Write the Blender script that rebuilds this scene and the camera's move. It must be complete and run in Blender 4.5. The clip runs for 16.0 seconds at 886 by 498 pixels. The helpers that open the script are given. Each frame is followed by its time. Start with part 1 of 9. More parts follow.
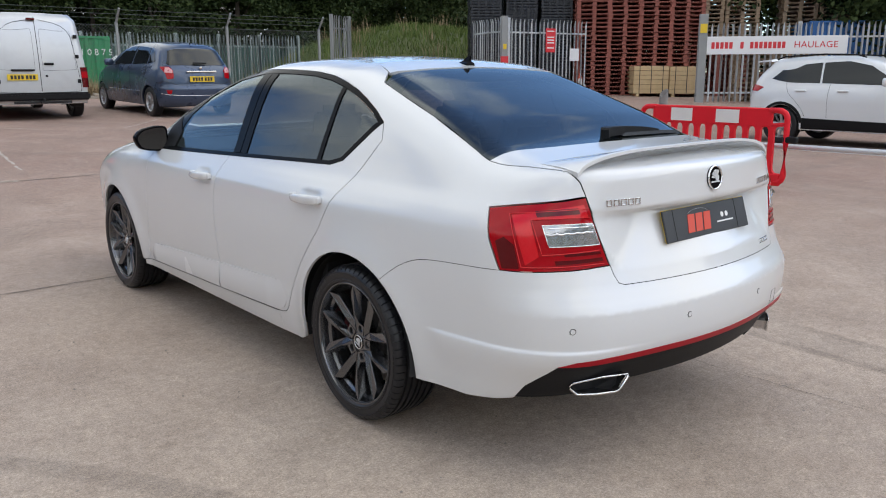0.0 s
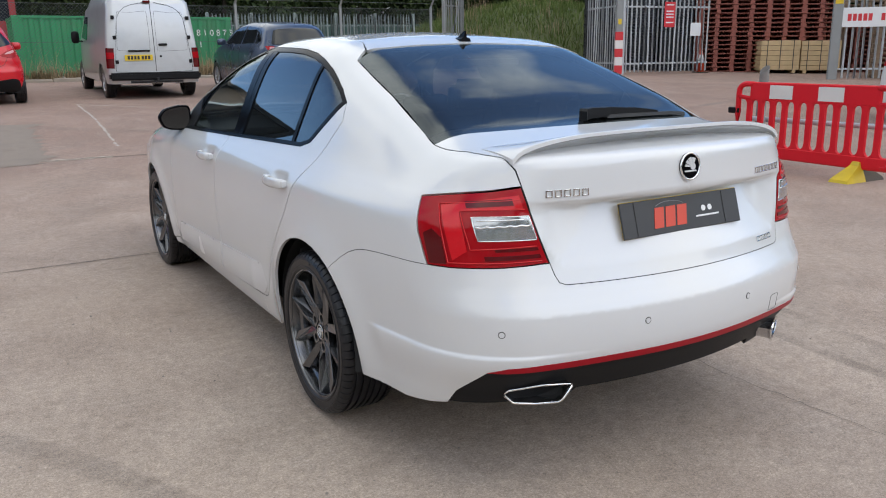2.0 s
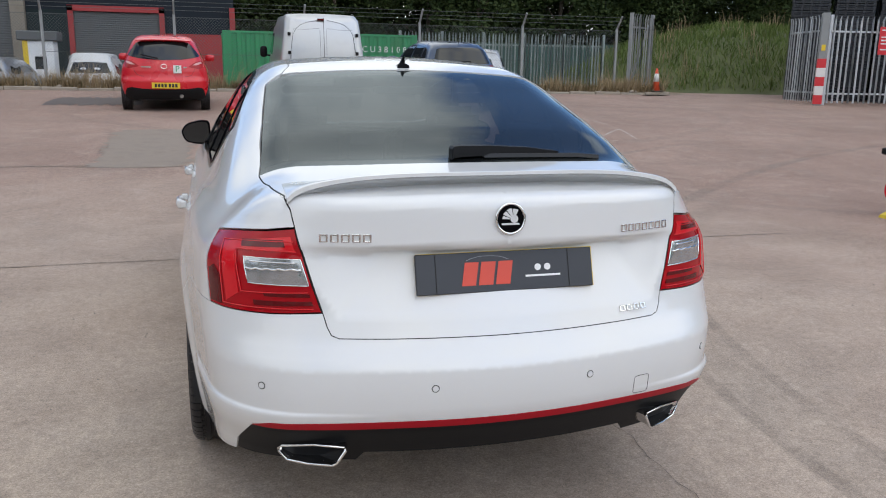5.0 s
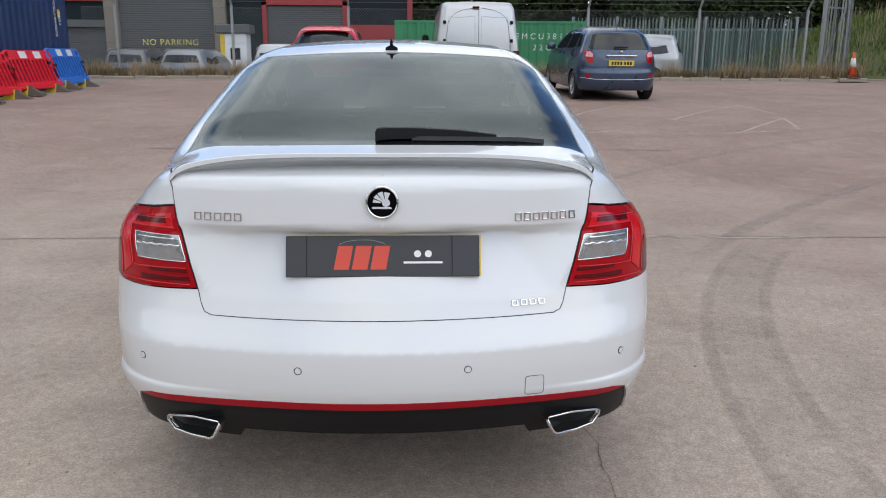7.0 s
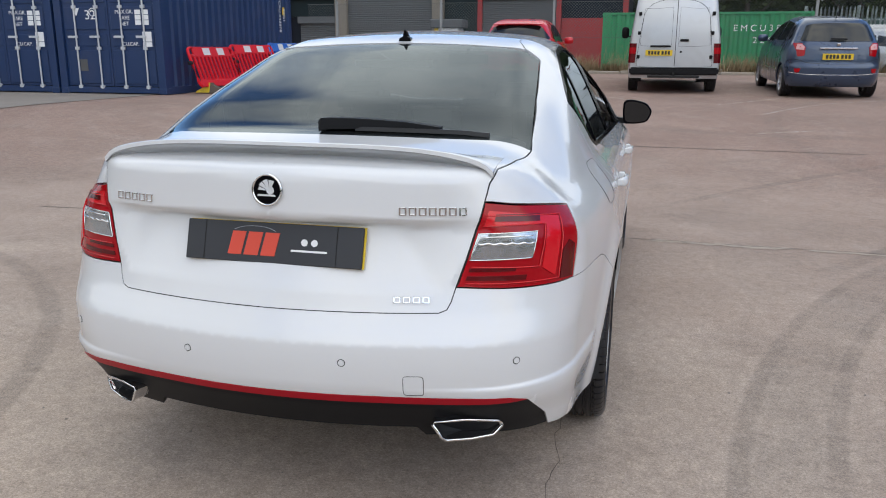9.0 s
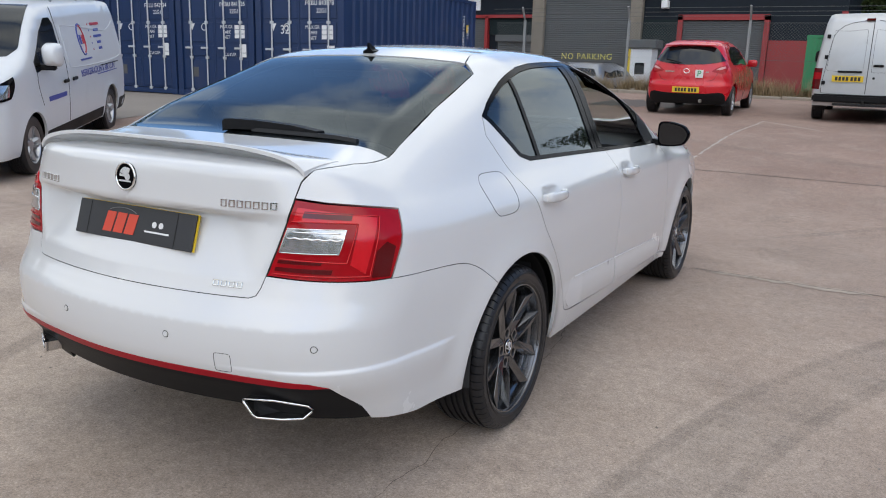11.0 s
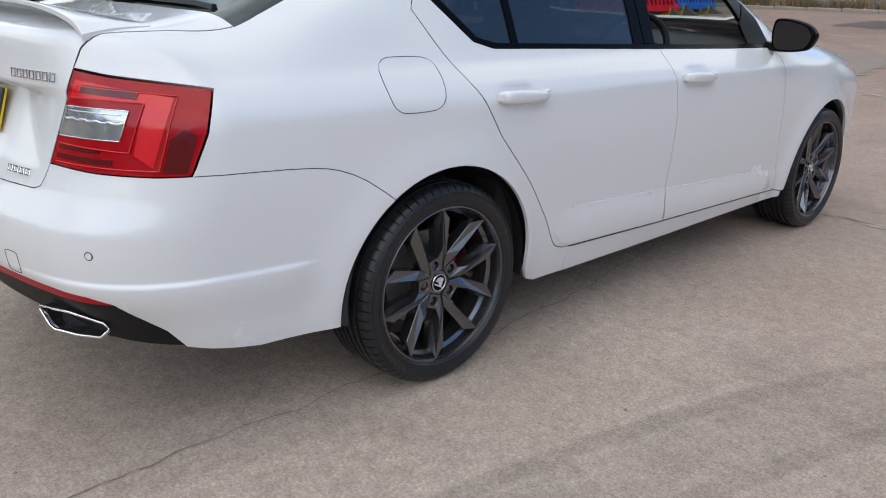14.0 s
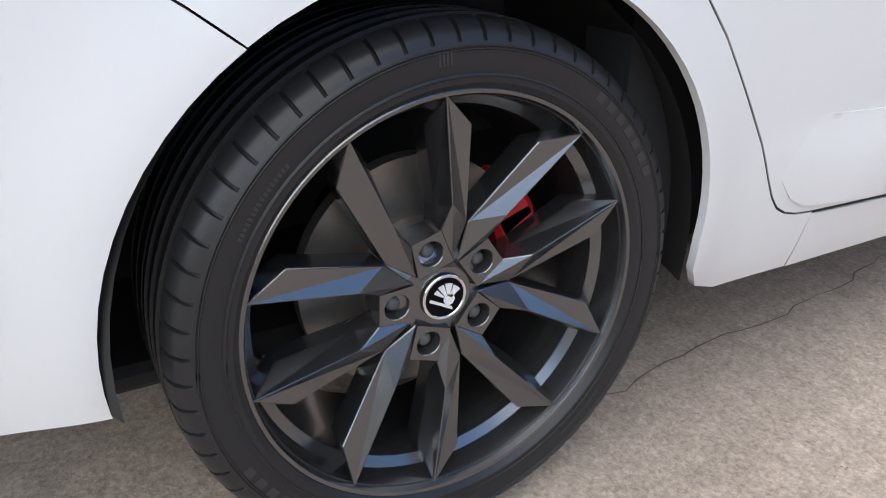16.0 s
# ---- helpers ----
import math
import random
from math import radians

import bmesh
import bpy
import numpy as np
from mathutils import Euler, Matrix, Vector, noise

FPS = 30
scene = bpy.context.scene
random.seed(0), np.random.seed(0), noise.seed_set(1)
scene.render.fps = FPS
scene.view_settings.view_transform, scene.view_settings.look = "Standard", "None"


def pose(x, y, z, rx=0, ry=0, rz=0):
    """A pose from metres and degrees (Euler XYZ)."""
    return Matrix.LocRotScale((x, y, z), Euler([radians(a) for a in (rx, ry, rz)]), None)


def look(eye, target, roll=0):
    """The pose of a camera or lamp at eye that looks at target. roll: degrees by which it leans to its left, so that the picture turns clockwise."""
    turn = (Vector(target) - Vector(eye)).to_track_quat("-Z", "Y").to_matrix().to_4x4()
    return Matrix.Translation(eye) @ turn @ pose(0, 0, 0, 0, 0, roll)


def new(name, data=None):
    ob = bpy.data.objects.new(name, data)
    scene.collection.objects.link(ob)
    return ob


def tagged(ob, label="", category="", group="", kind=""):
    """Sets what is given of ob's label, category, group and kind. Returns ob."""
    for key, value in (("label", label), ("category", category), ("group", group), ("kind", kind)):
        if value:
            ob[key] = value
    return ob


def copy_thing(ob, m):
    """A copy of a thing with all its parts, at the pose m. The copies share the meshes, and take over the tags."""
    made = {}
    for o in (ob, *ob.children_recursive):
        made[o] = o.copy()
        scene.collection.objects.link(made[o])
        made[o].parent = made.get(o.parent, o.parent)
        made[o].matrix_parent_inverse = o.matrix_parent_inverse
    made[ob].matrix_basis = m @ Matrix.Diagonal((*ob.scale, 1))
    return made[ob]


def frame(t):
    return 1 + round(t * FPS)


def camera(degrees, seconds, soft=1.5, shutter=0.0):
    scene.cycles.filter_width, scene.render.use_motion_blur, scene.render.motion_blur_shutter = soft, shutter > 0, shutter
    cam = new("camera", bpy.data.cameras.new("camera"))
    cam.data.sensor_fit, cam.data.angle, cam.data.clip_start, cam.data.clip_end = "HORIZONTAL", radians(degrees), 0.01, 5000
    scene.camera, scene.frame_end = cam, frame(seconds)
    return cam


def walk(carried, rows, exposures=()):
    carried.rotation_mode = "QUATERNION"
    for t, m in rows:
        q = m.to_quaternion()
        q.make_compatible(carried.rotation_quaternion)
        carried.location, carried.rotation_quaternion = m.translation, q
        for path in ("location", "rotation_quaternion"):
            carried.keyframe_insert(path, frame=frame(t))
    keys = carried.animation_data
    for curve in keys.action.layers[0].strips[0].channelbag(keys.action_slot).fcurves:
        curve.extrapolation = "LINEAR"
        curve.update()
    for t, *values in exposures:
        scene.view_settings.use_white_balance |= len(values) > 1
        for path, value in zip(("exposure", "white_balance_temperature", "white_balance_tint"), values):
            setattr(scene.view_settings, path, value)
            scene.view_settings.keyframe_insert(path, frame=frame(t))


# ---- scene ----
cam = camera(58.4, 16.0, soft=1.05)
PATH = [
    (0, (-2.527, -2.513, 1.362), (-1.27, -1.018, 0.929), -0.3),
    (0.5, (-2.356, -2.614, 1.363), (-1.166, -1.07, 0.918), -0.4),
    (1, (-2.202, -2.73, 1.384), (-1.075, -1.142, 0.926), -0.4),
    (1.5, (-2.084, -2.746, 1.368), (-1.024, -1.117, 0.896), -0.7),
    (2, (-1.919, -2.709, 1.353), (-0.924, -1.043, 0.871), -0.8),
    (2.5, (-1.77, -2.753, 1.374), (-0.835, -1.052, 0.893), -0.8),
    (3, (-1.565, -2.898, 1.381), (-0.693, -1.16, 0.913), -0.3),
    (3.5, (-1.404, -2.993, 1.389), (-0.598, -1.219, 0.941), 0.2),
    (4, (-1.199, -2.973, 1.379), (-0.469, -1.163, 0.946), 0.7),
    (4.2, (-1.111, -2.978, 1.388), (-0.414, -1.153, 0.957), 0.8),
    (6.3, (-0.254, -2.994, 1.365), (-0.005, -1.064, 0.904), 0.7),
    (6.5, (-0.181, -3.004, 1.356), (0.023, -1.069, 0.893), 0.7),
    (7, (0.075, -3.056, 1.369), (0.156, -1.113, 0.899), 0.3),
    (7.5, (0.25, -3.052, 1.362), (0.206, -1.112, 0.881), 0.0),
    (8, (0.448, -2.961, 1.352), (0.268, -1.029, 0.866), -0.2),
    (8.5, (0.663, -2.921, 1.357), (0.34, -1.009, 0.867), -0.0),
    (9, (0.958, -2.911, 1.36), (0.49, -1.028, 0.874), 0.2),
    (9.5, (1.173, -2.845, 1.346), (0.571, -0.999, 0.865), 0.6),
    (10, (1.427, -2.704, 1.341), (0.703, -0.901, 0.869), 1.1),
    (10.2, (1.544, -2.69, 1.349), (0.779, -0.903, 0.878), 1.3),
    (12.3, (2.594, -2.413, 1.355), (1.384, -0.879, 0.928), 1.7),
    (12.5, (2.649, -2.366, 1.339), (1.411, -0.857, 0.904), 1.7),
    (13, (2.741, -2.14, 1.293), (1.446, -0.694, 0.813), 1.8),
    (13.5, (2.723, -1.899, 1.222), (1.382, -0.518, 0.678), 1.6),
    (14, (2.49, -1.545, 1.189), (1.121, -0.236, 0.549), 1.8),
    (14.5, (2.269, -1.174, 1.121), (0.851, 0.035, 0.395), 1.6),
    (15, (1.98, -0.871, 1.013), (0.527, 0.268, 0.243), 1.6),
    (15.5, (1.75, -0.565, 0.897), (0.244, 0.463, 0.075), 1.5),
    (16, (1.55, -0.383, 0.745), (-0.036, 0.505, -0.088), 0.5),
]
walk(cam, [(t, look(eye, target, roll)) for t, eye, target, roll in PATH], exposures=[(0, 0.46, 6680, 7), (3.5, 0.39, 6640, 7), (7.0, 0.36, 6600, 7), (9.0, 0.34, 6600, 7), (12.5, 0.36, 6620, 7), (13.5, 0.40, 6600, 7), (14.5, 0.46, 6560, 6), (15.0, 0.60, 6560, 6), (15.5, 0.82, 6600, 6), (16.0, 1.12, 6720, 6)])

# ---- world and sun ----
world = bpy.data.worlds.new("sky")
scene.world = world
world.use_nodes = True
wn, wl = world.node_tree.nodes, world.node_tree.links
wn.clear()
SUN_EL, SUN_ROT = radians(46), radians(146)
w_sky = wn.new("ShaderNodeTexSky")
w_sky.sky_type, w_sky.sun_disc = "NISHITA", False
w_sky.dust_density = 0.25
w_sky.sun_elevation, w_sky.sun_rotation = SUN_EL, SUN_ROT
w_tc, w_map = wn.new("ShaderNodeTexCoord"), wn.new("ShaderNodeMapping")
w_map.inputs["Rotation"].default_value = (0, 0, radians(110))
w_noise = wn.new("ShaderNodeTexNoise")
w_noise.inputs["Scale"].default_value = 2.3
w_noise.inputs["Detail"].default_value = 6.0
w_noise.inputs["Roughness"].default_value = 0.50
w_ramp = wn.new("ShaderNodeValToRGB")
w_ramp.color_ramp.elements[0].position = 0.41
w_ramp.color_ramp.elements[1].position = 0.54
w_mix = wn.new("ShaderNodeMixRGB")
w_bg = wn.new("ShaderNodeBackground")
w_bg.inputs["Strength"].default_value = 0.108
w_out = wn.new("ShaderNodeOutputWorld")
wl.new(w_tc.outputs["Generated"], w_map.inputs["Vector"])
wl.new(w_map.outputs["Vector"], w_noise.inputs["Vector"])
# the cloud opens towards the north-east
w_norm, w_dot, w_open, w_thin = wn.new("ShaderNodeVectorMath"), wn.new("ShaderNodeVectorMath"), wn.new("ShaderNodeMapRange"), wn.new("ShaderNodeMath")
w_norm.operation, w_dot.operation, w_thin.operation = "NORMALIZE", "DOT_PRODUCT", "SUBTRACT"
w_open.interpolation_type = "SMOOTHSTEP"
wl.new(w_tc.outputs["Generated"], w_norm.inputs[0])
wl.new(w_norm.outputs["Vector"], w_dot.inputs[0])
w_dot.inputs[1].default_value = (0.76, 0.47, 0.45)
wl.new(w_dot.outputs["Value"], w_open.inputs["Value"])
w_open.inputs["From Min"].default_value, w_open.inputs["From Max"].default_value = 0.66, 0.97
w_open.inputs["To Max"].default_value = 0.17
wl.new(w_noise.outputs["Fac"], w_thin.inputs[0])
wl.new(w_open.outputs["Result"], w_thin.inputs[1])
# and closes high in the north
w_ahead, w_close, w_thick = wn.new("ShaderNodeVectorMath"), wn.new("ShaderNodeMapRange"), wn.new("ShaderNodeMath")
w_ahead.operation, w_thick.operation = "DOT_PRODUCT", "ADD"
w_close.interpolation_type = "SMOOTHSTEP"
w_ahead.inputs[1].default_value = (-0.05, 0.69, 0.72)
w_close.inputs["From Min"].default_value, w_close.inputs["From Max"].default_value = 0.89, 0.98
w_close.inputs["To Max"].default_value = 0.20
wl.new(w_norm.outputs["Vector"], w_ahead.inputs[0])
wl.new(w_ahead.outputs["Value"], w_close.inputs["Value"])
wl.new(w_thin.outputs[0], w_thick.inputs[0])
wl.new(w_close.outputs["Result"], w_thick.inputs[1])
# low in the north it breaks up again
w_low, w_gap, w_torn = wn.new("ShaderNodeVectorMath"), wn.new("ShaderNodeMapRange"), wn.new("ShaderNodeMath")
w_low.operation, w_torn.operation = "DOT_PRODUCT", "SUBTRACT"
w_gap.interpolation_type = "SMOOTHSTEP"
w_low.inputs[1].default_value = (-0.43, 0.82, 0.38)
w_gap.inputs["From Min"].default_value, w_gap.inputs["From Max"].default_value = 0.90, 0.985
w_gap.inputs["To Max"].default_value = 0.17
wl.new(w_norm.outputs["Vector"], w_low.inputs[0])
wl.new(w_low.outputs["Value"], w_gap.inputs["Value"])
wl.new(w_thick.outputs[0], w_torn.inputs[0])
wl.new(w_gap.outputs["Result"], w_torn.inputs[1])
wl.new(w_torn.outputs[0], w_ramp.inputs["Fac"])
# grey bellies and bright heads
w_belly, w_tone, w_grey = wn.new("ShaderNodeTexNoise"), wn.new("ShaderNodeValToRGB"), wn.new("ShaderNodeMixRGB")
w_belly.inputs["Scale"].default_value, w_belly.inputs["Detail"].default_value = 2.9, 5.0
wl.new(w_map.outputs["Vector"], w_belly.inputs["Vector"])
wl.new(w_belly.outputs["Fac"], w_tone.inputs["Fac"])
w_tone.color_ramp.elements[0].position, w_tone.color_ramp.elements[1].position = 0.40, 0.62
wl.new(w_tone.outputs["Color"], w_grey.inputs[0])
w_grey.inputs[1].default_value = (6.4, 6.8, 7.4, 1)
w_grey.inputs[2].default_value = (10.4, 10.6, 10.9, 1)
wl.new(w_grey.outputs["Color"], w_mix.inputs[2])
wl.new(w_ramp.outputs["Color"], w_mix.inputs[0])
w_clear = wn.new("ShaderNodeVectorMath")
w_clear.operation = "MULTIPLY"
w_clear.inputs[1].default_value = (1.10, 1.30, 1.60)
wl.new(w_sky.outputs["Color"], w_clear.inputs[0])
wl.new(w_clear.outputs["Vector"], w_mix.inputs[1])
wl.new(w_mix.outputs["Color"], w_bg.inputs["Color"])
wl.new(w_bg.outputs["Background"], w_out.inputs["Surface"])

sun_data = bpy.data.lights.new("sun", "SUN")
sun_data.energy, sun_data.angle, sun_data.color = 1.20, radians(90), (1.0, 0.95, 0.88)
sun = new("sun", sun_data)
sun.matrix_world = look((0, 0, 0), (math.sin(SUN_ROT) * -math.cos(SUN_EL), -math.cos(SUN_ROT) * math.cos(SUN_EL), -math.sin(SUN_EL)))


# ---- materials ----
def shader(name, color, rough=0.5, metal=0.0, coat=0.0, vary=0.12, scale=3.0, fine=60.0, bump=0.0, dirt=0.0, spec=0.5):
    """A surface with large stains and a fine grain, both in colour, roughness and relief."""
    m = bpy.data.materials.new(name)
    m.use_nodes = True
    n, l = m.node_tree.nodes, m.node_tree.links
    b = n["Principled BSDF"]
    b.inputs["Metallic"].default_value = metal
    b.inputs["Coat Weight"].default_value = coat
    b.inputs["Coat Roughness"].default_value = 0.03
    b.inputs["Specular IOR Level"].default_value = spec
    tc = n.new("ShaderNodeTexCoord")
    big, small = n.new("ShaderNodeTexNoise"), n.new("ShaderNodeTexNoise")
    for t, s in ((big, scale), (small, fine)):
        t.inputs["Scale"].default_value = s
        t.inputs["Detail"].default_value = 6.0
        l.new(tc.outputs["Object"], t.inputs["Vector"])
    mix = n.new("ShaderNodeMixRGB")
    mix.inputs[1].default_value = (*[c * (1 - vary) for c in color], 1)
    mix.inputs[2].default_value = (*[min(1.0, c * (1 + vary)) for c in color], 1)
    ma = n.new("ShaderNodeMath")
    ma.operation = "MULTIPLY_ADD"
    l.new(small.outputs["Fac"], ma.inputs[0])
    ma.inputs[1].default_value = 0.45
    l.new(big.outputs["Fac"], ma.inputs[2])
    sub = n.new("ShaderNodeMath")
    sub.operation, sub.use_clamp = "SUBTRACT", True
    l.new(ma.outputs[0], sub.inputs[0])
    sub.inputs[1].default_value = 0.22
    l.new(sub.outputs[0], mix.inputs[0])
    last = mix
    if dirt:
        dr = n.new("ShaderNodeValToRGB")
        dr.color_ramp.elements[0].position, dr.color_ramp.elements[1].position = 0.52, 0.72
        dr.color_ramp.elements[1].color = (dirt, dirt, dirt, 1)
        dm = n.new("ShaderNodeMixRGB")
        dm.inputs[2].default_value = (0.10, 0.075, 0.055, 1)
        l.new(big.outputs["Fac"], dr.inputs["Fac"])
        l.new(dr.outputs["Color"], dm.inputs[0])
        l.new(mix.outputs["Color"], dm.inputs[1])
        last = dm
    l.new(last.outputs["Color"], b.inputs["Base Color"])
    rr = n.new("ShaderNodeMapRange")
    rr.inputs["To Min"].default_value, rr.inputs["To Max"].default_value = max(0.02, rough * 0.85), min(1, rough * 1.15)
    l.new(big.outputs["Fac"], rr.inputs["Value"])
    l.new(rr.outputs["Result"], b.inputs["Roughness"])
    if bump:
        bp = n.new("ShaderNodeBump")
        bp.inputs["Strength"].default_value = 0.6
        bp.inputs["Distance"].default_value = bump
        l.new(small.outputs["Fac"], bp.inputs["Height"])
        l.new(bp.outputs["Normal"], b.inputs["Normal"])
    return m


def glass(name, tint, rough=0.0, clear=0.5, passed=None):
    """A tinted pane: part of the light passes, the rest is a dark gloss."""
    m = bpy.data.materials.new(name)
    m.use_nodes = True
    n, l = m.node_tree.nodes, m.node_tree.links
    b = n["Principled BSDF"]
    b.inputs["Base Color"].default_value = (*tint, 1)
    b.inputs["Roughness"].default_value = rough
    b.inputs["Specular IOR Level"].default_value = 0.0
    tr = n.new("ShaderNodeBsdfTransparent")
    tr.inputs["Color"].default_value = (*(passed or [0.25 + 0.75 * min(1, c * 6) for c in tint]), 1)
    mx = n.new("ShaderNodeMixShader")
    # gloss that grows towards grazing angles, alike from both sides of the pane
    lw = n.new("ShaderNodeLayerWeight")
    lw.inputs["Blend"].default_value = 0.5
    pw, fr = n.new("ShaderNodeMath"), n.new("ShaderNodeMath")
    pw.operation, fr.operation = "POWER", "MULTIPLY_ADD"
    l.new(lw.outputs["Facing"], pw.inputs[0])
    pw.inputs[1].default_value = 5.0
    l.new(pw.outputs[0], fr.inputs[0])
    fr.inputs[1].default_value, fr.inputs[2].default_value = 0.92, 0.08
    gl = n.new("ShaderNodeBsdfGlossy")
    gl.inputs["Roughness"].default_value = rough
    gl.inputs["Color"].default_value = (0.88, 0.97, 1.0, 1)
    mx2 = n.new("ShaderNodeMixShader")
    mx.inputs[0].default_value = clear
    l.new(b.outputs[0], mx.inputs[1])
    l.new(tr.outputs[0], mx.inputs[2])
    l.new(fr.outputs[0], mx2.inputs[0])
    l.new(mx.outputs[0], mx2.inputs[1])
    l.new(gl.outputs[0], mx2.inputs[2])
    l.new(mx2.outputs[0], n["Material Output"].inputs["Surface"])
    return m


M_WHITE = shader("white_car_paint", (0.665, 0.67, 0.675), 0.26, coat=0.9, vary=0.012, scale=1.5, fine=300)
M_BLACKGLOSS = shader("gloss_black_trim", (0.003, 0.003, 0.004), 0.16, coat=0.0, vary=0.1, spec=0.05)
M_BLACK = shader("matt_black_plastic", (0.010, 0.010, 0.011), 0.5, vary=0.2, fine=200, bump=0.0004, spec=0.16)
M_DARK = shader("dark_underbody", (0.014, 0.014, 0.015), 0.9, vary=0.2)
M_RUBBER = shader("tyre_rubber", (0.016, 0.016, 0.018), 0.34, vary=0.25, fine=90, dirt=0.03, bump=0.0004, spec=0.32)
M_WHEEL = shader("anthracite_wheel", (0.150, 0.152, 0.160), 0.24, metal=0.92, coat=0.4, vary=0.06)
M_CHROME = shader("chrome", (0.80, 0.80, 0.80), 0.12, metal=1.0, vary=0.03)
M_BADGE = shader("satin_silver_badge", (0.72, 0.73, 0.75), 0.28, metal=0.25, coat=0.4, vary=0.03)
M_STEEL = shader("brake_steel", (0.27, 0.25, 0.23), 0.38, metal=0.8, vary=0.25, scale=12)
M_RED = shader("red_reflector_strip", (0.34, 0.005, 0.014), 0.35, spec=0.2, vary=0.05)
M_LAMPBRIGHT = shader("bright_red_light_guide", (0.60, 0.006, 0.014), 0.16, coat=0.2, vary=0.15, scale=12)
M_LAMPLINE = shader("pale_red_guide_edge", (0.60, 0.012, 0.018), 0.2, coat=0.1, vary=0.1, scale=12)
M_LAMP = shader("red_lamp_lens", (0.34, 0.003, 0.008), 0.14, coat=0.08, vary=0.25, scale=9, fine=30, spec=0.3)
M_LAMPDARK = shader("deep_red_lens", (0.095, 0.001, 0.003), 0.16, coat=0.15, vary=0.1, scale=9)
M_LAMPCLEAR = shader("clear_lamp_lens", (0.48, 0.50, 0.52), 0.14, metal=0.75, coat=1.0, vary=0.35, scale=25, fine=8)
M_PLATE = shader("dark_grey_plate", (0.021, 0.022, 0.027), 0.35, vary=0.08, fine=150)
M_ORANGE = shader("orange_red_print", (0.62, 0.06, 0.03), 0.4, vary=0.05)
M_PRINT = shader("white_print", (0.78, 0.78, 0.78), 0.4, vary=0.04)
M_SILVERLINE = shader("pale_grey_print", (0.30, 0.31, 0.33), 0.4, vary=0.05)
M_YELLOW = shader("yellow_plate", (0.72, 0.50, 0.03), 0.4, vary=0.06)
M_SEAT = shader("charcoal_seat_cloth", (0.030, 0.031, 0.034), 0.85, vary=0.2, fine=200, bump=0.0006)
G_PRIV = glass("privacy_glass", (0.012, 0.014, 0.015), 0.0, 0.30)
G_CLEAR = glass("clear_tinted_glass", (0.02, 0.025, 0.024), 0.0, 0.88, (0.74, 0.80, 0.77))
M_GAP = shader("panel_gap_black", (0.010, 0.010, 0.010), 0.8, vary=0.1)


# ---- mesh helpers ----
def mesh_of(bm, name="mesh"):
    me = bpy.data.meshes.new(name)
    bm.normal_update()
    bm.to_mesh(me)
    bm.free()
    return me


def part(name, bm, material, parent=None, label="", smooth=False):
    """Links a bmesh (or a ready mesh) as one mesh object, under a thing or a part."""
    me = mesh_of(bm, name) if isinstance(bm, bmesh.types.BMesh) else bm
    if material is not None and not me.materials:
        me.materials.append(material)
    if smooth:
        me.polygons.foreach_set("use_smooth", [True] * len(me.polygons))
    ob = new(name, me)
    if parent is not None:
        ob.parent = parent
    if label:
        ob["label"] = label
    return ob


def thing(name, label, category, m=None, group="", kind=""):
    """An Empty at the base of a thing, to carry its parts."""
    ob = new(name)
    ob.empty_display_size = 0.1
    if m is not None:
        ob.matrix_basis = m
    return tagged(ob, label, category, group, kind)


def box(bm, x0, x1, y0, y1, z0, z1, bevel=0.0, m=None, segments=1):
    r = bmesh.ops.create_cube(bm, size=1.0, matrix=Matrix.LocRotScale(((x0 + x1) / 2, (y0 + y1) / 2, (z0 + z1) / 2), None, (abs(x1 - x0), abs(y1 - y0), abs(z1 - z0))))
    vs = r["verts"]
    if bevel:
        es = list({e for v in vs for e in v.link_edges})
        out = bmesh.ops.bevel(bm, geom=es, offset=bevel, segments=segments, affect="EDGES", clamp_overlap=True)
        vs = list({v for f in out["faces"] for v in f.verts} | {v for v in vs if v.is_valid})
    if m is not None:
        bmesh.ops.transform(bm, matrix=m, verts=vs)
    return vs


def box_bm(*a, **k):
    bm = bmesh.new()
    box(bm, *a, **k)
    return bm


def tube(bm, a, b, r, n=10, r2=None, caps=True):
    """A round bar from a to b."""
    a, b = Vector(a), Vector(b)
    d = b - a
    m = Matrix.Translation((a + b) / 2) @ d.to_track_quat("Z", "Y").to_matrix().to_4x4()
    return bmesh.ops.create_cone(bm, cap_ends=caps, segments=n, radius1=r, radius2=r if r2 is None else r2, depth=d.length, matrix=m)["verts"]


def sweep(bm, pts, r, n=6, closed=False):
    """A round line through points."""
    pts = [Vector(p) for p in pts]
    rings, k = [], len(pts)
    for i, p in enumerate(pts):
        a = pts[(i - 1) % k] if (i or closed) else p
        b = pts[(i + 1) % k] if (i < k - 1 or closed) else p
        q = (b - a).normalized().to_track_quat("Z", "Y")
        rings.append([bm.verts.new(p + q @ Vector((r * math.cos(2 * math.pi * j / n), r * math.sin(2 * math.pi * j / n), 0))) for j in range(n)])
    for i in range(k if closed else k - 1):
        a, b = rings[i], rings[(i + 1) % k]
        for j in range(n):
            bm.faces.new((a[j], a[(j + 1) % n], b[(j + 1) % n], b[j]))
    if not closed:
        bm.faces.new(rings[0][::-1])
        bm.faces.new(rings[-1])


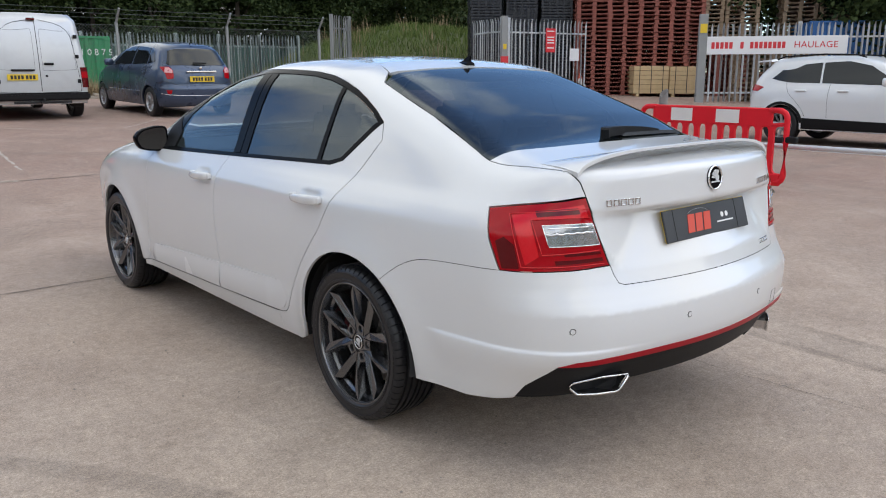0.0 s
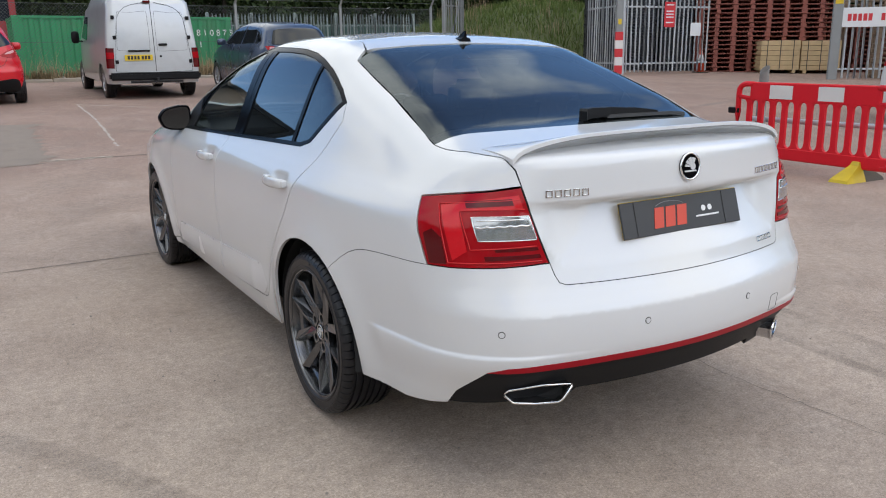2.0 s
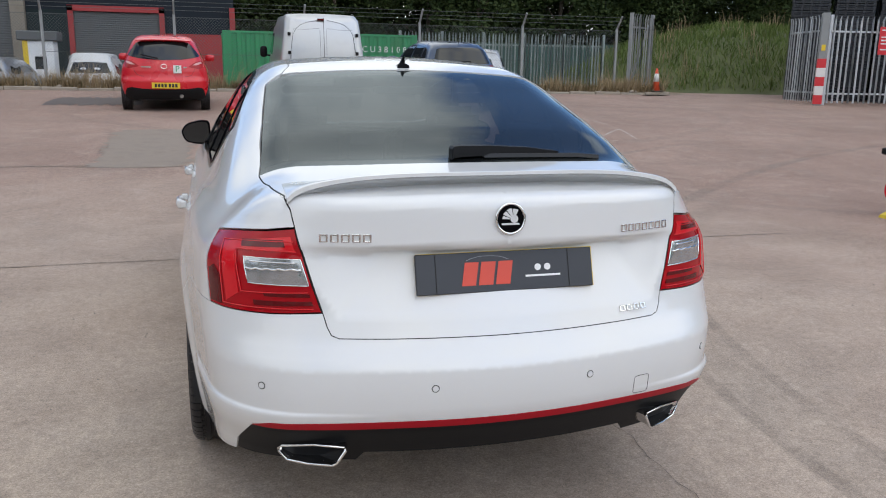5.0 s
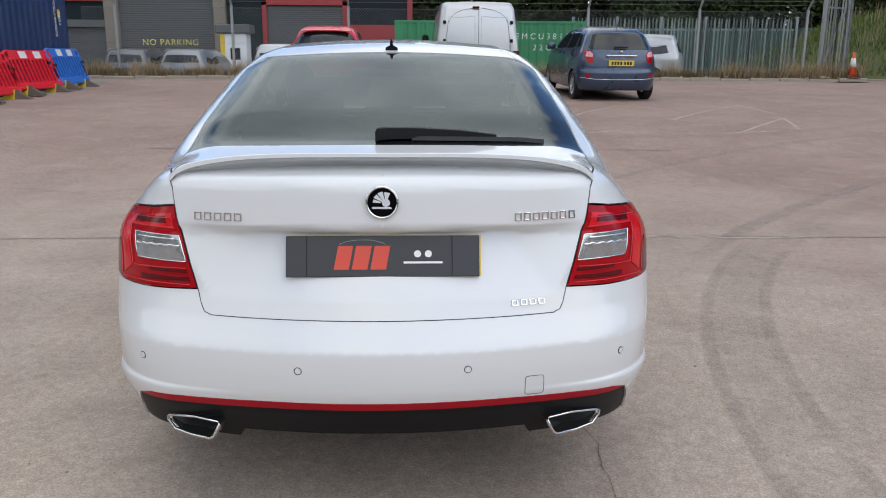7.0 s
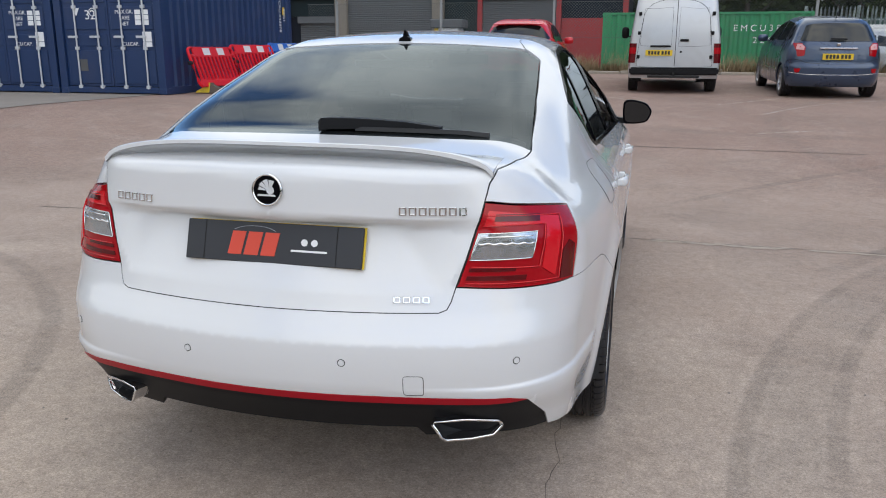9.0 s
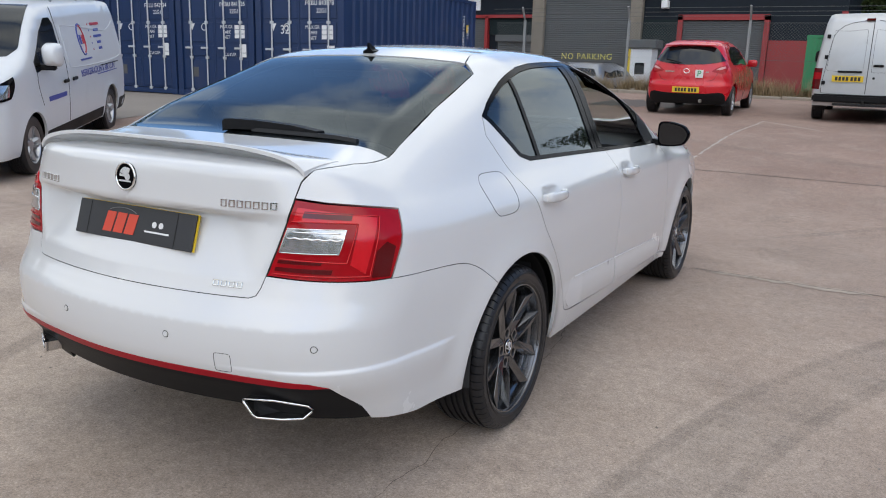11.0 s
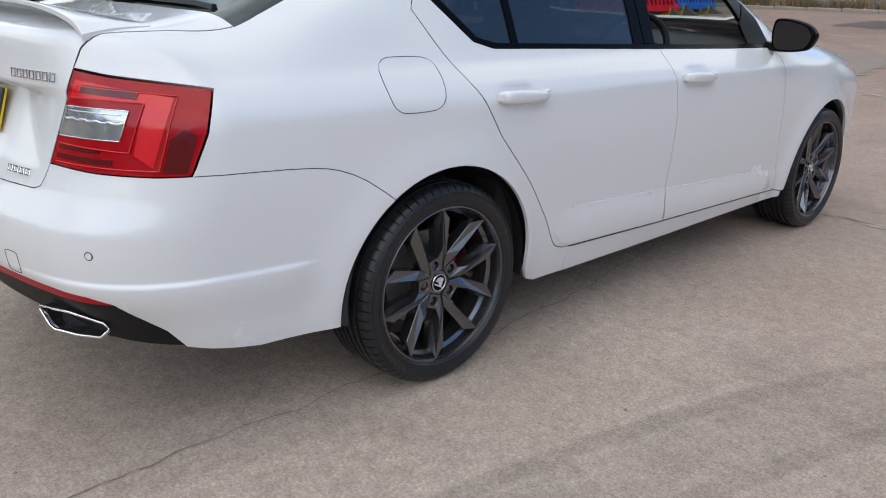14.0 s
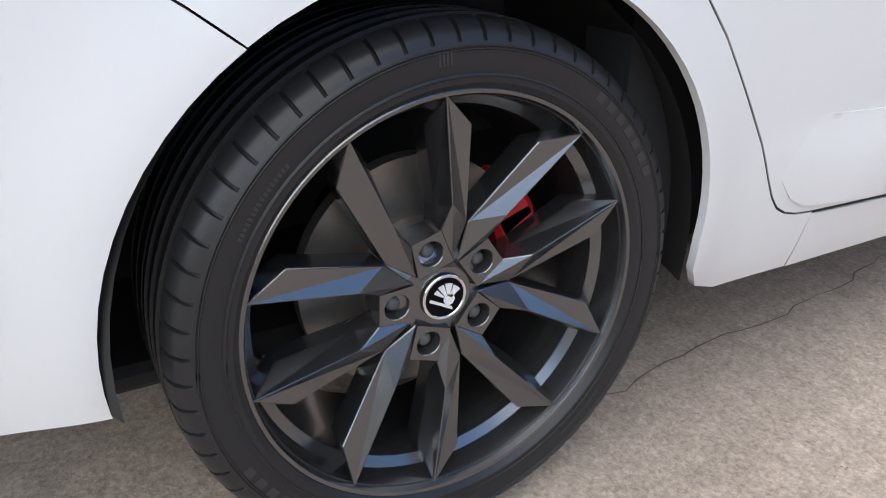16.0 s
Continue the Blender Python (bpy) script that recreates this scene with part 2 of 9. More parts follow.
def lathe(bm, profile, n=48, closed=False, axis="x"):
    """Turns a profile of (radius, offset) round the x axis."""
    rings = []
    for r, h in profile:
        rings.append([bm.verts.new((h, r * math.cos(2 * math.pi * j / n), r * math.sin(2 * math.pi * j / n))) for j in range(n)])
    m = len(rings)
    for i in range(m if closed else m - 1):
        a, b = rings[i], rings[(i + 1) % m]
        for j in range(n):
            bm.faces.new((a[j], b[j], b[(j + 1) % n], a[(j + 1) % n]))
    return rings


def loft(bm, rings, closed=True, caps=True):
    """Skins rings of points, each ring given in the same order."""
    vs = [[bm.verts.new(p) for p in r] for r in rings]
    n = len(vs[0])
    for a, b in zip(vs, vs[1:]):
        for j in range(n if closed else n - 1):
            bm.faces.new((a[j], a[(j + 1) % n], b[(j + 1) % n], b[j]))
    if caps and closed:
        bm.faces.new(vs[0][::-1])
        bm.faces.new(vs[-1])
    return vs


def plate_xz(pts, thick, y=0.0):
    """A flat plate from an outline in x and z, with its thickness along y."""
    bm = bmesh.new()
    f = bm.faces.new([bm.verts.new((x, y, z)) for x, z in pts])
    out = bmesh.ops.extrude_face_region(bm, geom=[f])
    bmesh.ops.translate(bm, vec=(0, thick, 0), verts=[v for v in out["geom"] if isinstance(v, bmesh.types.BMVert)])
    bmesh.ops.recalc_face_normals(bm, faces=bm.faces)
    return bm


def lettering(name, text, size, material, parent, m, thick=0.002, spread=1.0):
    """Words in the built-in font, turned into a mesh."""
    cu = bpy.data.curves.new(name, "FONT")
    cu.body, cu.size, cu.extrude, cu.align_x, cu.align_y, cu.space_character = text, size, thick, "CENTER", "CENTER", spread
    ob = bpy.data.objects.new(name, cu)
    me = bpy.data.meshes.new_from_object(ob)
    bpy.data.objects.remove(ob)
    me.materials.clear()
    o = part(name, me, material, parent)
    o.matrix_local = m
    return o


def smoothstep(a, b, v):
    u = np.clip((v - a) / (b - a), 0, 1)
    return u * u * (3 - 2 * u)


def pchip(xs, ys):
    """A curve through knots that does not overshoot."""
    xs, ys = np.array(xs, float), np.array(ys, float)
    h, d = np.diff(xs), np.diff(ys) / np.diff(xs)
    s = np.zeros(len(xs))
    for i in range(1, len(xs) - 1):
        if d[i - 1] * d[i] > 0:
            w1, w2 = 2 * h[i] + h[i - 1], h[i] + 2 * h[i - 1]
            s[i] = (w1 + w2) / (w1 / d[i - 1] + w2 / d[i])
    s[0], s[-1] = d[0], d[-1]

    def at(v):
        v = np.clip(np.asarray(v, float), xs[0], xs[-1])
        i = np.clip(np.searchsorted(xs, v) - 1, 0, len(xs) - 2)
        t = (v - xs[i]) / h[i]
        return ((2 * t**3 - 3 * t**2 + 1) * ys[i] + (t**3 - 2 * t**2 + t) * h[i] * s[i]
                + (-2 * t**3 + 3 * t**2) * ys[i + 1] + (t**3 - t**2) * h[i] * s[i + 1])
    return at


# ---- the ground: a yard that climbs gently and drops behind its kerb ----
def gz(x, y):
    early = y + 3.6 * (1 - smoothstep(-8.0, -4.0, x))
    yard = 0.47 * smoothstep(4.5, 12, early) + 0.03 * np.clip(y - 12, 0, 9)
    low = smoothstep(20.95, 21.5, y) * (1 - smoothstep(13.6, 15.0, x))
    return yard * (1 - low) + 0.06 * low


def at_ground(x, y, turn=0.0):
    return pose(x, y, float(gz(x, y)), 0, 0, turn)


def on_yard(x, y, turn, base):
    """A vehicle's pose on the yard: x, y is the rear axle's middle, base the wheelbase."""
    d = Vector((-math.sin(radians(turn)), math.cos(radians(turn))))
    z0, z1 = float(gz(x, y)), float(gz(x + d.x * base, y + d.y * base))
    return pose(x, y, z0, 0, 0, turn) @ pose(0, 0, 0, math.degrees(math.atan2(z1 - z0, base)))


TYRE_MARKS = ((8.06, -1.34, 6.79, 0.045, -3.0, 2.6, 0.50), (8.06, -1.34, 6.48, 0.045, -3.0, 2.6, 0.50), (8.06, -1.34, 6.635, 0.17, -3.0, 2.4, 0.36), (15.34, -7.41, 16.43, 0.10, 2.6, 9.0, 0.60), (15.34, -7.41, 16.05, 0.16, 2.8, 5.0, 0.26), (10.85, -2.73, 12.03, 0.07, 4.6, 8.5, 0.5), (-4.82, -1.85, 3.63, 0.07, -1.5, 2.0, 0.45), (-9.0, -6.0, 9.0, 0.15, -3.0, 6.0, 0.25), (9.0, 9.0, 6.2, 0.14, 2.0, 16.0, 0.30), (3.5, 16.0, 7.5, 0.14, 6.0, 20.0, 0.30))


def ground_material():
    m = bpy.data.materials.new("worn_concrete")
    m.use_nodes = True
    n, l = m.node_tree.nodes, m.node_tree.links
    b = n["Principled BSDF"]
    tc = n.new("ShaderNodeTexCoord")

    def noise_at(scale, detail=6.0, rough=0.6, dist=0.0):
        t = n.new("ShaderNodeTexNoise")
        for k, v in (("Scale", scale), ("Detail", detail), ("Roughness", rough), ("Distortion", dist)):
            t.inputs[k].default_value = v
        l.new(tc.outputs["Object"], t.inputs["Vector"])
        return t.outputs["Fac"]

    def ramp(src, p0, p1, c0=(0, 0, 0, 1), c1=(1, 1, 1, 1)):
        r = n.new("ShaderNodeValToRGB")
        r.color_ramp.elements[0].position, r.color_ramp.elements[1].position = p0, p1
        r.color_ramp.elements[0].color, r.color_ramp.elements[1].color = c0, c1
        l.new(src, r.inputs["Fac"])
        return r.outputs["Color"]

    def mixed(fac, a, bb, mode="MIX"):
        x = n.new("ShaderNodeMixRGB")
        x.blend_type = mode
        for i, v in ((0, fac), (1, a), (2, bb)):
            if isinstance(v, (int, float)):
                x.inputs[i].default_value = v
            elif isinstance(v, tuple):
                x.inputs[i].default_value = v
            else:
                l.new(v, x.inputs[i])
        return x.outputs["Color"]

    def calc(op, a, bb=0.0):
        x = n.new("ShaderNodeMath")
        x.operation = op
        for i, v in ((0, a), (1, bb)):
            if isinstance(v, (int, float)):
                x.inputs[i].default_value = v
            else:
                l.new(v, x.inputs[i])
        return x.outputs[0]

    sep = n.new("ShaderNodeSeparateXYZ")
    l.new(tc.outputs["Object"], sep.inputs[0])
    # red blaes dust over the outer yard, paler worn concrete in the middle
    dist = n.new("ShaderNodeVectorMath")
    dist.operation = "DISTANCE"
    l.new(tc.outputs["Object"], dist.inputs[0])
    dist.inputs[1].default_value = (-2.0, -2.8, 0)
    far = calc("MULTIPLY_ADD", noise_at(0.35, 4), 7.0)
    l.new(dist.outputs["Value"], far.node.inputs[2])
    farm = n.new("ShaderNodeMapRange")
    farm.inputs["From Min"].default_value, farm.inputs["From Max"].default_value = 6.0, 15.0
    l.new(far, farm.inputs["Value"])
    pale = mixed(ramp(noise_at(0.9, 8, 0.65), 0.35, 0.68), (0.380, 0.303, 0.243, 1), (0.500, 0.412, 0.338, 1))
    red = mixed(ramp(noise_at(0.6, 8, 0.65), 0.35, 0.7), (0.256, 0.170, 0.137, 1), (0.330, 0.229, 0.186, 1))
    col = mixed(farm.outputs["Result"], pale, red)
    # long sweeping tyre marks: rings, cut to the stretch where y lies between two bounds
    for cx, cy, rad, wid, y0, y1, strength in TYRE_MARKS:
        dd = n.new("ShaderNodeVectorMath")
        dd.operation = "DISTANCE"
        flat = n.new("ShaderNodeCombineXYZ")
        l.new(sep.outputs[0], flat.inputs[0])
        l.new(sep.outputs[1], flat.inputs[1])
        l.new(flat.outputs[0], dd.inputs[0])
        dd.inputs[1].default_value = (cx, cy, 0)
        off = calc("ABSOLUTE", calc("SUBTRACT", dd.outputs["Value"], rad))
        mr = n.new("ShaderNodeMapRange")
        mr.inputs["From Min"].default_value, mr.inputs["From Max"].default_value = wid, wid * 0.55
        l.new(off, mr.inputs["Value"])
        ends = []
        for e, sgn in ((y0, 1), (y1, -1)):
            er = n.new("ShaderNodeMapRange")
            er.inputs["From Min"].default_value, er.inputs["From Max"].default_value = e - 0.5 * sgn, e + 0.5 * sgn
            l.new(sep.outputs[1], er.inputs["Value"])
            ends.append(er.outputs["Result"])
        fac = calc("MULTIPLY", calc("MULTIPLY", mr.outputs["Result"], ramp(noise_at(2.2, 6, 0.7), 0.30, 0.62)), strength)
        fac = calc("MULTIPLY", fac, calc("MULTIPLY", ends[0], ends[1]))
        col = mixed(fac, col, (0.150, 0.124, 0.106, 1))
    # stains, scuffs, dust, aggregate
    col = mixed(calc("MULTIPLY", ramp(noise_at(0.8, 8, 0.70, 0.8), 0.46, 0.70), 0.42), col, (0.180, 0.140, 0.118, 1))
    col = mixed(calc("MULTIPLY", ramp(noise_at(2.2, 10, 0.80, 0.5), 0.50, 0.68), 0.24), col, (0.500, 0.420, 0.360, 1))
    col = mixed(calc("MULTIPLY", ramp(noise_at(9.0, 10, 0.85), 0.52, 0.66), 0.26), col, (0.200, 0.160, 0.135, 1))
    col = mixed(0.28, col, ramp(noise_at(21.0, 9, 0.86), 0.32, 0.70), "OVERLAY")
    grain = noise_at(105.0, 5, 0.85)
    col = mixed(0.42, col, ramp(grain, 0.30, 0.72), "OVERLAY")
    # single stones of the aggregate
    stones = n.new("ShaderNodeTexVoronoi")
    stones.inputs["Scale"].default_value = 175.0
    l.new(tc.outputs["Object"], stones.inputs["Vector"])
    tone = n.new("ShaderNodeSeparateColor")
    l.new(stones.outputs["Color"], tone.inputs[0])
    col = mixed(0.17, col, ramp(tone.outputs[0], 0.0, 1.0, (0.16, 0.16, 0.16, 1), (0.84, 0.83, 0.82, 1)), "OVERLAY")
    speck = ramp(noise_at(330.0, 2, 0.6), 0.60, 0.68)
    col = mixed(calc("MULTIPLY", speck, 0.45), col, (0.620, 0.560, 0.500, 1))
    pits = ramp(noise_at(48.0, 5, 0.8), 0.635, 0.67)
    col = mixed(calc("MULTIPLY", pits, 0.60), col, (0.085, 0.068, 0.058, 1))
    l.new(col, b.inputs["Base Color"])
    b.inputs["Roughness"].default_value = 0.88
    b.inputs["Specular IOR Level"].default_value = 0.25
    bp = n.new("ShaderNodeBump")
    bp.inputs["Strength"].default_value, bp.inputs["Distance"].default_value = 0.6, 0.003
    l.new(calc("SUBTRACT", grain, calc("MULTIPLY", pits, 0.5)), bp.inputs["Height"])
    l.new(bp.outputs["Normal"], b.inputs["Normal"])
    return m


def ground_sheet():
    near = np.arange(-32, 32.01, 0.5)
    out = np.array([36, 42, 50, 65, 90, 140, 250, 600.0])
    xs = np.concatenate((-out[::-1], near, out))
    ys = np.concatenate((-out[::-1], near[near < 20.9], np.arange(20.9, 21.6, 0.1), near[near > 21.6], out))
    vs = [(x, y, float(gz(x, y))) for y in ys for x in xs]
    w = len(xs)
    fs = [(j * w + i, j * w + i + 1, (j + 1) * w + i + 1, (j + 1) * w + i) for j in range(len(ys) - 1) for i in range(w - 1)]
    me = bpy.data.meshes.new("ground")
    me.from_pydata(vs, [], fs)
    return tagged(part("ground", me, ground_material(), smooth=True), "worn reddish concrete yard with tyre marks and cracks", "ground", kind="structure")


ground = ground_sheet()


# ---- joints, cracks, painted lines and grit in the yard ----
def ribbon(pts, wide, seed, ragged=0.3, step=0.06, wander=0.0, lift=0.004):
    """A strip on the ground along a line, with uneven edges."""
    rnd = random.Random(seed)
    q = []
    for (ax, ay), (bx, by) in zip(pts[:-1], pts[1:]):
        k = max(1, int(math.hypot(bx - ax, by - ay) / step))
        q += [(ax + (bx - ax) * i / k, ay + (by - ay) * i / k) for i in range(k)]
    q.append(pts[-1])
    off, vs, fs = 0.0, [], []
    for i, (x, y) in enumerate(q):
        dx, dy = q[min(i + 1, len(q) - 1)][0] - q[max(i - 1, 0)][0], q[min(i + 1, len(q) - 1)][1] - q[max(i - 1, 0)][1]
        ln = math.hypot(dx, dy) or 1.0
        off = off * 0.8 + rnd.uniform(-1, 1) * wander
        for sg in (-1, 1):
            h = off + sg * wide / 2 * (1 + rnd.uniform(-ragged, ragged)) * (0.35 if i in (0, len(q) - 1) else 1.0)
            px, py = x - dy / ln * h, y + dx / ln * h
            vs.append((px, py, float(gz(px, py)) + lift))
        if i:
            fs.append((2 * i - 2, 2 * i, 2 * i + 1, 2 * i - 1))
    me = bpy.data.meshes.new("strip")
    me.from_pydata(vs, [], [f[::-1] for f in fs])
    return me


M_CRACK = shader("crack_grime", (0.150, 0.118, 0.096), 0.95, vary=0.45, scale=9, fine=70, bump=0.002)
M_PATCH = shader("pale_joint_mortar", (0.395, 0.325, 0.265), 0.95, vary=0.35, scale=7, fine=55, bump=0.004, dirt=0.7)
M_LINE = shader("worn_white_line_paint", (0.400, 0.345, 0.300), 0.85, vary=0.30, scale=6, fine=40, dirt=0.5, bump=0.001)
for i, (pts, wide, wander) in enumerate((
        (((-4.2, 2.96), (-1.6, 3.02), (0.9, 3.00)), 0.012, 0.004), (((0.9, 3.02), (2.5, 2.98), (4.2, 2.90)), 0.010, 0.006),
        (((-3.4, 7.62), (-0.8, 7.60), (1.6, 7.56), (3.6, 7.5)), 0.020, 0.006), (((0.75, -3.2), (0.74, -1.2), (0.75, 0.4), (0.49, 2.08), (0.35, 2.95)), 0.0028, 0.012),
        (((-4.2, 5.4), (-3.2, 5.0), (-2.4, 5.5)), 0.008, 0.010))):
    part("crack", ribbon(pts, wide, 40 + i, 0.6, 0.04, wander), M_CRACK, ground)
for i, (pts, wide) in enumerate(((((1.05, 3.00), (1.55, 2.99), (2.05, 2.98)), 0.08), (((2.15, 2.96), (2.6, 2.94), (3.3, 2.92)), 0.05), (((-1.6, 7.62), (-0.4, 7.6)), 0.09))):
    part("joint_repair", ribbon(pts, wide, 60 + i, 0.5, 0.04, 0.010, 0.003), M_PATCH, ground)
part("slab_patch", ribbon(((-1.75, 7.45), (-1.70, 8.6), (-1.62, 10.4)), 1.15, 71, 0.16, 0.06, 0.05, 0.004), shader("grey_slab_patch", (0.235, 0.190, 0.156), 0.92, vary=0.25, scale=3, fine=40, bump=0.002, dirt=0.3), ground, "grey repaired slab")
part("tar_patch", ribbon(((-4.25, 16.6), (-3.4, 16.6), (-2.3, 16.7)), 2.3, 72, 0.22, 0.06, 0.08, 0.006), shader("dark_tar_patch", (0.085, 0.066, 0.060), 0.6, vary=0.35, scale=2, fine=30, bump=0.003, dirt=0.2), ground, "dark tar patch")
for i, pts in enumerate((((3.35, 13.52), (6.75, 13.40)), ((4.4, 10.0), (6.51, 12.5)), ((6.51, 12.5), (6.43, 10.7)), ((2.76, 10.33), (4.04, 12.25)), ((4.04, 12.25), (5.51, 13.44)), ((2.18, 11.64), (3.45, 13.29)), ((5.1, 8.85), (6.36, 10.2)), ((6.36, 10.2), (6.1, 9.1)), ((2.49, 8.66), (3.3, 8.97)), ((4.77, 8.74), (5.68, 8.95)), ((-0.08, 13.35), (-0.25, 8.2)), ((-0.08, 13.35), (0.99, 12.1)))):
    # the paint is left only in flakes
    rnd = random.Random(80 + i)
    u = 0.0
    while u < 1.0:
        v = min(1.0, u + rnd.uniform(0.15, 0.45))
        (ax, ay), (bx, by) = pts
        part("line_marking", ribbon(((ax + (bx - ax) * u, ay + (by - ay) * u), (ax + (bx - ax) * v, ay + (by - ay) * v)), 0.036, 80 + i, 0.7, 0.04, 0.006, 0.003), M_LINE, ground)
        u = v + rnd.uniform(0.005, 0.03)


def grit():
    rnd = random.Random(5)
    vs, fs = [], []
    for i in range(900):
        near = rnd.random() < 0.6
        x, y = (rnd.uniform(-3.5, 4.5), rnd.uniform(-2.5, 4.0)) if near else (rnd.uniform(-8, 10), rnd.uniform(-4, 12))
        if i % 5 == 0:
            y = 2.98 + rnd.gauss(0, 0.08)
        r = rnd.choice((0.002, 0.003, 0.003, 0.004, 0.006)) * (1.4 if rnd.random() < 0.08 else 1.0)
        k, n0, z = rnd.uniform(0, 6), len(vs), float(gz(x, y)) + 0.001
        for j in range(5):
            a = k + j * 1.2566
            q = r * rnd.uniform(0.7, 1.3)
            vs.append((x + q * math.cos(a), y + q * math.sin(a), z))
        vs.append((x + rnd.uniform(-0.3, 0.3) * r, y + rnd.uniform(-0.3, 0.3) * r, z + r * rnd.uniform(0.7, 1.2)))
        fs += [(n0 + j, n0 + (j + 1) % 5, n0 + 5) for j in range(5)]
    me = bpy.data.meshes.new("grit")
    me.from_pydata(vs, [], fs)
    return tagged(part("grit", me, shader("mixed_grit", (0.26, 0.22, 0.19), 0.9, vary=0.7, scale=2.0, fine=8), None), "loose grit and small stones on the concrete yard", "gravel", kind="stuff")


grit()


# ---- the white saloon: one smooth body form, cut into panels ----
half_width = pchip((0.12, 0.20, 0.30, 0.40, 0.55, 0.68, 0.80, 0.86, 0.89, 0.93, 0.97, 1.10, 1.25, 1.38, 1.5),
                   (0.78, 0.838, 0.866, 0.880, 0.893, 0.897, 0.890, 0.882, 0.868, 0.838, 0.806, 0.742, 0.668, 0.592, 0.52))
top_line = pchip((-1.4, -1.0, -0.85, -0.62, -0.52, -0.3, 0.0, 0.246, 0.45, 0.8, 1.1, 1.4, 1.9, 2.35, 2.8, 3.2, 3.45, 3.62),
                 (1.030, 1.058, 1.073, 1.097, 1.114, 1.203, 1.308, 1.386, 1.427, 1.449, 1.443, 1.40, 1.225, 1.03, 0.965, 0.875, 0.76, 0.50))
rear_line = pchip((0.12, 0.20, 0.30, 0.38, 0.44, 0.50, 0.56, 0.602, 0.614, 0.65, 0.684, 0.70, 0.76, 0.90, 0.97, 1.03, 1.075, 1.12),
                  (-0.80, -0.90, -0.985, -1.035, -1.070, -1.088, -1.092, -1.0905, -1.086, -1.065, -1.046, -1.040, -1.022, -1.004, -0.998, -0.992, -0.980, -0.94))
HUB, ARCH = 0.322, 0.358
WB = 2.68


def smax(a, b, k):
    h = np.maximum(k - np.abs(a - b), 0) / k
    return np.maximum(a, b) + h * h * k * 0.25


def saloon_form(x, y, z):
    """Below nought inside the car's skin, above nought outside."""
    ax = np.abs(x)
    s = half_width(z)
    s = s - 0.150 * np.clip((0.25 - y) / 1.3, 0, 2) ** 2 - 0.13 * np.clip((y - 2.35) / 1.2, 0, 2) ** 2
    for hub in (0.0, WB):
        d = np.hypot(y - hub, z - HUB)
        s = s + 0.016 * np.exp(-((d - ARCH) / 0.075) ** 2) * (z > 0.1)
    # pressed crease along the doors and round the rear bumper
    crease = 0.500 - 0.050 * y
    on_door = smoothstep(0.42, 0.55, y) * (1 - smoothstep(2.15, 2.3, y))
    s = s + on_door * 0.004 * smoothstep(0.0, 0.06, crease - z) * (1 - smoothstep(0.06, 0.20, crease - z))
    for y0 in (0.305, 1.340):
        s = s - 0.008 * np.exp(-((y - y0) / 0.075) ** 4 - ((z - 0.872) / 0.024) ** 4)
    lip = 1 - smoothstep(-0.52, -0.40, y)
    band = smoothstep(0.0, 0.015, 0.492 - z) * (1 - smoothstep(0.03, 0.16, 0.492 - z))
    s = s + lip * 0.012 * band
    side = ax - s
    crown = 0.05 + 0.06 * smoothstep(0.2, 0.6, y) * (1 - smoothstep(1.3, 2.0, y))
    top = z - (top_line(y) - crown * ax**2)
    # the boot lid steps in under its crease, to a trapezoid with folded sides
    dc, ds = 0.292 * (z - 0.735), 0.136 * (z - 0.735) - 0.191 * (ax - 0.47)
    recess = np.clip(-smax(-dc, -ds, 0.004), 0, 0.06) * (1 - np.clip((z - 0.906) / 0.018, 0, 1))
    lip_r = 0.012 * band * smoothstep(0.30, 0.75, ax)
    rear = rear_line(z) + 0.285 * ax**2 + recess - lip_r - y
    front = y - (3.56 - 0.30 * ax**2 - 0.5 * np.clip(z - 0.62, 0, 1) ** 2 - 0.25 * np.clip(0.45 - z, 0, 1))
    f = smax(side, rear, 0.20)
    f = smax(f, front, 0.22)
    k = 0.028 + 0.152 * smoothstep(-0.88, -0.55, y) - 0.06 * smoothstep(0.0, 0.5, y) + 0.05 * smoothstep(1.9, 2.5, y)
    return smax(f, top, k)


FORM = [saloon_form]


def body(x, y, z):
    return FORM[0](x, y, z)


def cast(o, d, far=2.2, inward=False):
    """Where rays leave the body (or, from outside, first meet it)."""
    o, d = np.array(o, float), np.array(d, float)
    lo, hi = np.zeros(len(o)), np.full(len(o), far)
    for _ in range(34):
        mid = (lo + hi) / 2
        p = o + d * mid[:, None]
        inside = body(p[:, 0], p[:, 1], p[:, 2]) < 0
        if inward:
            inside = ~inside
        lo, hi = np.where(inside, mid, lo), np.where(inside, hi, mid)
    return o + d * lo[:, None]


def skin_normals(p):
    e = 0.003
    g = np.stack([body(*(p + np.eye(3)[i] * e).T) - body(*(p - np.eye(3)[i] * e).T) for i in range(3)], 1)
    return g / np.maximum(np.linalg.norm(g, axis=1), 1e-9)[:, None]


XC, YR, YF, RC, ZC, RD = 0.30, -0.45, 2.85, 0.45, 0.75, 0.40


def use_form(form, yr, yf, zc, hub=0.322, arch=0.358):
    """Which car's form the panels below are cut from."""
    global YR, YF, ZC, HUB, ARCH
    FORM[0], YR, YF, ZC, HUB, ARCH = form, yr, yf, zc, hub, arch


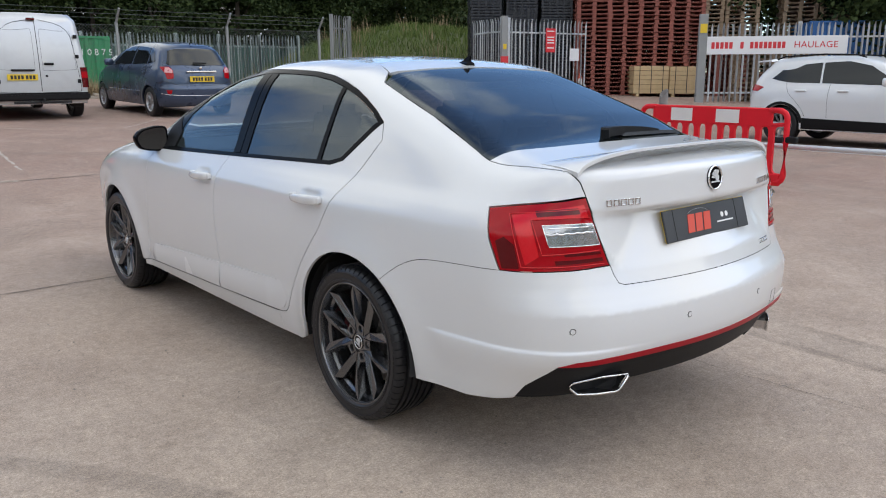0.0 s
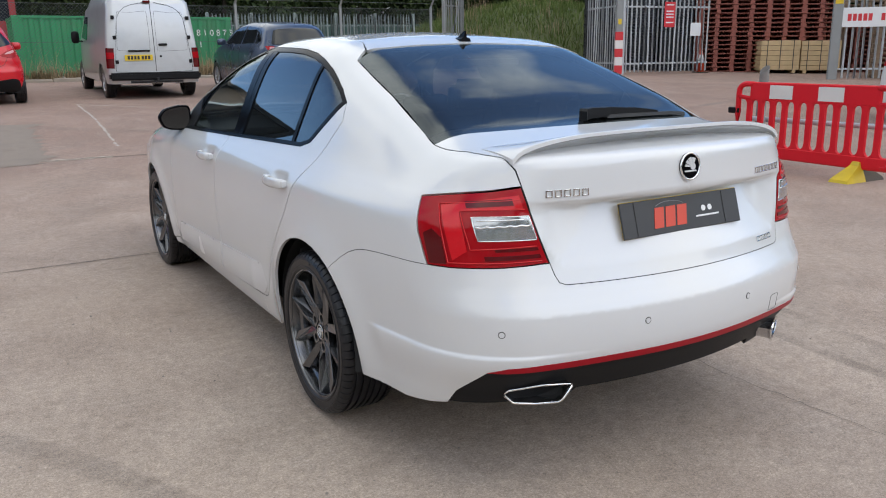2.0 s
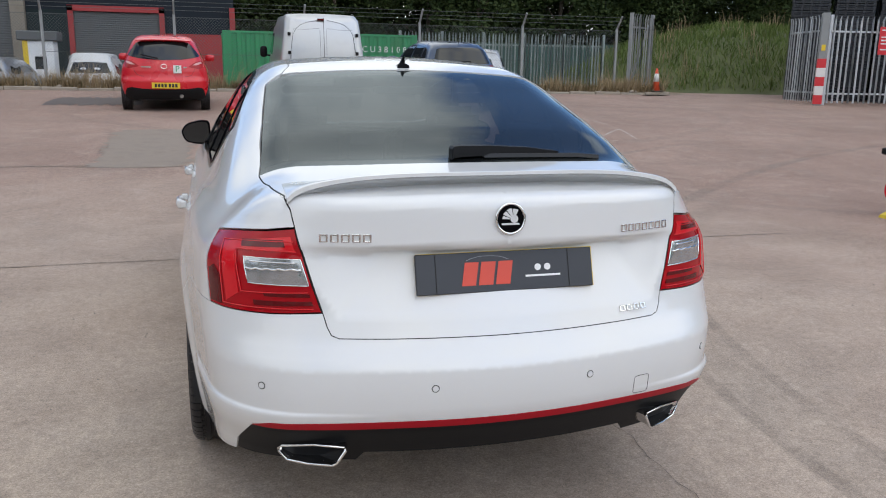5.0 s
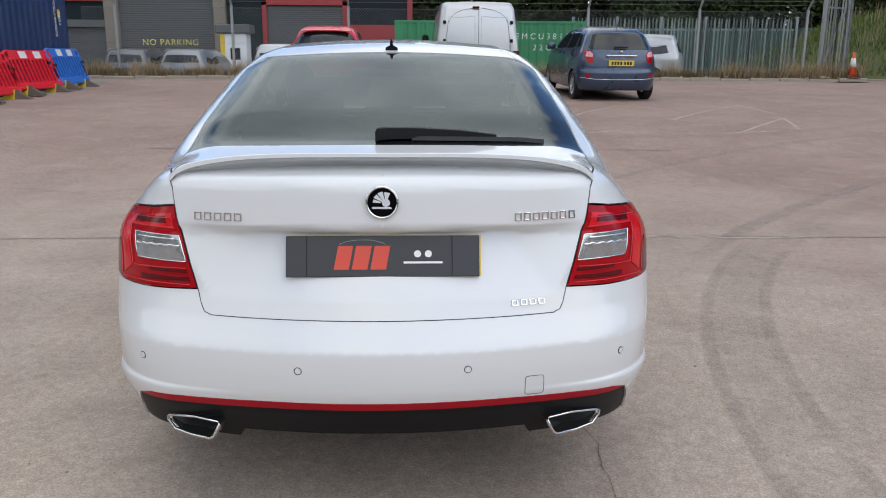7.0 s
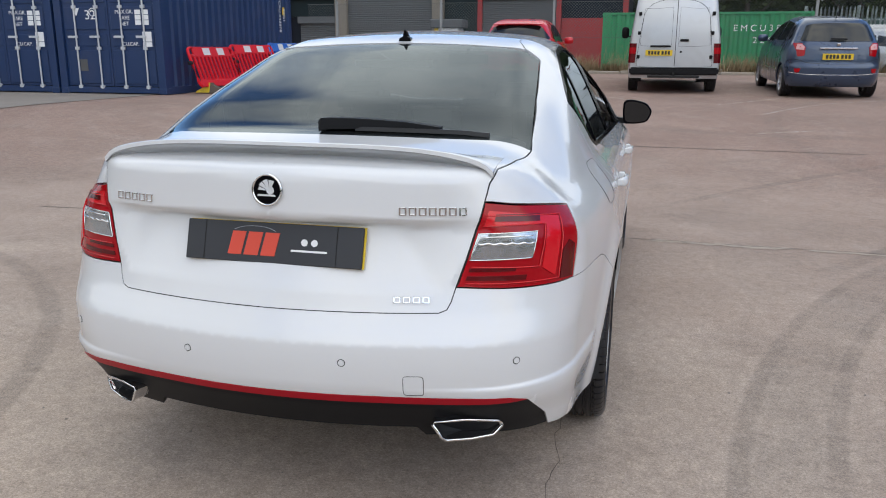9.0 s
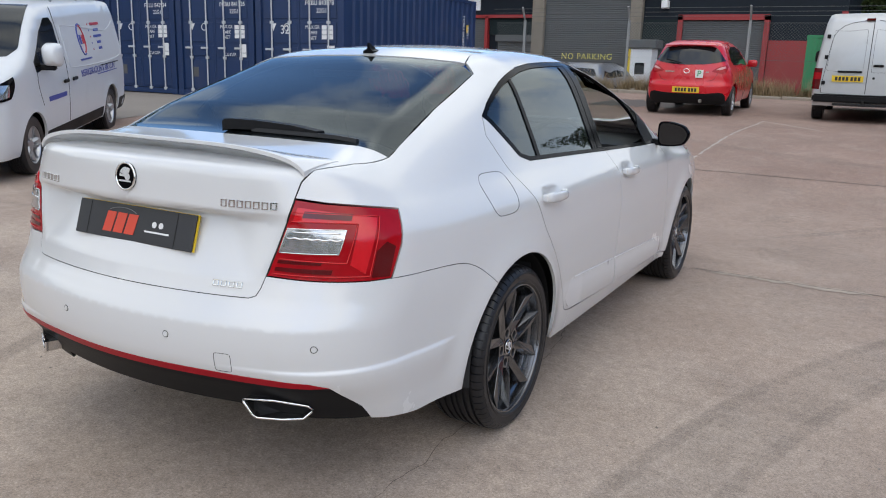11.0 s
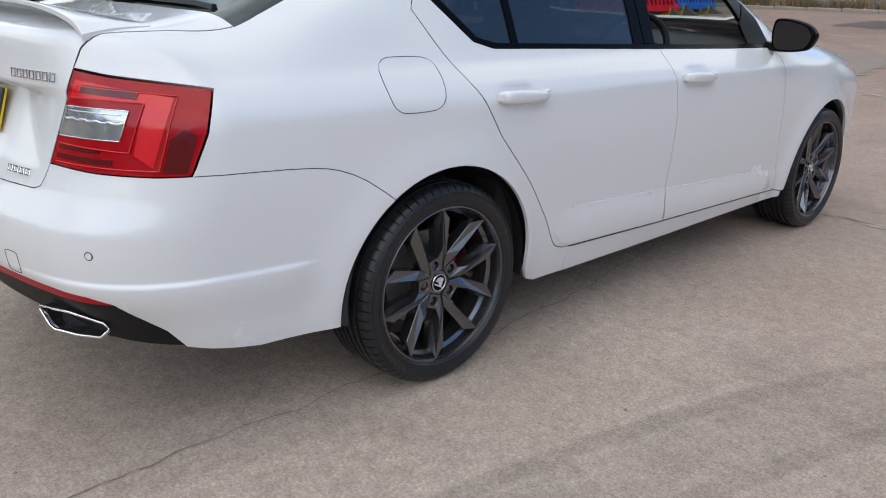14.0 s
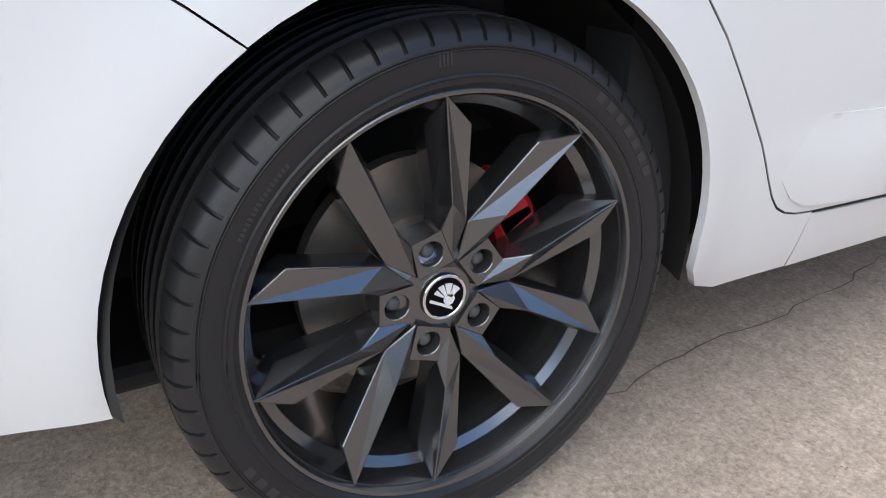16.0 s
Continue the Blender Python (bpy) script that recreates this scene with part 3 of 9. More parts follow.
def to_sheet(p):
    """Unrolls points of the skin (right half) into a flat sheet: s round the car, v up and over."""
    x, y, z = np.abs(p[:, 0]), p[:, 1], p[:, 2]
    s, rho = y.copy(), x - XC
    for yc, sg in ((YR, -1), (YF, 1)):
        m = (y - yc) * sg > 0
        corner = m & (x > XC)
        a = np.arctan2((y - yc) * sg, x - XC)
        s = np.where(corner, yc + sg * RC * a, s)
        rho = np.where(corner, np.hypot(x - XC, y - yc), rho)
        flat = m & (x <= XC)
        s = np.where(flat, yc + sg * (RC * math.pi / 2 + XC - x), s)
        rho = np.where(flat, (y - yc) * sg, rho)
    v = np.where(z <= ZC, z, ZC + RD * np.arctan2(z - ZC, np.maximum(rho, 1e-6)))
    return np.stack((s, v), 1)


def from_sheet(q):
    s, v = q[:, 0], q[:, 1]
    ox, oy = np.full(len(s), XC), np.clip(s, YR, YF)
    dx, dy = np.ones(len(s)), np.zeros(len(s))
    for yc, sg in ((YR, -1), (YF, 1)):
        a = (s - yc) * sg / RC
        corner = (a > 0) & (a <= math.pi / 2)
        dx, dy = np.where(corner, np.cos(a), dx), np.where(corner, sg * np.sin(a), dy)
        flat = a > math.pi / 2
        ox = np.where(flat, XC - (a - math.pi / 2) * RC, ox)
        dx, dy = np.where(flat, 0, dx), np.where(flat, sg, dy)
    phi = np.maximum(v - ZC, 0) / RD
    o = np.stack((ox, oy, np.minimum(v, ZC)), 1)
    d = np.stack((dx * np.cos(phi), dy * np.cos(phi), np.sin(phi)), 1)
    return cast(o, d)


def S(y, z):
    return ("S", y, z)


def R(x, z):
    return ("R", x, z)


def T(x, y):
    return ("T", x, y)


def project(tags):
    """Points of the skin from side (y, z), rear (x, z) or top (x, y) places."""
    out = []
    for k, a, b in tags:
        if k == "S":
            o, d = (0.25, a, b), (1, 0, 0)
        elif k == "F":
            o, d = (a, YF, b), (0, 1, 0)
        elif k == "R":
            o, d = (a, YR, b), (0, -1, 0)
        else:
            o, d = (a, b, ZC - 0.03), (0, 0, 1)
        out.append(cast([o], [d])[0])
    return np.array(out)


def arc(hub, r, a0, a1, n=14):
    return [S(hub + r * math.cos(radians(a0 + (a1 - a0) * i / n)), HUB + r * math.sin(radians(a0 + (a1 - a0) * i / n))) for i in range(n + 1)]


def dense(pts, step, loop=True):
    out = []
    k = len(pts)
    for i in range(k if loop else k - 1):
        a, b = pts[i], pts[(i + 1) % k]
        n = max(1, int(np.ceil(np.linalg.norm(b - a) / step)))
        out += [a + (b - a) * j / n for j in range(n)]
    return np.array(out)


def rounded(pts, times=2, keep=0.75):
    """Cuts the corners of an outline."""
    for _ in range(times):
        nxt = np.roll(pts, -1, axis=0)
        pts = np.stack((pts * keep + nxt * (1 - keep), pts * (1 - keep) + nxt * keep), 1).reshape(-1, 2)
    return pts


def inside_poly(q, poly):
    x, y = q[:, 0], q[:, 1]
    a, b = poly, np.roll(poly, -1, axis=0)
    res = np.zeros(len(q), bool)
    for (x0, y0), (x1, y1) in zip(a, b):
        if y0 != y1:
            c = ((y0 > y) != (y1 > y)) & (x < (x1 - x0) * (y - y0) / (y1 - y0) + x0)
            res ^= c
    return res


from mathutils.geometry import delaunay_2d_cdt


def fill(poly, step, folds=()):
    """Triangles of an outline in the sheet, with an even grid of points inside and edges along its folds."""
    lo, hi = poly.min(0), poly.max(0)
    gx, gy = np.meshgrid(np.arange(lo[0] + step / 2, hi[0], step), np.arange(lo[1] + step / 2, hi[1], step))
    g = np.stack((gx.ravel(), gy.ravel()), 1)
    g = g[inside_poly(g, poly)]
    d = np.min(np.hypot(g[:, None, 0] - poly[None, :, 0], g[:, None, 1] - poly[None, :, 1]), axis=1) if len(g) else np.zeros(0)
    g = g[d > step * 0.5]
    n = len(poly)
    allp, edges = [Vector(p) for p in poly], [(i, (i + 1) % n) for i in range(n)]
    for fold in folds:
        q = dense(np.array(fold), step * 0.6, False)
        keep = inside_poly(q, poly) & (np.min(np.hypot(q[:, None, 0] - poly[None, :, 0], q[:, None, 1] - poly[None, :, 1]), axis=1) > step * 0.25)
        g = g[np.min(np.hypot(g[:, None, 0] - q[None, :, 0], g[:, None, 1] - q[None, :, 1]), axis=1) > step * 0.45]
        last = None
        for p, k in zip(q, keep):
            if k:
                allp.append(Vector(p))
                if last is not None:
                    edges.append((last, len(allp) - 1))
            last = len(allp) - 1 if k else None
    allp += [Vector(p) for p in g]
    v, e, f, _, _, _ = delaunay_2d_cdt(allp, edges, [], 0, 1e-6)
    v = np.array([(p.x, p.y) for p in v])
    f = np.array([t for t in f if len(t) == 3])
    c = v[f].mean(1)
    return v, f[inside_poly(c, poly)]


def panel(name, outline, material, parent, label="", step=0.03, lift=0.0, flange=0.012, gap=0.0018, top=False, side=1, whole=False, sharp=0, sheet=None, folds=()):
    """A panel of the skin inside an outline. side: 1 right, -1 left; whole: the right half and its mirror image in one.
    top: unrolled as seen from above, otherwise round the car. flange: how far its edge turns in."""
    if sheet is not None:
        q = np.array(sheet, float)
    else:
        p = project(outline)
        q = p[:, :2] if top else to_sheet(p)
    if sharp:
        q = rounded(q, sharp)
    q = dense(q, step * 0.8)
    if gap:
        area = 0.5 * np.sum(q[:, 0] * np.roll(q[:, 1], -1) - np.roll(q[:, 0], -1) * q[:, 1])
        t = np.roll(q, -1, axis=0) - np.roll(q, 1, axis=0)
        nrm = np.stack((-t[:, 1], t[:, 0]), 1) / np.maximum(np.linalg.norm(t, axis=1), 1e-9)[:, None] * np.sign(area)
        if whole:
            # on the middle line an edge moves straight along it, so that both halves meet
            mid = to_mid(q, top) < 0.004
            before, after = np.roll(mid, 1), np.roll(mid, -1)
            ends = mid & ~(before & after)
            ax = 1
            nrm[mid & ~ends] = 0
            for i in np.nonzero(ends)[0]:
                j = (i - 1) % len(q) if not before[i] else (i + 1) % len(q)
                e = (q[i] - q[j]) * (1 if j == (i - 1) % len(q) else -1)
                sgn = np.sign(np.array((-e[1], e[0])) * np.sign(area))[1]
                nrm[i] = (0, sgn)
        q = q + nrm * gap
    v, f = fill(q, step, [to_sheet(project(t)) for t in folds])
    if top:
        o = np.stack((v[:, 0], v[:, 1], np.full(len(v), ZC - 0.03)), 1)
        p3 = cast(o, np.tile((0.0, 0.0, 1.0), (len(v), 1)))
    else:
        p3 = from_sheet(v)
    nr = skin_normals(p3)
    p3 = p3 + nr * lift
    # outward winding
    fn = np.cross(p3[f[:, 1]] - p3[f[:, 0]], p3[f[:, 2]] - p3[f[:, 0]])
    flip = np.sum(fn * nr[f[:, 0]], 1) < 0
    f[flip] = f[flip][:, ::-1]
    # border edges turn in
    cnt = {}
    for t in f:
        for a, b in ((t[0], t[1]), (t[1], t[2]), (t[2], t[0])):
            cnt[(a, b)] = 1
    border = [(a, b) for a, b in cnt if (b, a) not in cnt]
    if whole:
        border = [(a, b) for a, b in border if not (abs(p3[a, 0]) < 0.004 and abs(p3[b, 0]) < 0.004)]
    verts, norms, faces = list(p3), list(nr), [tuple(t) for t in f]
    if flange:
        idx = {}
        for a in sorted({a for e in border for a in e}):
            idx[a] = (len(verts), len(verts) + 1)
            verts += [p3[a], p3[a] - nr[a] * flange]
            norms += [None, None]
        for a, b in border:
            faces.append((idx[b][0], idx[a][0], idx[a][1], idx[b][1]))
    verts = np.array(verts)
    if whole:
        n0 = len(verts)
        verts[np.abs(verts[:, 0]) < 0.002, 0] = 0
        verts = np.vstack((verts, verts * (-1, 1, 1)))
        norms = norms + [None if q is None else q * (-1, 1, 1) for q in norms]
        faces = faces + [tuple(i + n0 for i in t[::-1]) for t in faces]
    elif side < 0:
        verts = verts * (-1, 1, 1)
        norms = [None if q is None else q * (-1, 1, 1) for q in norms]
        faces = [t[::-1] for t in faces]
    me = bpy.data.meshes.new(name)
    me.from_pydata([tuple(map(float, p)) for p in verts], [], [tuple(map(int, t)) for t in faces])
    me.polygons.foreach_set("use_smooth", [True] * len(me.polygons))
    me.update()
    vn = [tuple(me.vertices[i].normal) if q is None else tuple(map(float, q)) for i, q in enumerate(norms)]
    me.normals_split_custom_set_from_vertices(vn)
    return part(name, me, material, parent, label)


def to_mid(q, top):
    """How far points of the sheet lie from the car's middle line."""
    if top:
        return np.abs(q[:, 0])
    return np.minimum(np.abs(q[:, 0] - (YR - RC * math.pi / 2 - XC)), np.abs(q[:, 0] - (YF + RC * math.pi / 2 + XC)))


car = thing("saloon_car", "white saloon with tinted glass and black wheels on concrete", "car")

# outlines shared by neighbouring panels
SEAM_REAR = [S(0.022, 1.176), S(-0.016, 1.112), S(0.050, 1.005), S(0.110, 0.915), S(0.192, 0.785), S(0.272, 0.680), S(0.352, 0.590), S(0.460, 0.445), S(0.498, 0.380), S(0.514, 0.356), S(0.532, 0.337), S(0.554, 0.325), S(0.582, 0.318), S(0.620, 0.315)]
SEAM_MID = [S(1.165, 0.972), S(1.186, 0.875), S(1.198, 0.737), S(1.193, 0.540), S(1.190, 0.390), S(1.205, 0.296)]
SEAM_FRONT = [S(2.06, 0.950), S(2.10, 0.90), S(2.12, 0.70), S(2.14, 0.52), S(2.20, 0.34), S(2.225, 0.272)]
BELT = [S(2.06, 0.950), S(1.70, 0.957), S(1.165, 0.972), S(0.60, 0.990), S(0.27, 1.000), S(0.19, 1.022), S(0.022, 1.176)]
RAIL = [S(0.022, 1.176), S(0.100, 1.220), S(0.192, 1.262), S(0.280, 1.295), S(0.389, 1.326), S(0.533, 1.355), S(0.678, 1.371), S(0.897, 1.381), S(1.188, 1.384), S(1.463, 1.357), S(1.721, 1.280), S(1.890, 1.180), S(2.010, 1.072), S(2.06, 0.950)]
GLASS_EDGE = [T(0.566, 0.185), T(0.580, 0.06), T(0.604, -0.18), T(0.624, -0.38), T(0.638, -0.520)]
GATE_SEAM = [T(0.638, -0.520), T(0.618, -0.68), T(0.590, -0.83), R(0.578, 1.020), R(0.570, 0.975), R(0.553, 0.910), R(0.530, 0.825), R(0.507, 0.750), R(0.498, 0.715), R(0.488, 0.694), R(0.468, 0.686), R(0.36, 0.685), R(0.0, 0.684)]
GLASS_FOOT = [T(0.638 * i / 12, -0.575 + 0.137 * (0.638 * i / 12) ** 2) for i in range(12)]
LAMP_TOP = [R(0.570, 0.975), R(0.64, 0.963), S(-0.735, 0.948), S(-0.650, 0.935)]
LAMP_OUT = [S(-0.650, 0.935), S(-0.690, 0.840), S(-0.735, 0.742)]
LAMP_LOW = [S(-0.735, 0.742), S(-0.80, 0.741), R(0.64, 0.744), R(0.507, 0.750)]
BUMPER_SEAM = [S(-0.735, 0.742), S(-0.60, 0.740), S(-0.50, 0.737), S(-0.44, 0.733), S(-0.40, 0.728), S(-0.365, 0.719), S(-0.325, 0.704), S(-0.285, 0.683), S(-0.245, 0.655), S(-0.206, 0.617)]
arch_hi = arc(0.008, ARCH + 0.007, 125, 0, 24)
arch_lo = arc(0.008, ARCH + 0.007, 125, 188, 12)

for side in (1, -1):
    door = panel("rear_door", SEAM_REAR + SEAM_MID[::-1][:-1] + BELT[2:-1], M_WHITE, car, side=side, step=0.014)
    low = panel("lower_moulding", [S(0.480, 0.476), S(0.80, 0.460), S(1.188, 0.4406), S(1.187, 0.39), S(1.200, 0.309), S(0.622, 0.331), S(0.580, 0.336), S(0.550, 0.352), S(0.520, 0.385)], M_WHITE, door, side=side, lift=0.013, gap=0.0, step=0.02, flange=0.006)
    door = panel("front_door", SEAM_MID[::-1] + BELT[1:2] + SEAM_FRONT, M_WHITE, car, side=side, step=0.014)
    low2 = panel("lower_moulding", [S(1.198, 0.4401), S(1.60, 0.420), S(2.08, 0.396), S(2.13, 0.36), S(2.17, 0.290), S(1.213, 0.309), S(1.196, 0.39)], M_WHITE, door, side=side, lift=0.013, gap=0.0, step=0.02, flange=0.006)
    for ob in (low, low2):
        # the pressing leans out downwards and dies away towards its rear end
        for v in ob.data.vertices:
            zc = 0.500 - 0.050 * v.co.y
            k = (0.44 + 0.56 * min(1.0, max(0.0, (zc - v.co.z) / 0.10))) * min(1.0, max(0.0, (v.co.y - 0.47) / 0.22), max(0.0, (2.19 - v.co.y) / 0.10))
            v.co.x -= side * 0.0165 * (1 - k)
    quarter = SEAM_REAR[::-1] + RAIL[1:] + [S(2.12, 0.955), T(0.70, 2.08), T(0.68, 1.90), T(0.62, 1.65), T(0.545, 1.41), T(0.46, 1.25), T(0.44, 0.8), T(0.46, 0.35), T(0.50, 0.245)] + GLASS_EDGE + GATE_SEAM[1:5] + LAMP_TOP[1:] + LAMP_OUT[1:] + BUMPER_SEAM[1:-1] + arch_hi + [S(0.380, 0.275), S(0.405, 0.238), S(0.460, 0.216), S(0.616, 0.214)]
    panel("quarter_panel", quarter, M_WHITE, car, side=side, step=0.026)
    panel("sill", [S(0.6185, 0.309), S(1.205, 0.292), S(2.225, 0.268), S(2.30, 0.255), S(2.31, 0.225), S(1.2, 0.215), S(0.6185, 0.214)], M_WHITE, car, side=side, gap=0.0)
    fender = SEAM_FRONT + [S(2.31, 0.255)] + arc(WB, ARCH, 190, -8, 22) + [S(3.1, 0.30), S(3.2, 0.60), S(3.18, 0.68), T(0.60, 3.20), T(0.70, 2.80), T(0.72, 2.35), T(0.68, 2.12), S(2.12, 0.955)]
    panel("front_wing", fender, M_WHITE, car, side=side)
    panel("tail_lamp", LAMP_TOP + LAMP_OUT[1:] + LAMP_LOW[1:] + GATE_SEAM[5:7][::-1], M_LAMP, car, "glossy red tail lamp with a clear inner lens", side=side, step=0.012, flange=0.02, gap=0.003)
BUMPER = arch_lo[::-1] + BUMPER_SEAM[::-1][1:] + LAMP_LOW[1:] + GATE_SEAM[8:] + [R(0.0, 0.462), R(0.3, 0.462), R(0.56, 0.458), R(0.655, 0.452), R(0.70, 0.435), R(0.715, 0.405), S(-0.800, 0.350), S(-0.755, 0.296), S(-0.700, 0.283), S(-0.58, 0.268)]
AROUND = [0.004, 0.2, 0.4, 0.55, 0.65]


def bumper_fold(z):
    return [R(x, z) for x in AROUND] + [S(y, z) for y in (-0.78, -0.65, -0.52, -0.42)]


panel("rear_bumper", BUMPER, M_WHITE, car, whole=True, step=0.015, gap=0.0006, folds=[bumper_fold(z) for z in (0.616, 0.600, 0.493, 0.476)])
panel("tailgate", GLASS_FOOT + GATE_SEAM + [R(0.0, 0.735), R(0.0, 0.905), R(0.0, 0.925)], M_WHITE, car, whole=True, step=0.0115, folds=[[R(x, z) for x in (0.0, 0.2, 0.4, 0.568)] for z in (0.925, 0.905)] + [[R(0.465, 0.740), R(0.40, 0.8206), R(0.337, 0.8975)], [R(0.004, 0.735), R(0.2, 0.735), R(0.46, 0.735)]])
panel("boot_ledge", [T(0.0, -0.50), T(0.3, -0.49), T(0.5, -0.47), T(0.62, -0.46), T(0.625, -0.62), T(0.4, -0.66), T(0.0, -0.67)], M_WHITE, car, whole=True, top=True, gap=0.0, step=0.02, lift=-0.014, flange=0.0)
panel("roof", [T(0.0, 0.262), T(0.25, 0.252), T(0.42, 0.235), T(0.50, 0.235), T(0.46, 0.35), T(0.44, 0.8), T(0.46, 1.25), T(0.54, 1.40), T(0.45, 1.47), T(0.0, 1.52)], M_WHITE, car, whole=True, top=True, gap=0.0, step=0.04)
panel("bonnet", [T(0.0, 2.28), T(0.5, 2.22), T(0.68, 2.12), T(0.72, 2.35), T(0.70, 2.8), T(0.60, 3.2), T(0.3, 3.40), T(0.0, 3.42)], M_WHITE, car, whole=True, top=True, step=0.05)
panel("front_bumper", [T(0.0, 3.42), T(0.3, 3.40), T(0.60, 3.2), S(3.18, 0.68), S(3.2, 0.60), S(3.1, 0.30), S(3.2, 0.25)] + [("F", x, 0.25) for x in (0.6, 0.3, 0.0)] + [("F", 0.0, 0.5)], M_WHITE, car, whole=True, step=0.05)
panel("windscreen", [T(0.0, 1.525), T(0.45, 1.475), T(0.545, 1.41), T(0.62, 1.65), T(0.68, 1.9), T(0.70, 2.08), T(0.5, 2.20), T(0.0, 2.27)], G_CLEAR, car, whole=True, top=True, lift=-0.004, step=0.06)
panel("rear_window", [T(0.0, 0.252), T(0.25, 0.242), T(0.42, 0.225), T(0.50, 0.212)] + GLASS_EDGE + GLASS_FOOT[::-1], G_PRIV, car, "dark privacy glass", whole=True, top=True, lift=-0.003, step=0.022, gap=0.002)
# red strip and black lower valance
panel("bumper_strip", [R(0.0, 0.462), R(0.3, 0.462), R(0.56, 0.458), R(0.655, 0.452), R(0.700, 0.437), R(0.655, 0.436), R(0.56, 0.438), R(0.3, 0.441), R(0.0, 0.441)], M_RED, car, "thin red reflector strip", whole=True, step=0.015, gap=0.0, lift=0.002)
panel("valance", [R(0.0, 0.440), R(0.3, 0.440), R(0.56, 0.437), R(0.655, 0.435), R(0.700, 0.435), R(0.715, 0.405), S(-0.800, 0.350), S(-0.755, 0.296), R(0.60, 0.305), R(0.42, 0.30), R(0.40, 0.335), R(0.2, 0.335), R(0.0, 0.335)], M_BLACK, car, "matt black plastic diffuser", whole=True, step=0.025, gap=0.0, lift=-0.006, flange=0.05)


# ---- saloon: glass, trim and fittings ----
RAIL_IN = [S(0.055, 1.178), S(0.111, 1.211), S(0.200, 1.250), S(0.288, 1.281), S(0.395, 1.311), S(0.536, 1.339), S(0.679, 1.355), S(0.897, 1.365), S(1.188, 1.367), S(1.452, 1.334), S(1.665, 1.250), S(1.800, 1.150), S(1.875, 1.045), S(1.905, 0.970)]
BELT_IN = [S(1.905, 0.970), S(1.70, 0.971), S(1.165, 0.986), S(0.60, 1.004), S(0.282, 1.014), S(0.209, 1.032), S(0.055, 1.178)]
for side in (1, -1):
    panel("window_frame", RAIL + RAIL_IN[::-1], M_BLACKGLOSS, car, side=side, lift=-0.002, gap=0.0, step=0.03, flange=0.015)
    panel("belt_strip", BELT + BELT_IN[::-1], M_BLACKGLOSS, car, side=side, lift=0.0015, gap=0.0, step=0.03, flange=0.012)
    panel("pillar_trim", [S(1.015, 0.992), S(1.035, 1.20), S(1.040, 1.366), S(1.105, 1.367), S(1.092, 1.20), S(1.078, 0.991)], M_BLACKGLOSS, car, side=side, lift=-0.001, gap=0.001)
    panel("pillar_trim", [S(1.083, 0.991), S(1.097, 1.20), S(1.110, 1.367), S(1.188, 1.366), S(1.172, 1.18), S(1.150, 0.989)], M_BLACKGLOSS, car, side=side, lift=-0.001, gap=0.001)
    panel("window_divider", [S(0.357, 1.010), S(0.372, 1.303), S(0.400, 1.311), S(0.388, 1.008)], M_BLACKGLOSS, car, side=side, lift=-0.001, gap=0.0)
    panel("quarter_glass", [S(0.060, 1.178), S(0.112, 1.208), S(0.200, 1.247), S(0.288, 1.279), S(0.374, 1.303), S(0.358, 1.009), S(0.283, 1.015), S(0.210, 1.033)], G_PRIV, car, side=side, lift=-0.005, gap=0.0, flange=0.004)
    panel("rear_door_glass", [S(0.386, 1.010), S(0.396, 1.309), S(0.537, 1.337), S(0.679, 1.353), S(0.897, 1.363), S(1.040, 1.365), S(1.035, 1.20), S(1.016, 0.989)], G_PRIV, car, side=side, lift=-0.005, gap=0.0, flange=0.004)
    panel("mirror_sail", [S(1.870, 0.955), S(1.845, 1.05), S(1.925, 1.13), S(2.010, 1.072), S(2.06, 0.955)], M_BLACK, car, side=side, lift=0.001, gap=0.0)
panel("front_door_glass", [S(1.150, 0.990), S(1.172, 1.18), S(1.187, 1.365), S(1.450, 1.332), S(1.662, 1.248), S(1.797, 1.148), S(1.872, 1.043), S(1.900, 0.972)], G_CLEAR, car, side=-1, lift=-0.005, gap=0.0, flange=0.004)

# tail lamp insides, placed by shares of the lamp: u from its outer to its inner edge, v from bottom to top
LAMP_CORNERS = to_sheet(project([S(-0.735, 0.742), R(0.507, 0.750), R(0.570, 0.975), S(-0.650, 0.935)]))


def in_lamp(pts):
    c = LAMP_CORNERS
    return np.array([(c[0] * (1 - u) + c[1] * u) * (1 - v) + (c[3] * (1 - u) + c[2] * u) * v for u, v in pts])


def lamp_line(name, pts, material, parent, sd, r):
    p3 = from_sheet(dense(in_lamp(pts), 0.008, False))
    p3 = (p3 + skin_normals(p3) * 0.003) * (sd, 1, 1)
    bm = bmesh.new()
    sweep(bm, [tuple(v) for v in p3], r, 6)
    return part(name, bm, material, parent, smooth=True)


def lamp_patch(name, pts, material, parent, sd, lift, label=""):
    return panel(name, None, material, parent, label, sheet=in_lamp(pts), side=sd, lift=lift, gap=0.0, step=0.011, flange=0.004)


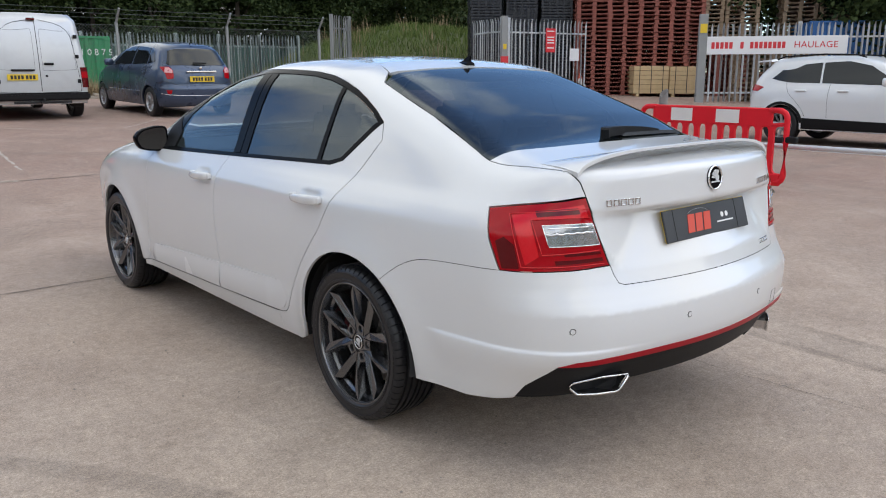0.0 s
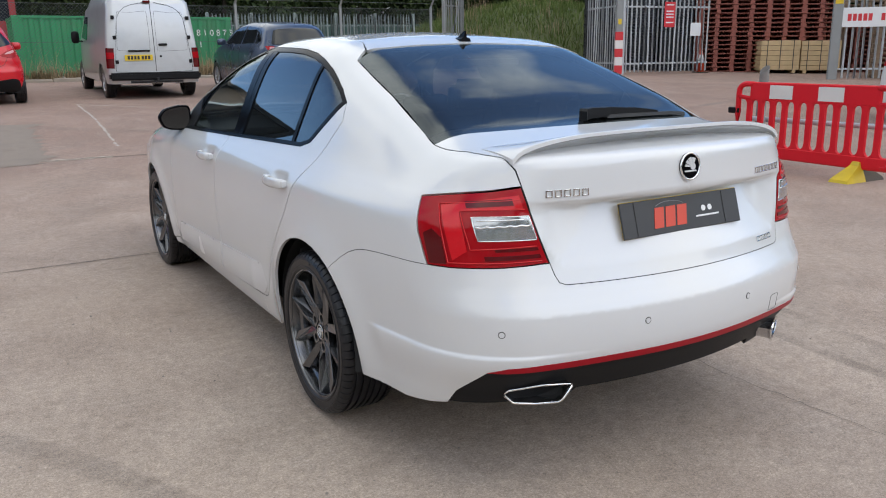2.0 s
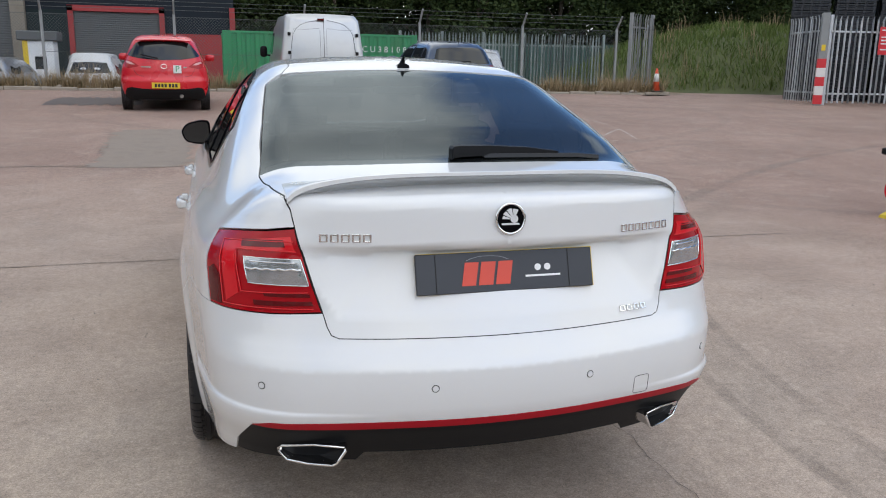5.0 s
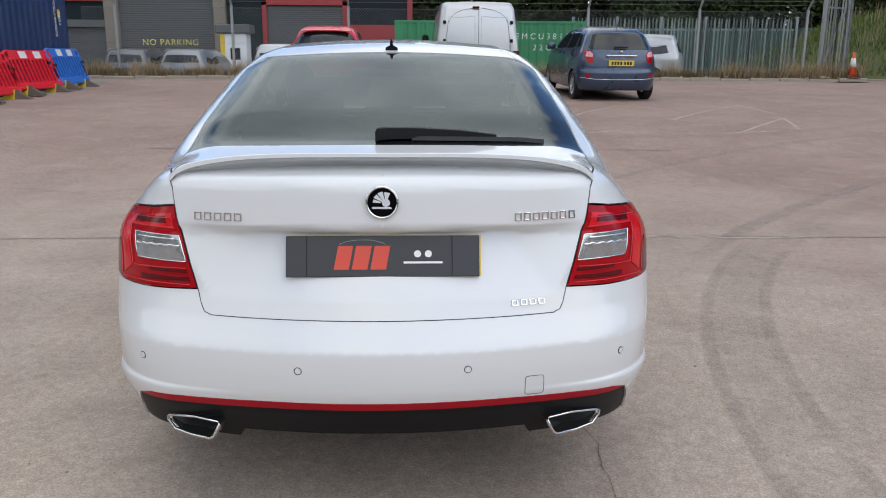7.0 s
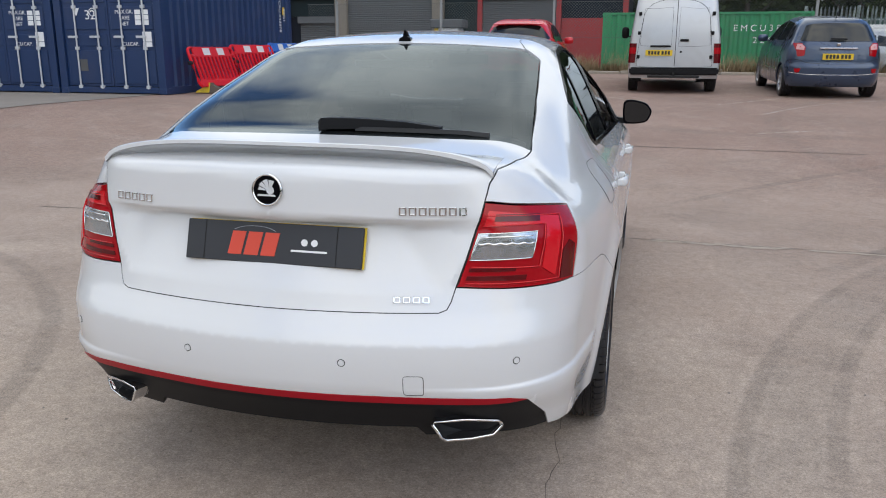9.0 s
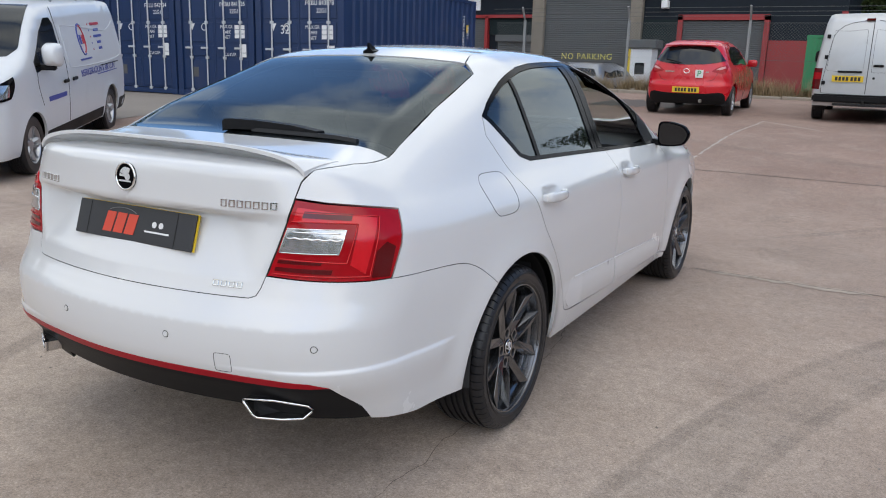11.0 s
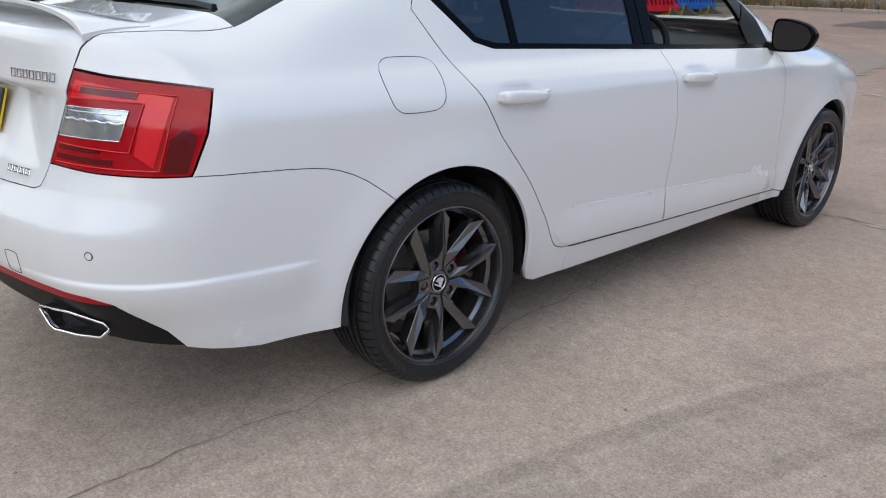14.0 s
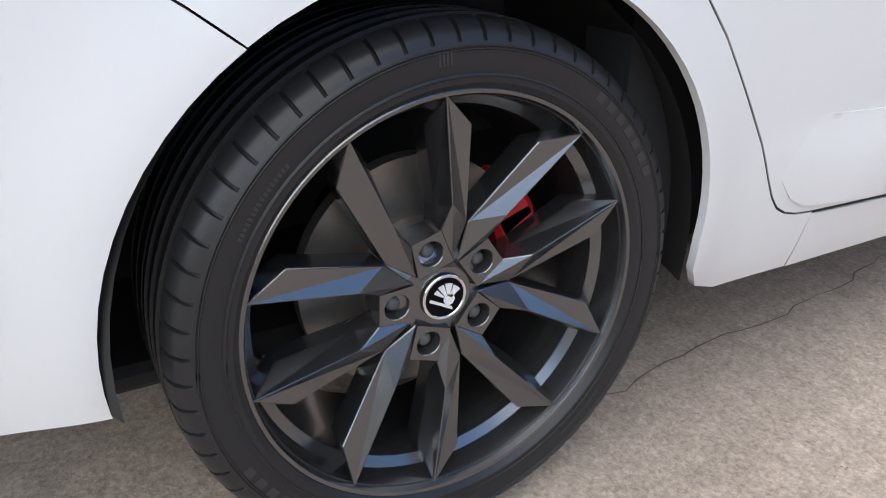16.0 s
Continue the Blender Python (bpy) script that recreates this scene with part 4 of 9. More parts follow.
LENS = [(0.49, 0.35), (0.97, 0.33), (0.97, 0.64), (0.49, 0.66)]
for lamp in [o for o in car.children if o.name.startswith("tail_lamp")]:
    sd = 1 if lamp.data.vertices[0].co.x > 0 else -1
    lamp_patch("inner_reflector", [(0.24, 0.10), (0.38, 0.22), (0.40, 0.74), (0.95, 0.72), (0.95, 0.90), (0.24, 0.84)], M_LAMPBRIGHT, lamp, sd, 0.0026)
    lamp_patch("outer_reflector", [(0.03, 0.05), (0.18, 0.05), (0.19, 0.40), (0.12, 0.52), (0.03, 0.46)], M_LAMPDARK, lamp, sd, 0.0026)
    lamp_patch("upper_reflector", [(0.47, 0.78), (0.88, 0.78), (0.88, 0.86), (0.47, 0.87)], M_LAMPDARK, lamp, sd, 0.0042)
    lamp_patch("lower_reflector", [(0.50, 0.09), (0.95, 0.09), (0.95, 0.14), (0.50, 0.15)], M_LAMPDARK, lamp, sd, 0.0026)
    lamp_patch("lower_reflector", [(0.60, 0.20), (0.95, 0.19), (0.95, 0.23), (0.60, 0.24)], M_LAMPDARK, lamp, sd, 0.0026)
    lamp_line("light_guide", [(0.96, 0.84), (0.22, 0.86), (0.20, 0.07), (0.97, 0.05)], M_LAMPLINE, lamp, sd, 0.0016)
    lamp_line("light_guide", [(0.96, 0.73), (0.41, 0.75), (0.41, 0.24), (0.97, 0.25)], M_LAMPLINE, lamp, sd, 0.0016)
    lens = lamp_patch("lens", LENS, M_LAMPCLEAR, lamp, sd, 0.0034, "clear reversing lens")
    lamp_line("lens_rim", LENS + LENS[:1], M_CHROME, lamp, sd, 0.0016)
    lamp_line("lens_strip", [(0.50 + 0.47 * i / 24, 0.535 - 0.018 * abs(math.sin(i * 0.65))) for i in range(25)], M_CHROME, lamp, sd, 0.0030)
    lamp_line("lens_strip", [(0.53, 0.61), (0.95, 0.60)], M_CHROME, lamp, sd, 0.0020)


def on_skin(tag, lift=0.0):
    p = project([tag])
    return Vector(p[0] + skin_normals(p)[0] * lift), Vector(skin_normals(p)[0])


def skin_line(name, tags, parent, material, r=0.0012, side=1, closed=True, lift=0.0, step=0.02, label=""):
    """A thin line that lies on the skin."""
    p = project(tags)
    q = to_sheet(p)
    if closed:
        q = dense(rounded(q, 2), step, True)
    else:
        for _ in range(2):
            q = np.vstack([q[:1]] + [np.stack((a * 0.75 + b * 0.25, a * 0.25 + b * 0.75)) for a, b in zip(q[:-1], q[1:])] + [q[-1:]])
        q = dense(q, step, False)
    p3 = from_sheet(q)
    p3 = (p3 + skin_normals(p3) * lift) * (side, 1, 1)
    bm = bmesh.new()
    sweep(bm, [tuple(v) for v in p3], r, 5, closed)
    return part(name, bm, material, parent, label, True)


skin_line("fuel_flap_edge", [S(-0.182, 0.987), S(-0.09, 0.990), S(0.008, 0.983), S(0.018, 0.92), S(-0.012, 0.852), S(-0.10, 0.846), S(-0.180, 0.850), S(-0.192, 0.91)], car, M_GAP, 0.0011)
skin_line("tow_cover_edge", [R(0.386, 0.520), R(0.391, 0.525), R(0.412, 0.525), R(0.434, 0.525), R(0.439, 0.520), R(0.439, 0.497), R(0.439, 0.473), R(0.434, 0.468), R(0.412, 0.468), R(0.391, 0.468), R(0.386, 0.473), R(0.386, 0.497)], car, M_GAP, 0.0009, step=0.01)
for x in (-0.672, -0.226, 0.226, 0.672):
    c, n = on_skin(R(abs(x), 0.559), 0.0)
    if x < 0:
        c.x, n.x = -c.x, -n.x
    q = n.to_track_quat("Z", "Y").to_matrix().to_4x4()
    bm = bmesh.new()
    bmesh.ops.create_cone(bm, cap_ends=True, segments=24, radius1=0.0085, radius2=0.0080, depth=0.004, matrix=Matrix.Translation(c) @ q)
    ring = [Matrix.Translation(c) @ q @ Vector((0.0098 * math.cos(a * math.pi / 12), 0.0098 * math.sin(a * math.pi / 12), 0.0)) for a in range(24)]
    sensor = part("parking_sensor", bm, M_WHITE, car)
    bm = bmesh.new()
    sweep(bm, ring, 0.0011, 5, True)
    part("sensor_gap", bm, M_GAP, sensor)

# dark rubber in the panel gaps
for side in (1, -1):
    skin_line("gap_seal", BUMPER_SEAM, car, M_GAP, 0.0015, side, False, lift=-0.0042, step=0.012)
    skin_line("gap_seal", GATE_SEAM[:-1] + [R(0.002, 0.684)], car, M_GAP, 0.0034, side, False, lift=-0.0038, step=0.012)
    for seam in (SEAM_REAR, SEAM_MID, [S(0.610, 0.312), S(1.205, 0.294), S(2.225, 0.270)]):
        skin_line("gap_seal", seam, car, M_GAP, 0.0034, side, False, lift=-0.0048, step=0.012)

# door handles
for side in (1, -1):
    for y0 in (0.200, 1.235):
        rings = []
        for i in range(13):
            u = i / 12
            y = y0 + 0.215 * u
            c, n = on_skin(S(y, 0.869 - 0.008 * u), 0.0)
            out = 0.012 + 0.030 * math.sin(math.pi * min(1, max(0, u * 1.04))) ** 0.5
            h = 0.016 + 0.007 * math.sin(math.pi * u) ** 0.6 - 0.006 * u
            ring = []
            for k in range(12):
                a = 2 * math.pi * k / 12
                ring.append(Vector((side * (c.x + out + 0.010 * math.cos(a)), y, c.z + h * math.sin(a))))
            rings.append(ring if side > 0 else ring[::-1])
        bm = bmesh.new()
        loft(bm, rings)
        door = [o for o in car.children if o.name.startswith("rear_door" if y0 < 1 else "front_door") and "glass" not in o.name and (o.data.vertices[0].co.x > 0) == (side > 0)][0]
        part("handle", bm, M_WHITE, door, "white pull handle", True)
        for u in (0.05, 0.95):
            bm = bmesh.new()
            c, n = on_skin(S(y0 + 0.215 * u, 0.867), 0.0)
            box(bm, side * c.x, side * (c.x + 0.024), c.y - 0.014, c.y + 0.014, c.z - 0.012, c.z + 0.014, 0.004)
            part("handle_mount", bm, M_WHITE, door)

# door mirrors: the near-side one is turned in a little
MIRROR = rounded(np.array([(-0.088, 0.0), (-0.084, 0.072), (-0.030, 0.076), (0.052, 0.054), (0.086, 0.006), (0.060, -0.056), (0.0, -0.068), (-0.078, -0.066)]), 2, 0.80)


for side, mx in ((1, 0.928), (-1, 0.872)):
    bm = bmesh.new()
    rings = []
    for y, sc in ((2.028, 0.93), (2.034, 1.0), (2.075, 0.99), (2.115, 0.86), (2.145, 0.55), (2.155, 0.22)):
        ring = []
        for px, pz in MIRROR * sc:
            ring.append(Vector((side * (mx + px), y + 0.30 * (px + 0.09) - 0.03, 1.004 + pz)))
        rings.append(ring if side > 0 else ring[::-1])
    loft(bm, rings)
    mirror = part("door_mirror", bm, M_BLACKGLOSS, car, "gloss black door mirror", True)
    mirror.data.set_sharp_from_angle(angle=radians(40))
    bm = bmesh.new()
    bm.faces.new([bm.verts.new((side * (mx + px * 0.88), 2.0255 + 0.30 * (px * 0.88 + 0.09) - 0.03, 1.004 + pz * 0.86)) for px, pz in MIRROR])
    out = bmesh.ops.extrude_face_region(bm, geom=bm.faces[:])
    bmesh.ops.translate(bm, vec=(0, 0.006, 0), verts=[v for v in out["geom"] if isinstance(v, bmesh.types.BMVert)])
    bmesh.ops.recalc_face_normals(bm, faces=bm.faces)
    part("mirror_glass", bm, shader("mirror_silver", (0.07, 0.08, 0.085), 0.03, metal=1.0, vary=0.01) if side > 0 else bpy.data.materials["mirror_silver"], mirror)
    bm = bmesh.new()
    loft(bm, [[Vector((side * x, 2.045 + dy, z + dz)) for dy, dz in ((-0.022, -0.016), (-0.022, 0.016), (0.03, 0.016), (0.03, -0.016))] for x, z in ((0.775, 0.962), (mx - 0.06, 0.952), (mx - 0.02, 0.952))])
    bmesh.ops.recalc_face_normals(bm, faces=bm.faces)
    part("mirror_arm", bm, M_BLACK, mirror)

# thin spoiler blade that rises from the deck and hovers over the boot edge
bm = bmesh.new()
rings = []
for i in range(61):
    u = -1 + 2 * i / 60
    x = 0.586 * u
    lift = 1 - abs(u) ** 4.0
    yl, yt = -0.715 - 0.012 * (1 - u * u), -0.872 - 0.030 * (1 - abs(u) ** 2.4)

    def deck(y):
        return float(project([T(abs(x), y)])[0][2])
    zl, zu = deck(yl), deck(yt + 0.012)
    th = 0.016 - 0.005 * lift
    zt = zu + 0.014 + (1.1020 - zu) * lift
    prof = [(yl, zl - 0.008), (yl + 0.004, zl + 0.0012)]
    for k in range(1, 5):
        t = k / 5
        y = yl + (yt - yl) * t
        prof.append((y, zl + (zt - zl) * t ** 1.25 + 0.004 * math.sin(math.pi * t)))
    prof += [(yt + 0.004, zt), (yt, zt - 0.002), (yt, zt - th), (yt + 0.006, zt - th - 0.001), (yt + 0.050 * lift + 0.010, zu + (zt - zu) * 0.42 - 0.004), (yt + 0.066 * lift + 0.014, zu - 0.008)]
    rings.append([Vector((x, y, z)) for y, z in prof])
loft(bm, rings)
bmesh.ops.recalc_face_normals(bm, faces=bm.faces)
spoiler = part("spoiler", bm, M_WHITE, car, "white boot spoiler blade", True)
spoiler.data.set_sharp_from_angle(angle=radians(38))

# rear number plate panel in its recess
pm = Matrix.Translation((0, -0.972, 0.845)) @ Euler((radians(-17.0), 0, 0)).to_matrix().to_4x4()


def plate_box(name, x0, x1, z0, z1, d0, d1, material, parent, bev=0.0, label=""):
    bm = box_bm(x0, x1, -d1, -d0, z0, z1, bevel=bev)
    bm.transform(pm)
    return part(name, bm, material, parent, label)


plate = plate_box("number_plate", -0.26, 0.26, -0.0555, 0.0555, 0.004, 0.012, M_PLATE, car, 0.002, "dark grey show plate with orange mark")
plate_box("plate_backing", -0.2555, 0.2645, -0.0545, 0.0572, 0.000, 0.0042, M_YELLOW, plate)
for x in (-0.204, 0.186):
    plate_box("plate_divider", x - 0.0012, x + 0.0012, -0.0550, 0.0555, 0.0122, 0.0128, M_GAP, plate)
for xs in ((-0.126, -0.086), (-0.078, -0.036), (-0.028, 0.014)):
    bm = plate_xz([(xs[0] + 0.006, 0.028), (xs[1] + 0.006, 0.028), (xs[1] - 0.006, -0.036), (xs[0] - 0.006, -0.036)], 0.0012, -0.0135)
    bm.transform(pm)
    part("plate_mark", bm, M_ORANGE, plate)
plate_box("plate_print", 0.055, 0.160, -0.020, -0.0145, 0.0122, 0.0130, M_PRINT, plate)
for x in (0.093, 0.122):
    bm = bmesh.new()
    bmesh.ops.create_cone(bm, cap_ends=True, segments=20, radius1=0.0095, radius2=0.0095, depth=0.0012, matrix=pm @ Matrix.Translation((x, -0.0128, 0.006)) @ Euler((radians(90), 0, 0)).to_matrix().to_4x4())
    part("plate_print", bm, M_PRINT, plate)

def emblem(parent, m, r, disc, name):
    """A round black badge: chrome ring, and a plain chrome fan over a bar."""
    bm = bmesh.new()
    bmesh.ops.create_cone(bm, cap_ends=True, segments=40, radius1=r, radius2=r * 0.96, depth=r * 0.18, matrix=m @ Matrix.Translation((0, 0, r * 0.07)))
    base = part(name, bm, disc, parent, "round black and chrome emblem")
    bm = bmesh.new()
    sweep(bm, [m @ Vector((r * 0.97 * math.cos(a * math.pi / 24), r * 0.97 * math.sin(a * math.pi / 24), r * 0.14)) for a in range(48)], r * 0.085, 8, True)
    part("badge_ring", bm, M_CHROME, base, smooth=True)

    def flat(pts):
        bm = bmesh.new()
        f = bm.faces.new([bm.verts.new((x * r, y * r, r * 0.15)) for x, y in pts])
        out = bmesh.ops.extrude_face_region(bm, geom=[f])
        bmesh.ops.translate(bm, vec=(0, 0, r * 0.06), verts=[v for v in out["geom"] if isinstance(v, bmesh.types.BMVert)])
        bmesh.ops.recalc_face_normals(bm, faces=bm.faces)
        bm.transform(m)
        return bm
    for k, (a0, a1, r0, r1) in enumerate(((64, 92, 0.20, 0.80), (98, 122, 0.22, 0.84), (127, 147, 0.26, 0.82), (152, 168, 0.30, 0.76))):
        arc_pts = [(0.16 + r1 * math.cos(radians(a)), -0.16 + r1 * math.sin(radians(a))) for a in np.linspace(a0, a1, 5)]
        root = [(0.20 + r0 * math.cos(radians(a)), -0.10 + r0 * math.sin(radians(a))) for a in (a1, a0)]
        part("badge_fan", flat(arc_pts + root), M_BADGE, base)
    part("badge_fan", flat([(0.24 + 0.26 * math.cos(radians(a)), -0.02 + 0.26 * math.sin(radians(a))) for a in range(0, 360, 30)]), M_BADGE, base)
    part("badge_bar", flat([(-0.62, -0.40), (0.62, -0.40), (0.52, -0.28), (-0.62, -0.28)]), M_BADGE, base)
    return base


bm = bmesh.new()
sweep(bm, [pm @ Vector((-0.055 + 0.062 * t, -0.0131, 0.032 + 0.012 * (1 - abs(t) ** 2.5))) for t in np.linspace(-1, 1, 17)], 0.0008, 5)
part("plate_print", bm, M_SILVERLINE, plate)

# boot badge and chrome marks
c, n = on_skin(R(0.001, 0.998), 0.0)
c.x = 0
bq = Matrix.Translation(c) @ Vector((0, n.y, n.z)).normalized().to_track_quat("Z", "Y").to_matrix().to_4x4()
badge = emblem(car, bq, 0.042, M_BLACKGLOSS, "boot_badge")


def chrome_bars(name, x0, x1, z0, z1, count, label):
    """Raised chrome letters as plain bars."""
    base = None
    w = (x1 - x0) / count
    for i in range(count):
        x = x0 + (i + 0.5) * w
        c, n = on_skin(R(abs(x), (z0 + z1) / 2), 0.0)
        if x < 0:
            c.x, n.x = -c.x, -n.x
        q = Matrix.Translation(c) @ (-n).to_track_quat("Y", "Z").to_matrix().to_4x4()
        bm = bmesh.new()
        h = (z1 - z0) / 2
        box(bm, -w * 0.36, w * 0.40, -0.004, 0.001, h - 0.0036, h, 0.0008, m=q)
        box(bm, -w * 0.40, w * 0.36, -0.004, 0.001, -h, -h + 0.0036, 0.0008, m=q)
        for xe in (-w * 0.40, w * 0.40 - 0.0046):
            box(bm, xe, xe + 0.0046, -0.004, 0.001, -h, h, 0.0008, m=q)
        part(name, bm, M_CHROME, car, label)


chrome_bars("boot_marking", -0.512, -0.372, 0.940, 0.962, 5, "raised chrome marking")
chrome_bars("boot_marking", 0.352, 0.530, 0.940, 0.962, 7, "raised chrome marking")
chrome_bars("boot_marking", 0.345, 0.445, 0.710, 0.728, 4, "raised chrome marking")

hz = project([T(0.0, 0.10), T(0.0, 0.16)])
bm = bmesh.new()
box(bm, -0.15, 0.15, 0.10, 0.16, float(hz[0][2]) - 0.045, float(hz[0][2]) - 0.018, 0.004)
part("high_brake_lamp", bm, shader("pale_lamp_housing", (0.42, 0.40, 0.40), 0.3, vary=0.1), car, "slim brake lamp behind the rear glass")

# rear wiper, fin aerial, tailpipes
bm = bmesh.new()
gp = project([T(abs(x), -0.50) for x in (-0.015, 0.10, 0.20, 0.30, 0.40, 0.44)])
top0 = float(project([T(0.01, -0.515)])[0][2])
loft(bm, [[Vector((x, y0 + dy, z0 + dz)) for dy, dz in ((-0.02, 0.0), (-0.02, h), (0.022, h), (0.022, 0.0))] for x, y0, z0, h in ((-0.035, -0.535, top0 - 0.006, 0.034), (-0.028, -0.53, top0 - 0.002, 0.038), (0.0, -0.525, top0 + 0.002, 0.036), (0.10, -0.51, top0 + 0.004, 0.032), (0.24, -0.50, top0 + 0.002, 0.026), (0.35, -0.495, top0 - 0.004, 0.018))])
bmesh.ops.recalc_face_normals(bm, faces=bm.faces)
wiper = part("rear_wiper", bm, M_BLACK, car, "black plastic wiper arm")
bm = bmesh.new()
loft(bm, [[Vector((x, y0 + dy, z0 + dz)) for dy, dz in ((-0.009, 0.0), (-0.006, 0.013), (0.006, 0.013), (0.009, 0.0))] for x, y0, z0 in ((0.08, -0.525, top0 - 0.002), (0.25, -0.517, top0 - 0.004), (0.42, -0.505, top0 - 0.007), (0.505, -0.500, top0 - 0.014))])
bmesh.ops.recalc_face_normals(bm, faces=bm.faces)
part("wiper_blade", bm, M_RUBBER, wiper)
bm = bmesh.new()
az = float(project([T(0.0, 0.30)])[0][2])
loft(bm, [[Vector((w * sx, y, z)) for sx, y in ((-1, a), (-0.7, b), (0.7, b), (1, a))] for w, a, b, z in ((0.027, 0.285, 0.395, az - 0.012), (0.024, 0.288, 0.385, az + 0.008), (0.008, 0.290, 0.345, az + 0.016), (0.004, 0.288, 0.312, az + 0.034), (0.002, 0.287, 0.296, az + 0.042))])
bmesh.ops.recalc_face_normals(bm, faces=bm.faces)
part("roof_aerial", bm, M_BLACKGLOSS, car, "black fin aerial")
for side in (1, -1):
    em = Matrix.Translation((side * 0.552, -0.950, 0.354)) @ Euler((0, 0, side * radians(31))).to_matrix().to_4x4()
    outl = [(-0.106, 0.030), (-0.02, 0.024), (0.080, 0.008), (0.092, 0.000), (0.092, -0.010), (0.066, -0.033), (0.0, -0.036), (-0.070, -0.031), (-0.084, -0.022), (-0.110, 0.020)]
    outl = [(x * side * 1.0, z) for x, z in outl]
    bm = bmesh.new()
    sweep(bm, [em @ Vector((x, 0, z)) for x, z in outl], 0.0042, 8, True)
    tip = part("tailpipe_trim", bm, M_CHROME, car, "chrome trapezoid tailpipe trim", True)
    bm = bmesh.new()
    loft(bm, [[em @ Vector((x * s, d, z * s)) for x, z in outl] for d, s in ((-0.002, 1.03), (0.010, 0.95), (0.050, 0.88))], caps=False)
    part("pipe_wall", bm, M_CHROME, tip)
    bm = bmesh.new()
    bm.faces.new([bm.verts.new(em @ Vector((x * 0.90, 0.046, z * 0.90))) for x, z in outl])
    part("pipe_end", bm, M_DARK, tip)


# ---- wheels ----
M_BOLT = shader("grey_bolt_cap", (0.085, 0.088, 0.095), 0.35, vary=0.1)
M_CALIPER = shader("red_caliper_paint", (0.42, 0.010, 0.014), 0.35, vary=0.08)
M_TYREPRINT = shader("raised_tyre_print", (0.022, 0.022, 0.024), 0.45, vary=0.2)


def faceted_spokes(wheel, rim, face, mw):
    """Five pairs of spokes. Each has a ridge from the rim's lip to a kink, a broad face that falls away from its pair,
    a steep face towards its twin, and a facet that runs down to the hub."""
    outline = (("tip", rim - 0.001, 13.2, 0.0990, 0.060), ("out", 0.206, 23.0, 0.0870, 0.046), ("valley", 0.091, 35.7, 0.0690, 0.030), ("hub", 0.045, 31.0, 0.0700, 0.030), ("plate", 0.084, 13.2, 0.0726, 0.030), ("bend", 0.109, 13.9, 0.0560, 0.030), ("in", 0.203, 10.3, 0.0640, 0.036))
    for k in range(5):
        c = 34.5 + 72 * k
        for sg in (1, -1):
            def at(r, a, h):
                return Vector((h * face, r * math.cos(radians(c + sg * a)), r * math.sin(radians(c + sg * a))))
            bm = bmesh.new()
            top = {n: bm.verts.new(at(r, a, h)) for n, r, a, h, _ in outline}
            low = [bm.verts.new(at(r * 0.985, a, h)) for _, r, a, _, h in outline]
            kink = bm.verts.new(at(0.117, 17.3, 0.0865))
            for q in (("tip", "out", "valley", kink), (kink, "valley", "hub", "plate"), (kink, "plate", "bend"), ("tip", kink, "bend", "in")):
                bm.faces.new([top[v] if isinstance(v, str) else v for v in q])
            ring = list(top.values())
            for j in range(7):
                bm.faces.new((ring[j], low[j], low[(j + 1) % 7], ring[(j + 1) % 7]))
            bm.faces.new(low)
            bmesh.ops.triangulate(bm, faces=[f for f in bm.faces if len(f.verts) > 4])
            bmesh.ops.recalc_face_normals(bm, faces=bm.faces)
            edges = [e for e in bm.edges if len(e.link_faces) == 2 and e.calc_face_angle(0) > radians(14)]
            bmesh.ops.bevel(bm, geom=edges, offset=0.0011, segments=1, affect="EDGES", clamp_overlap=True)
            part("spoke", bm, mw, wheel)


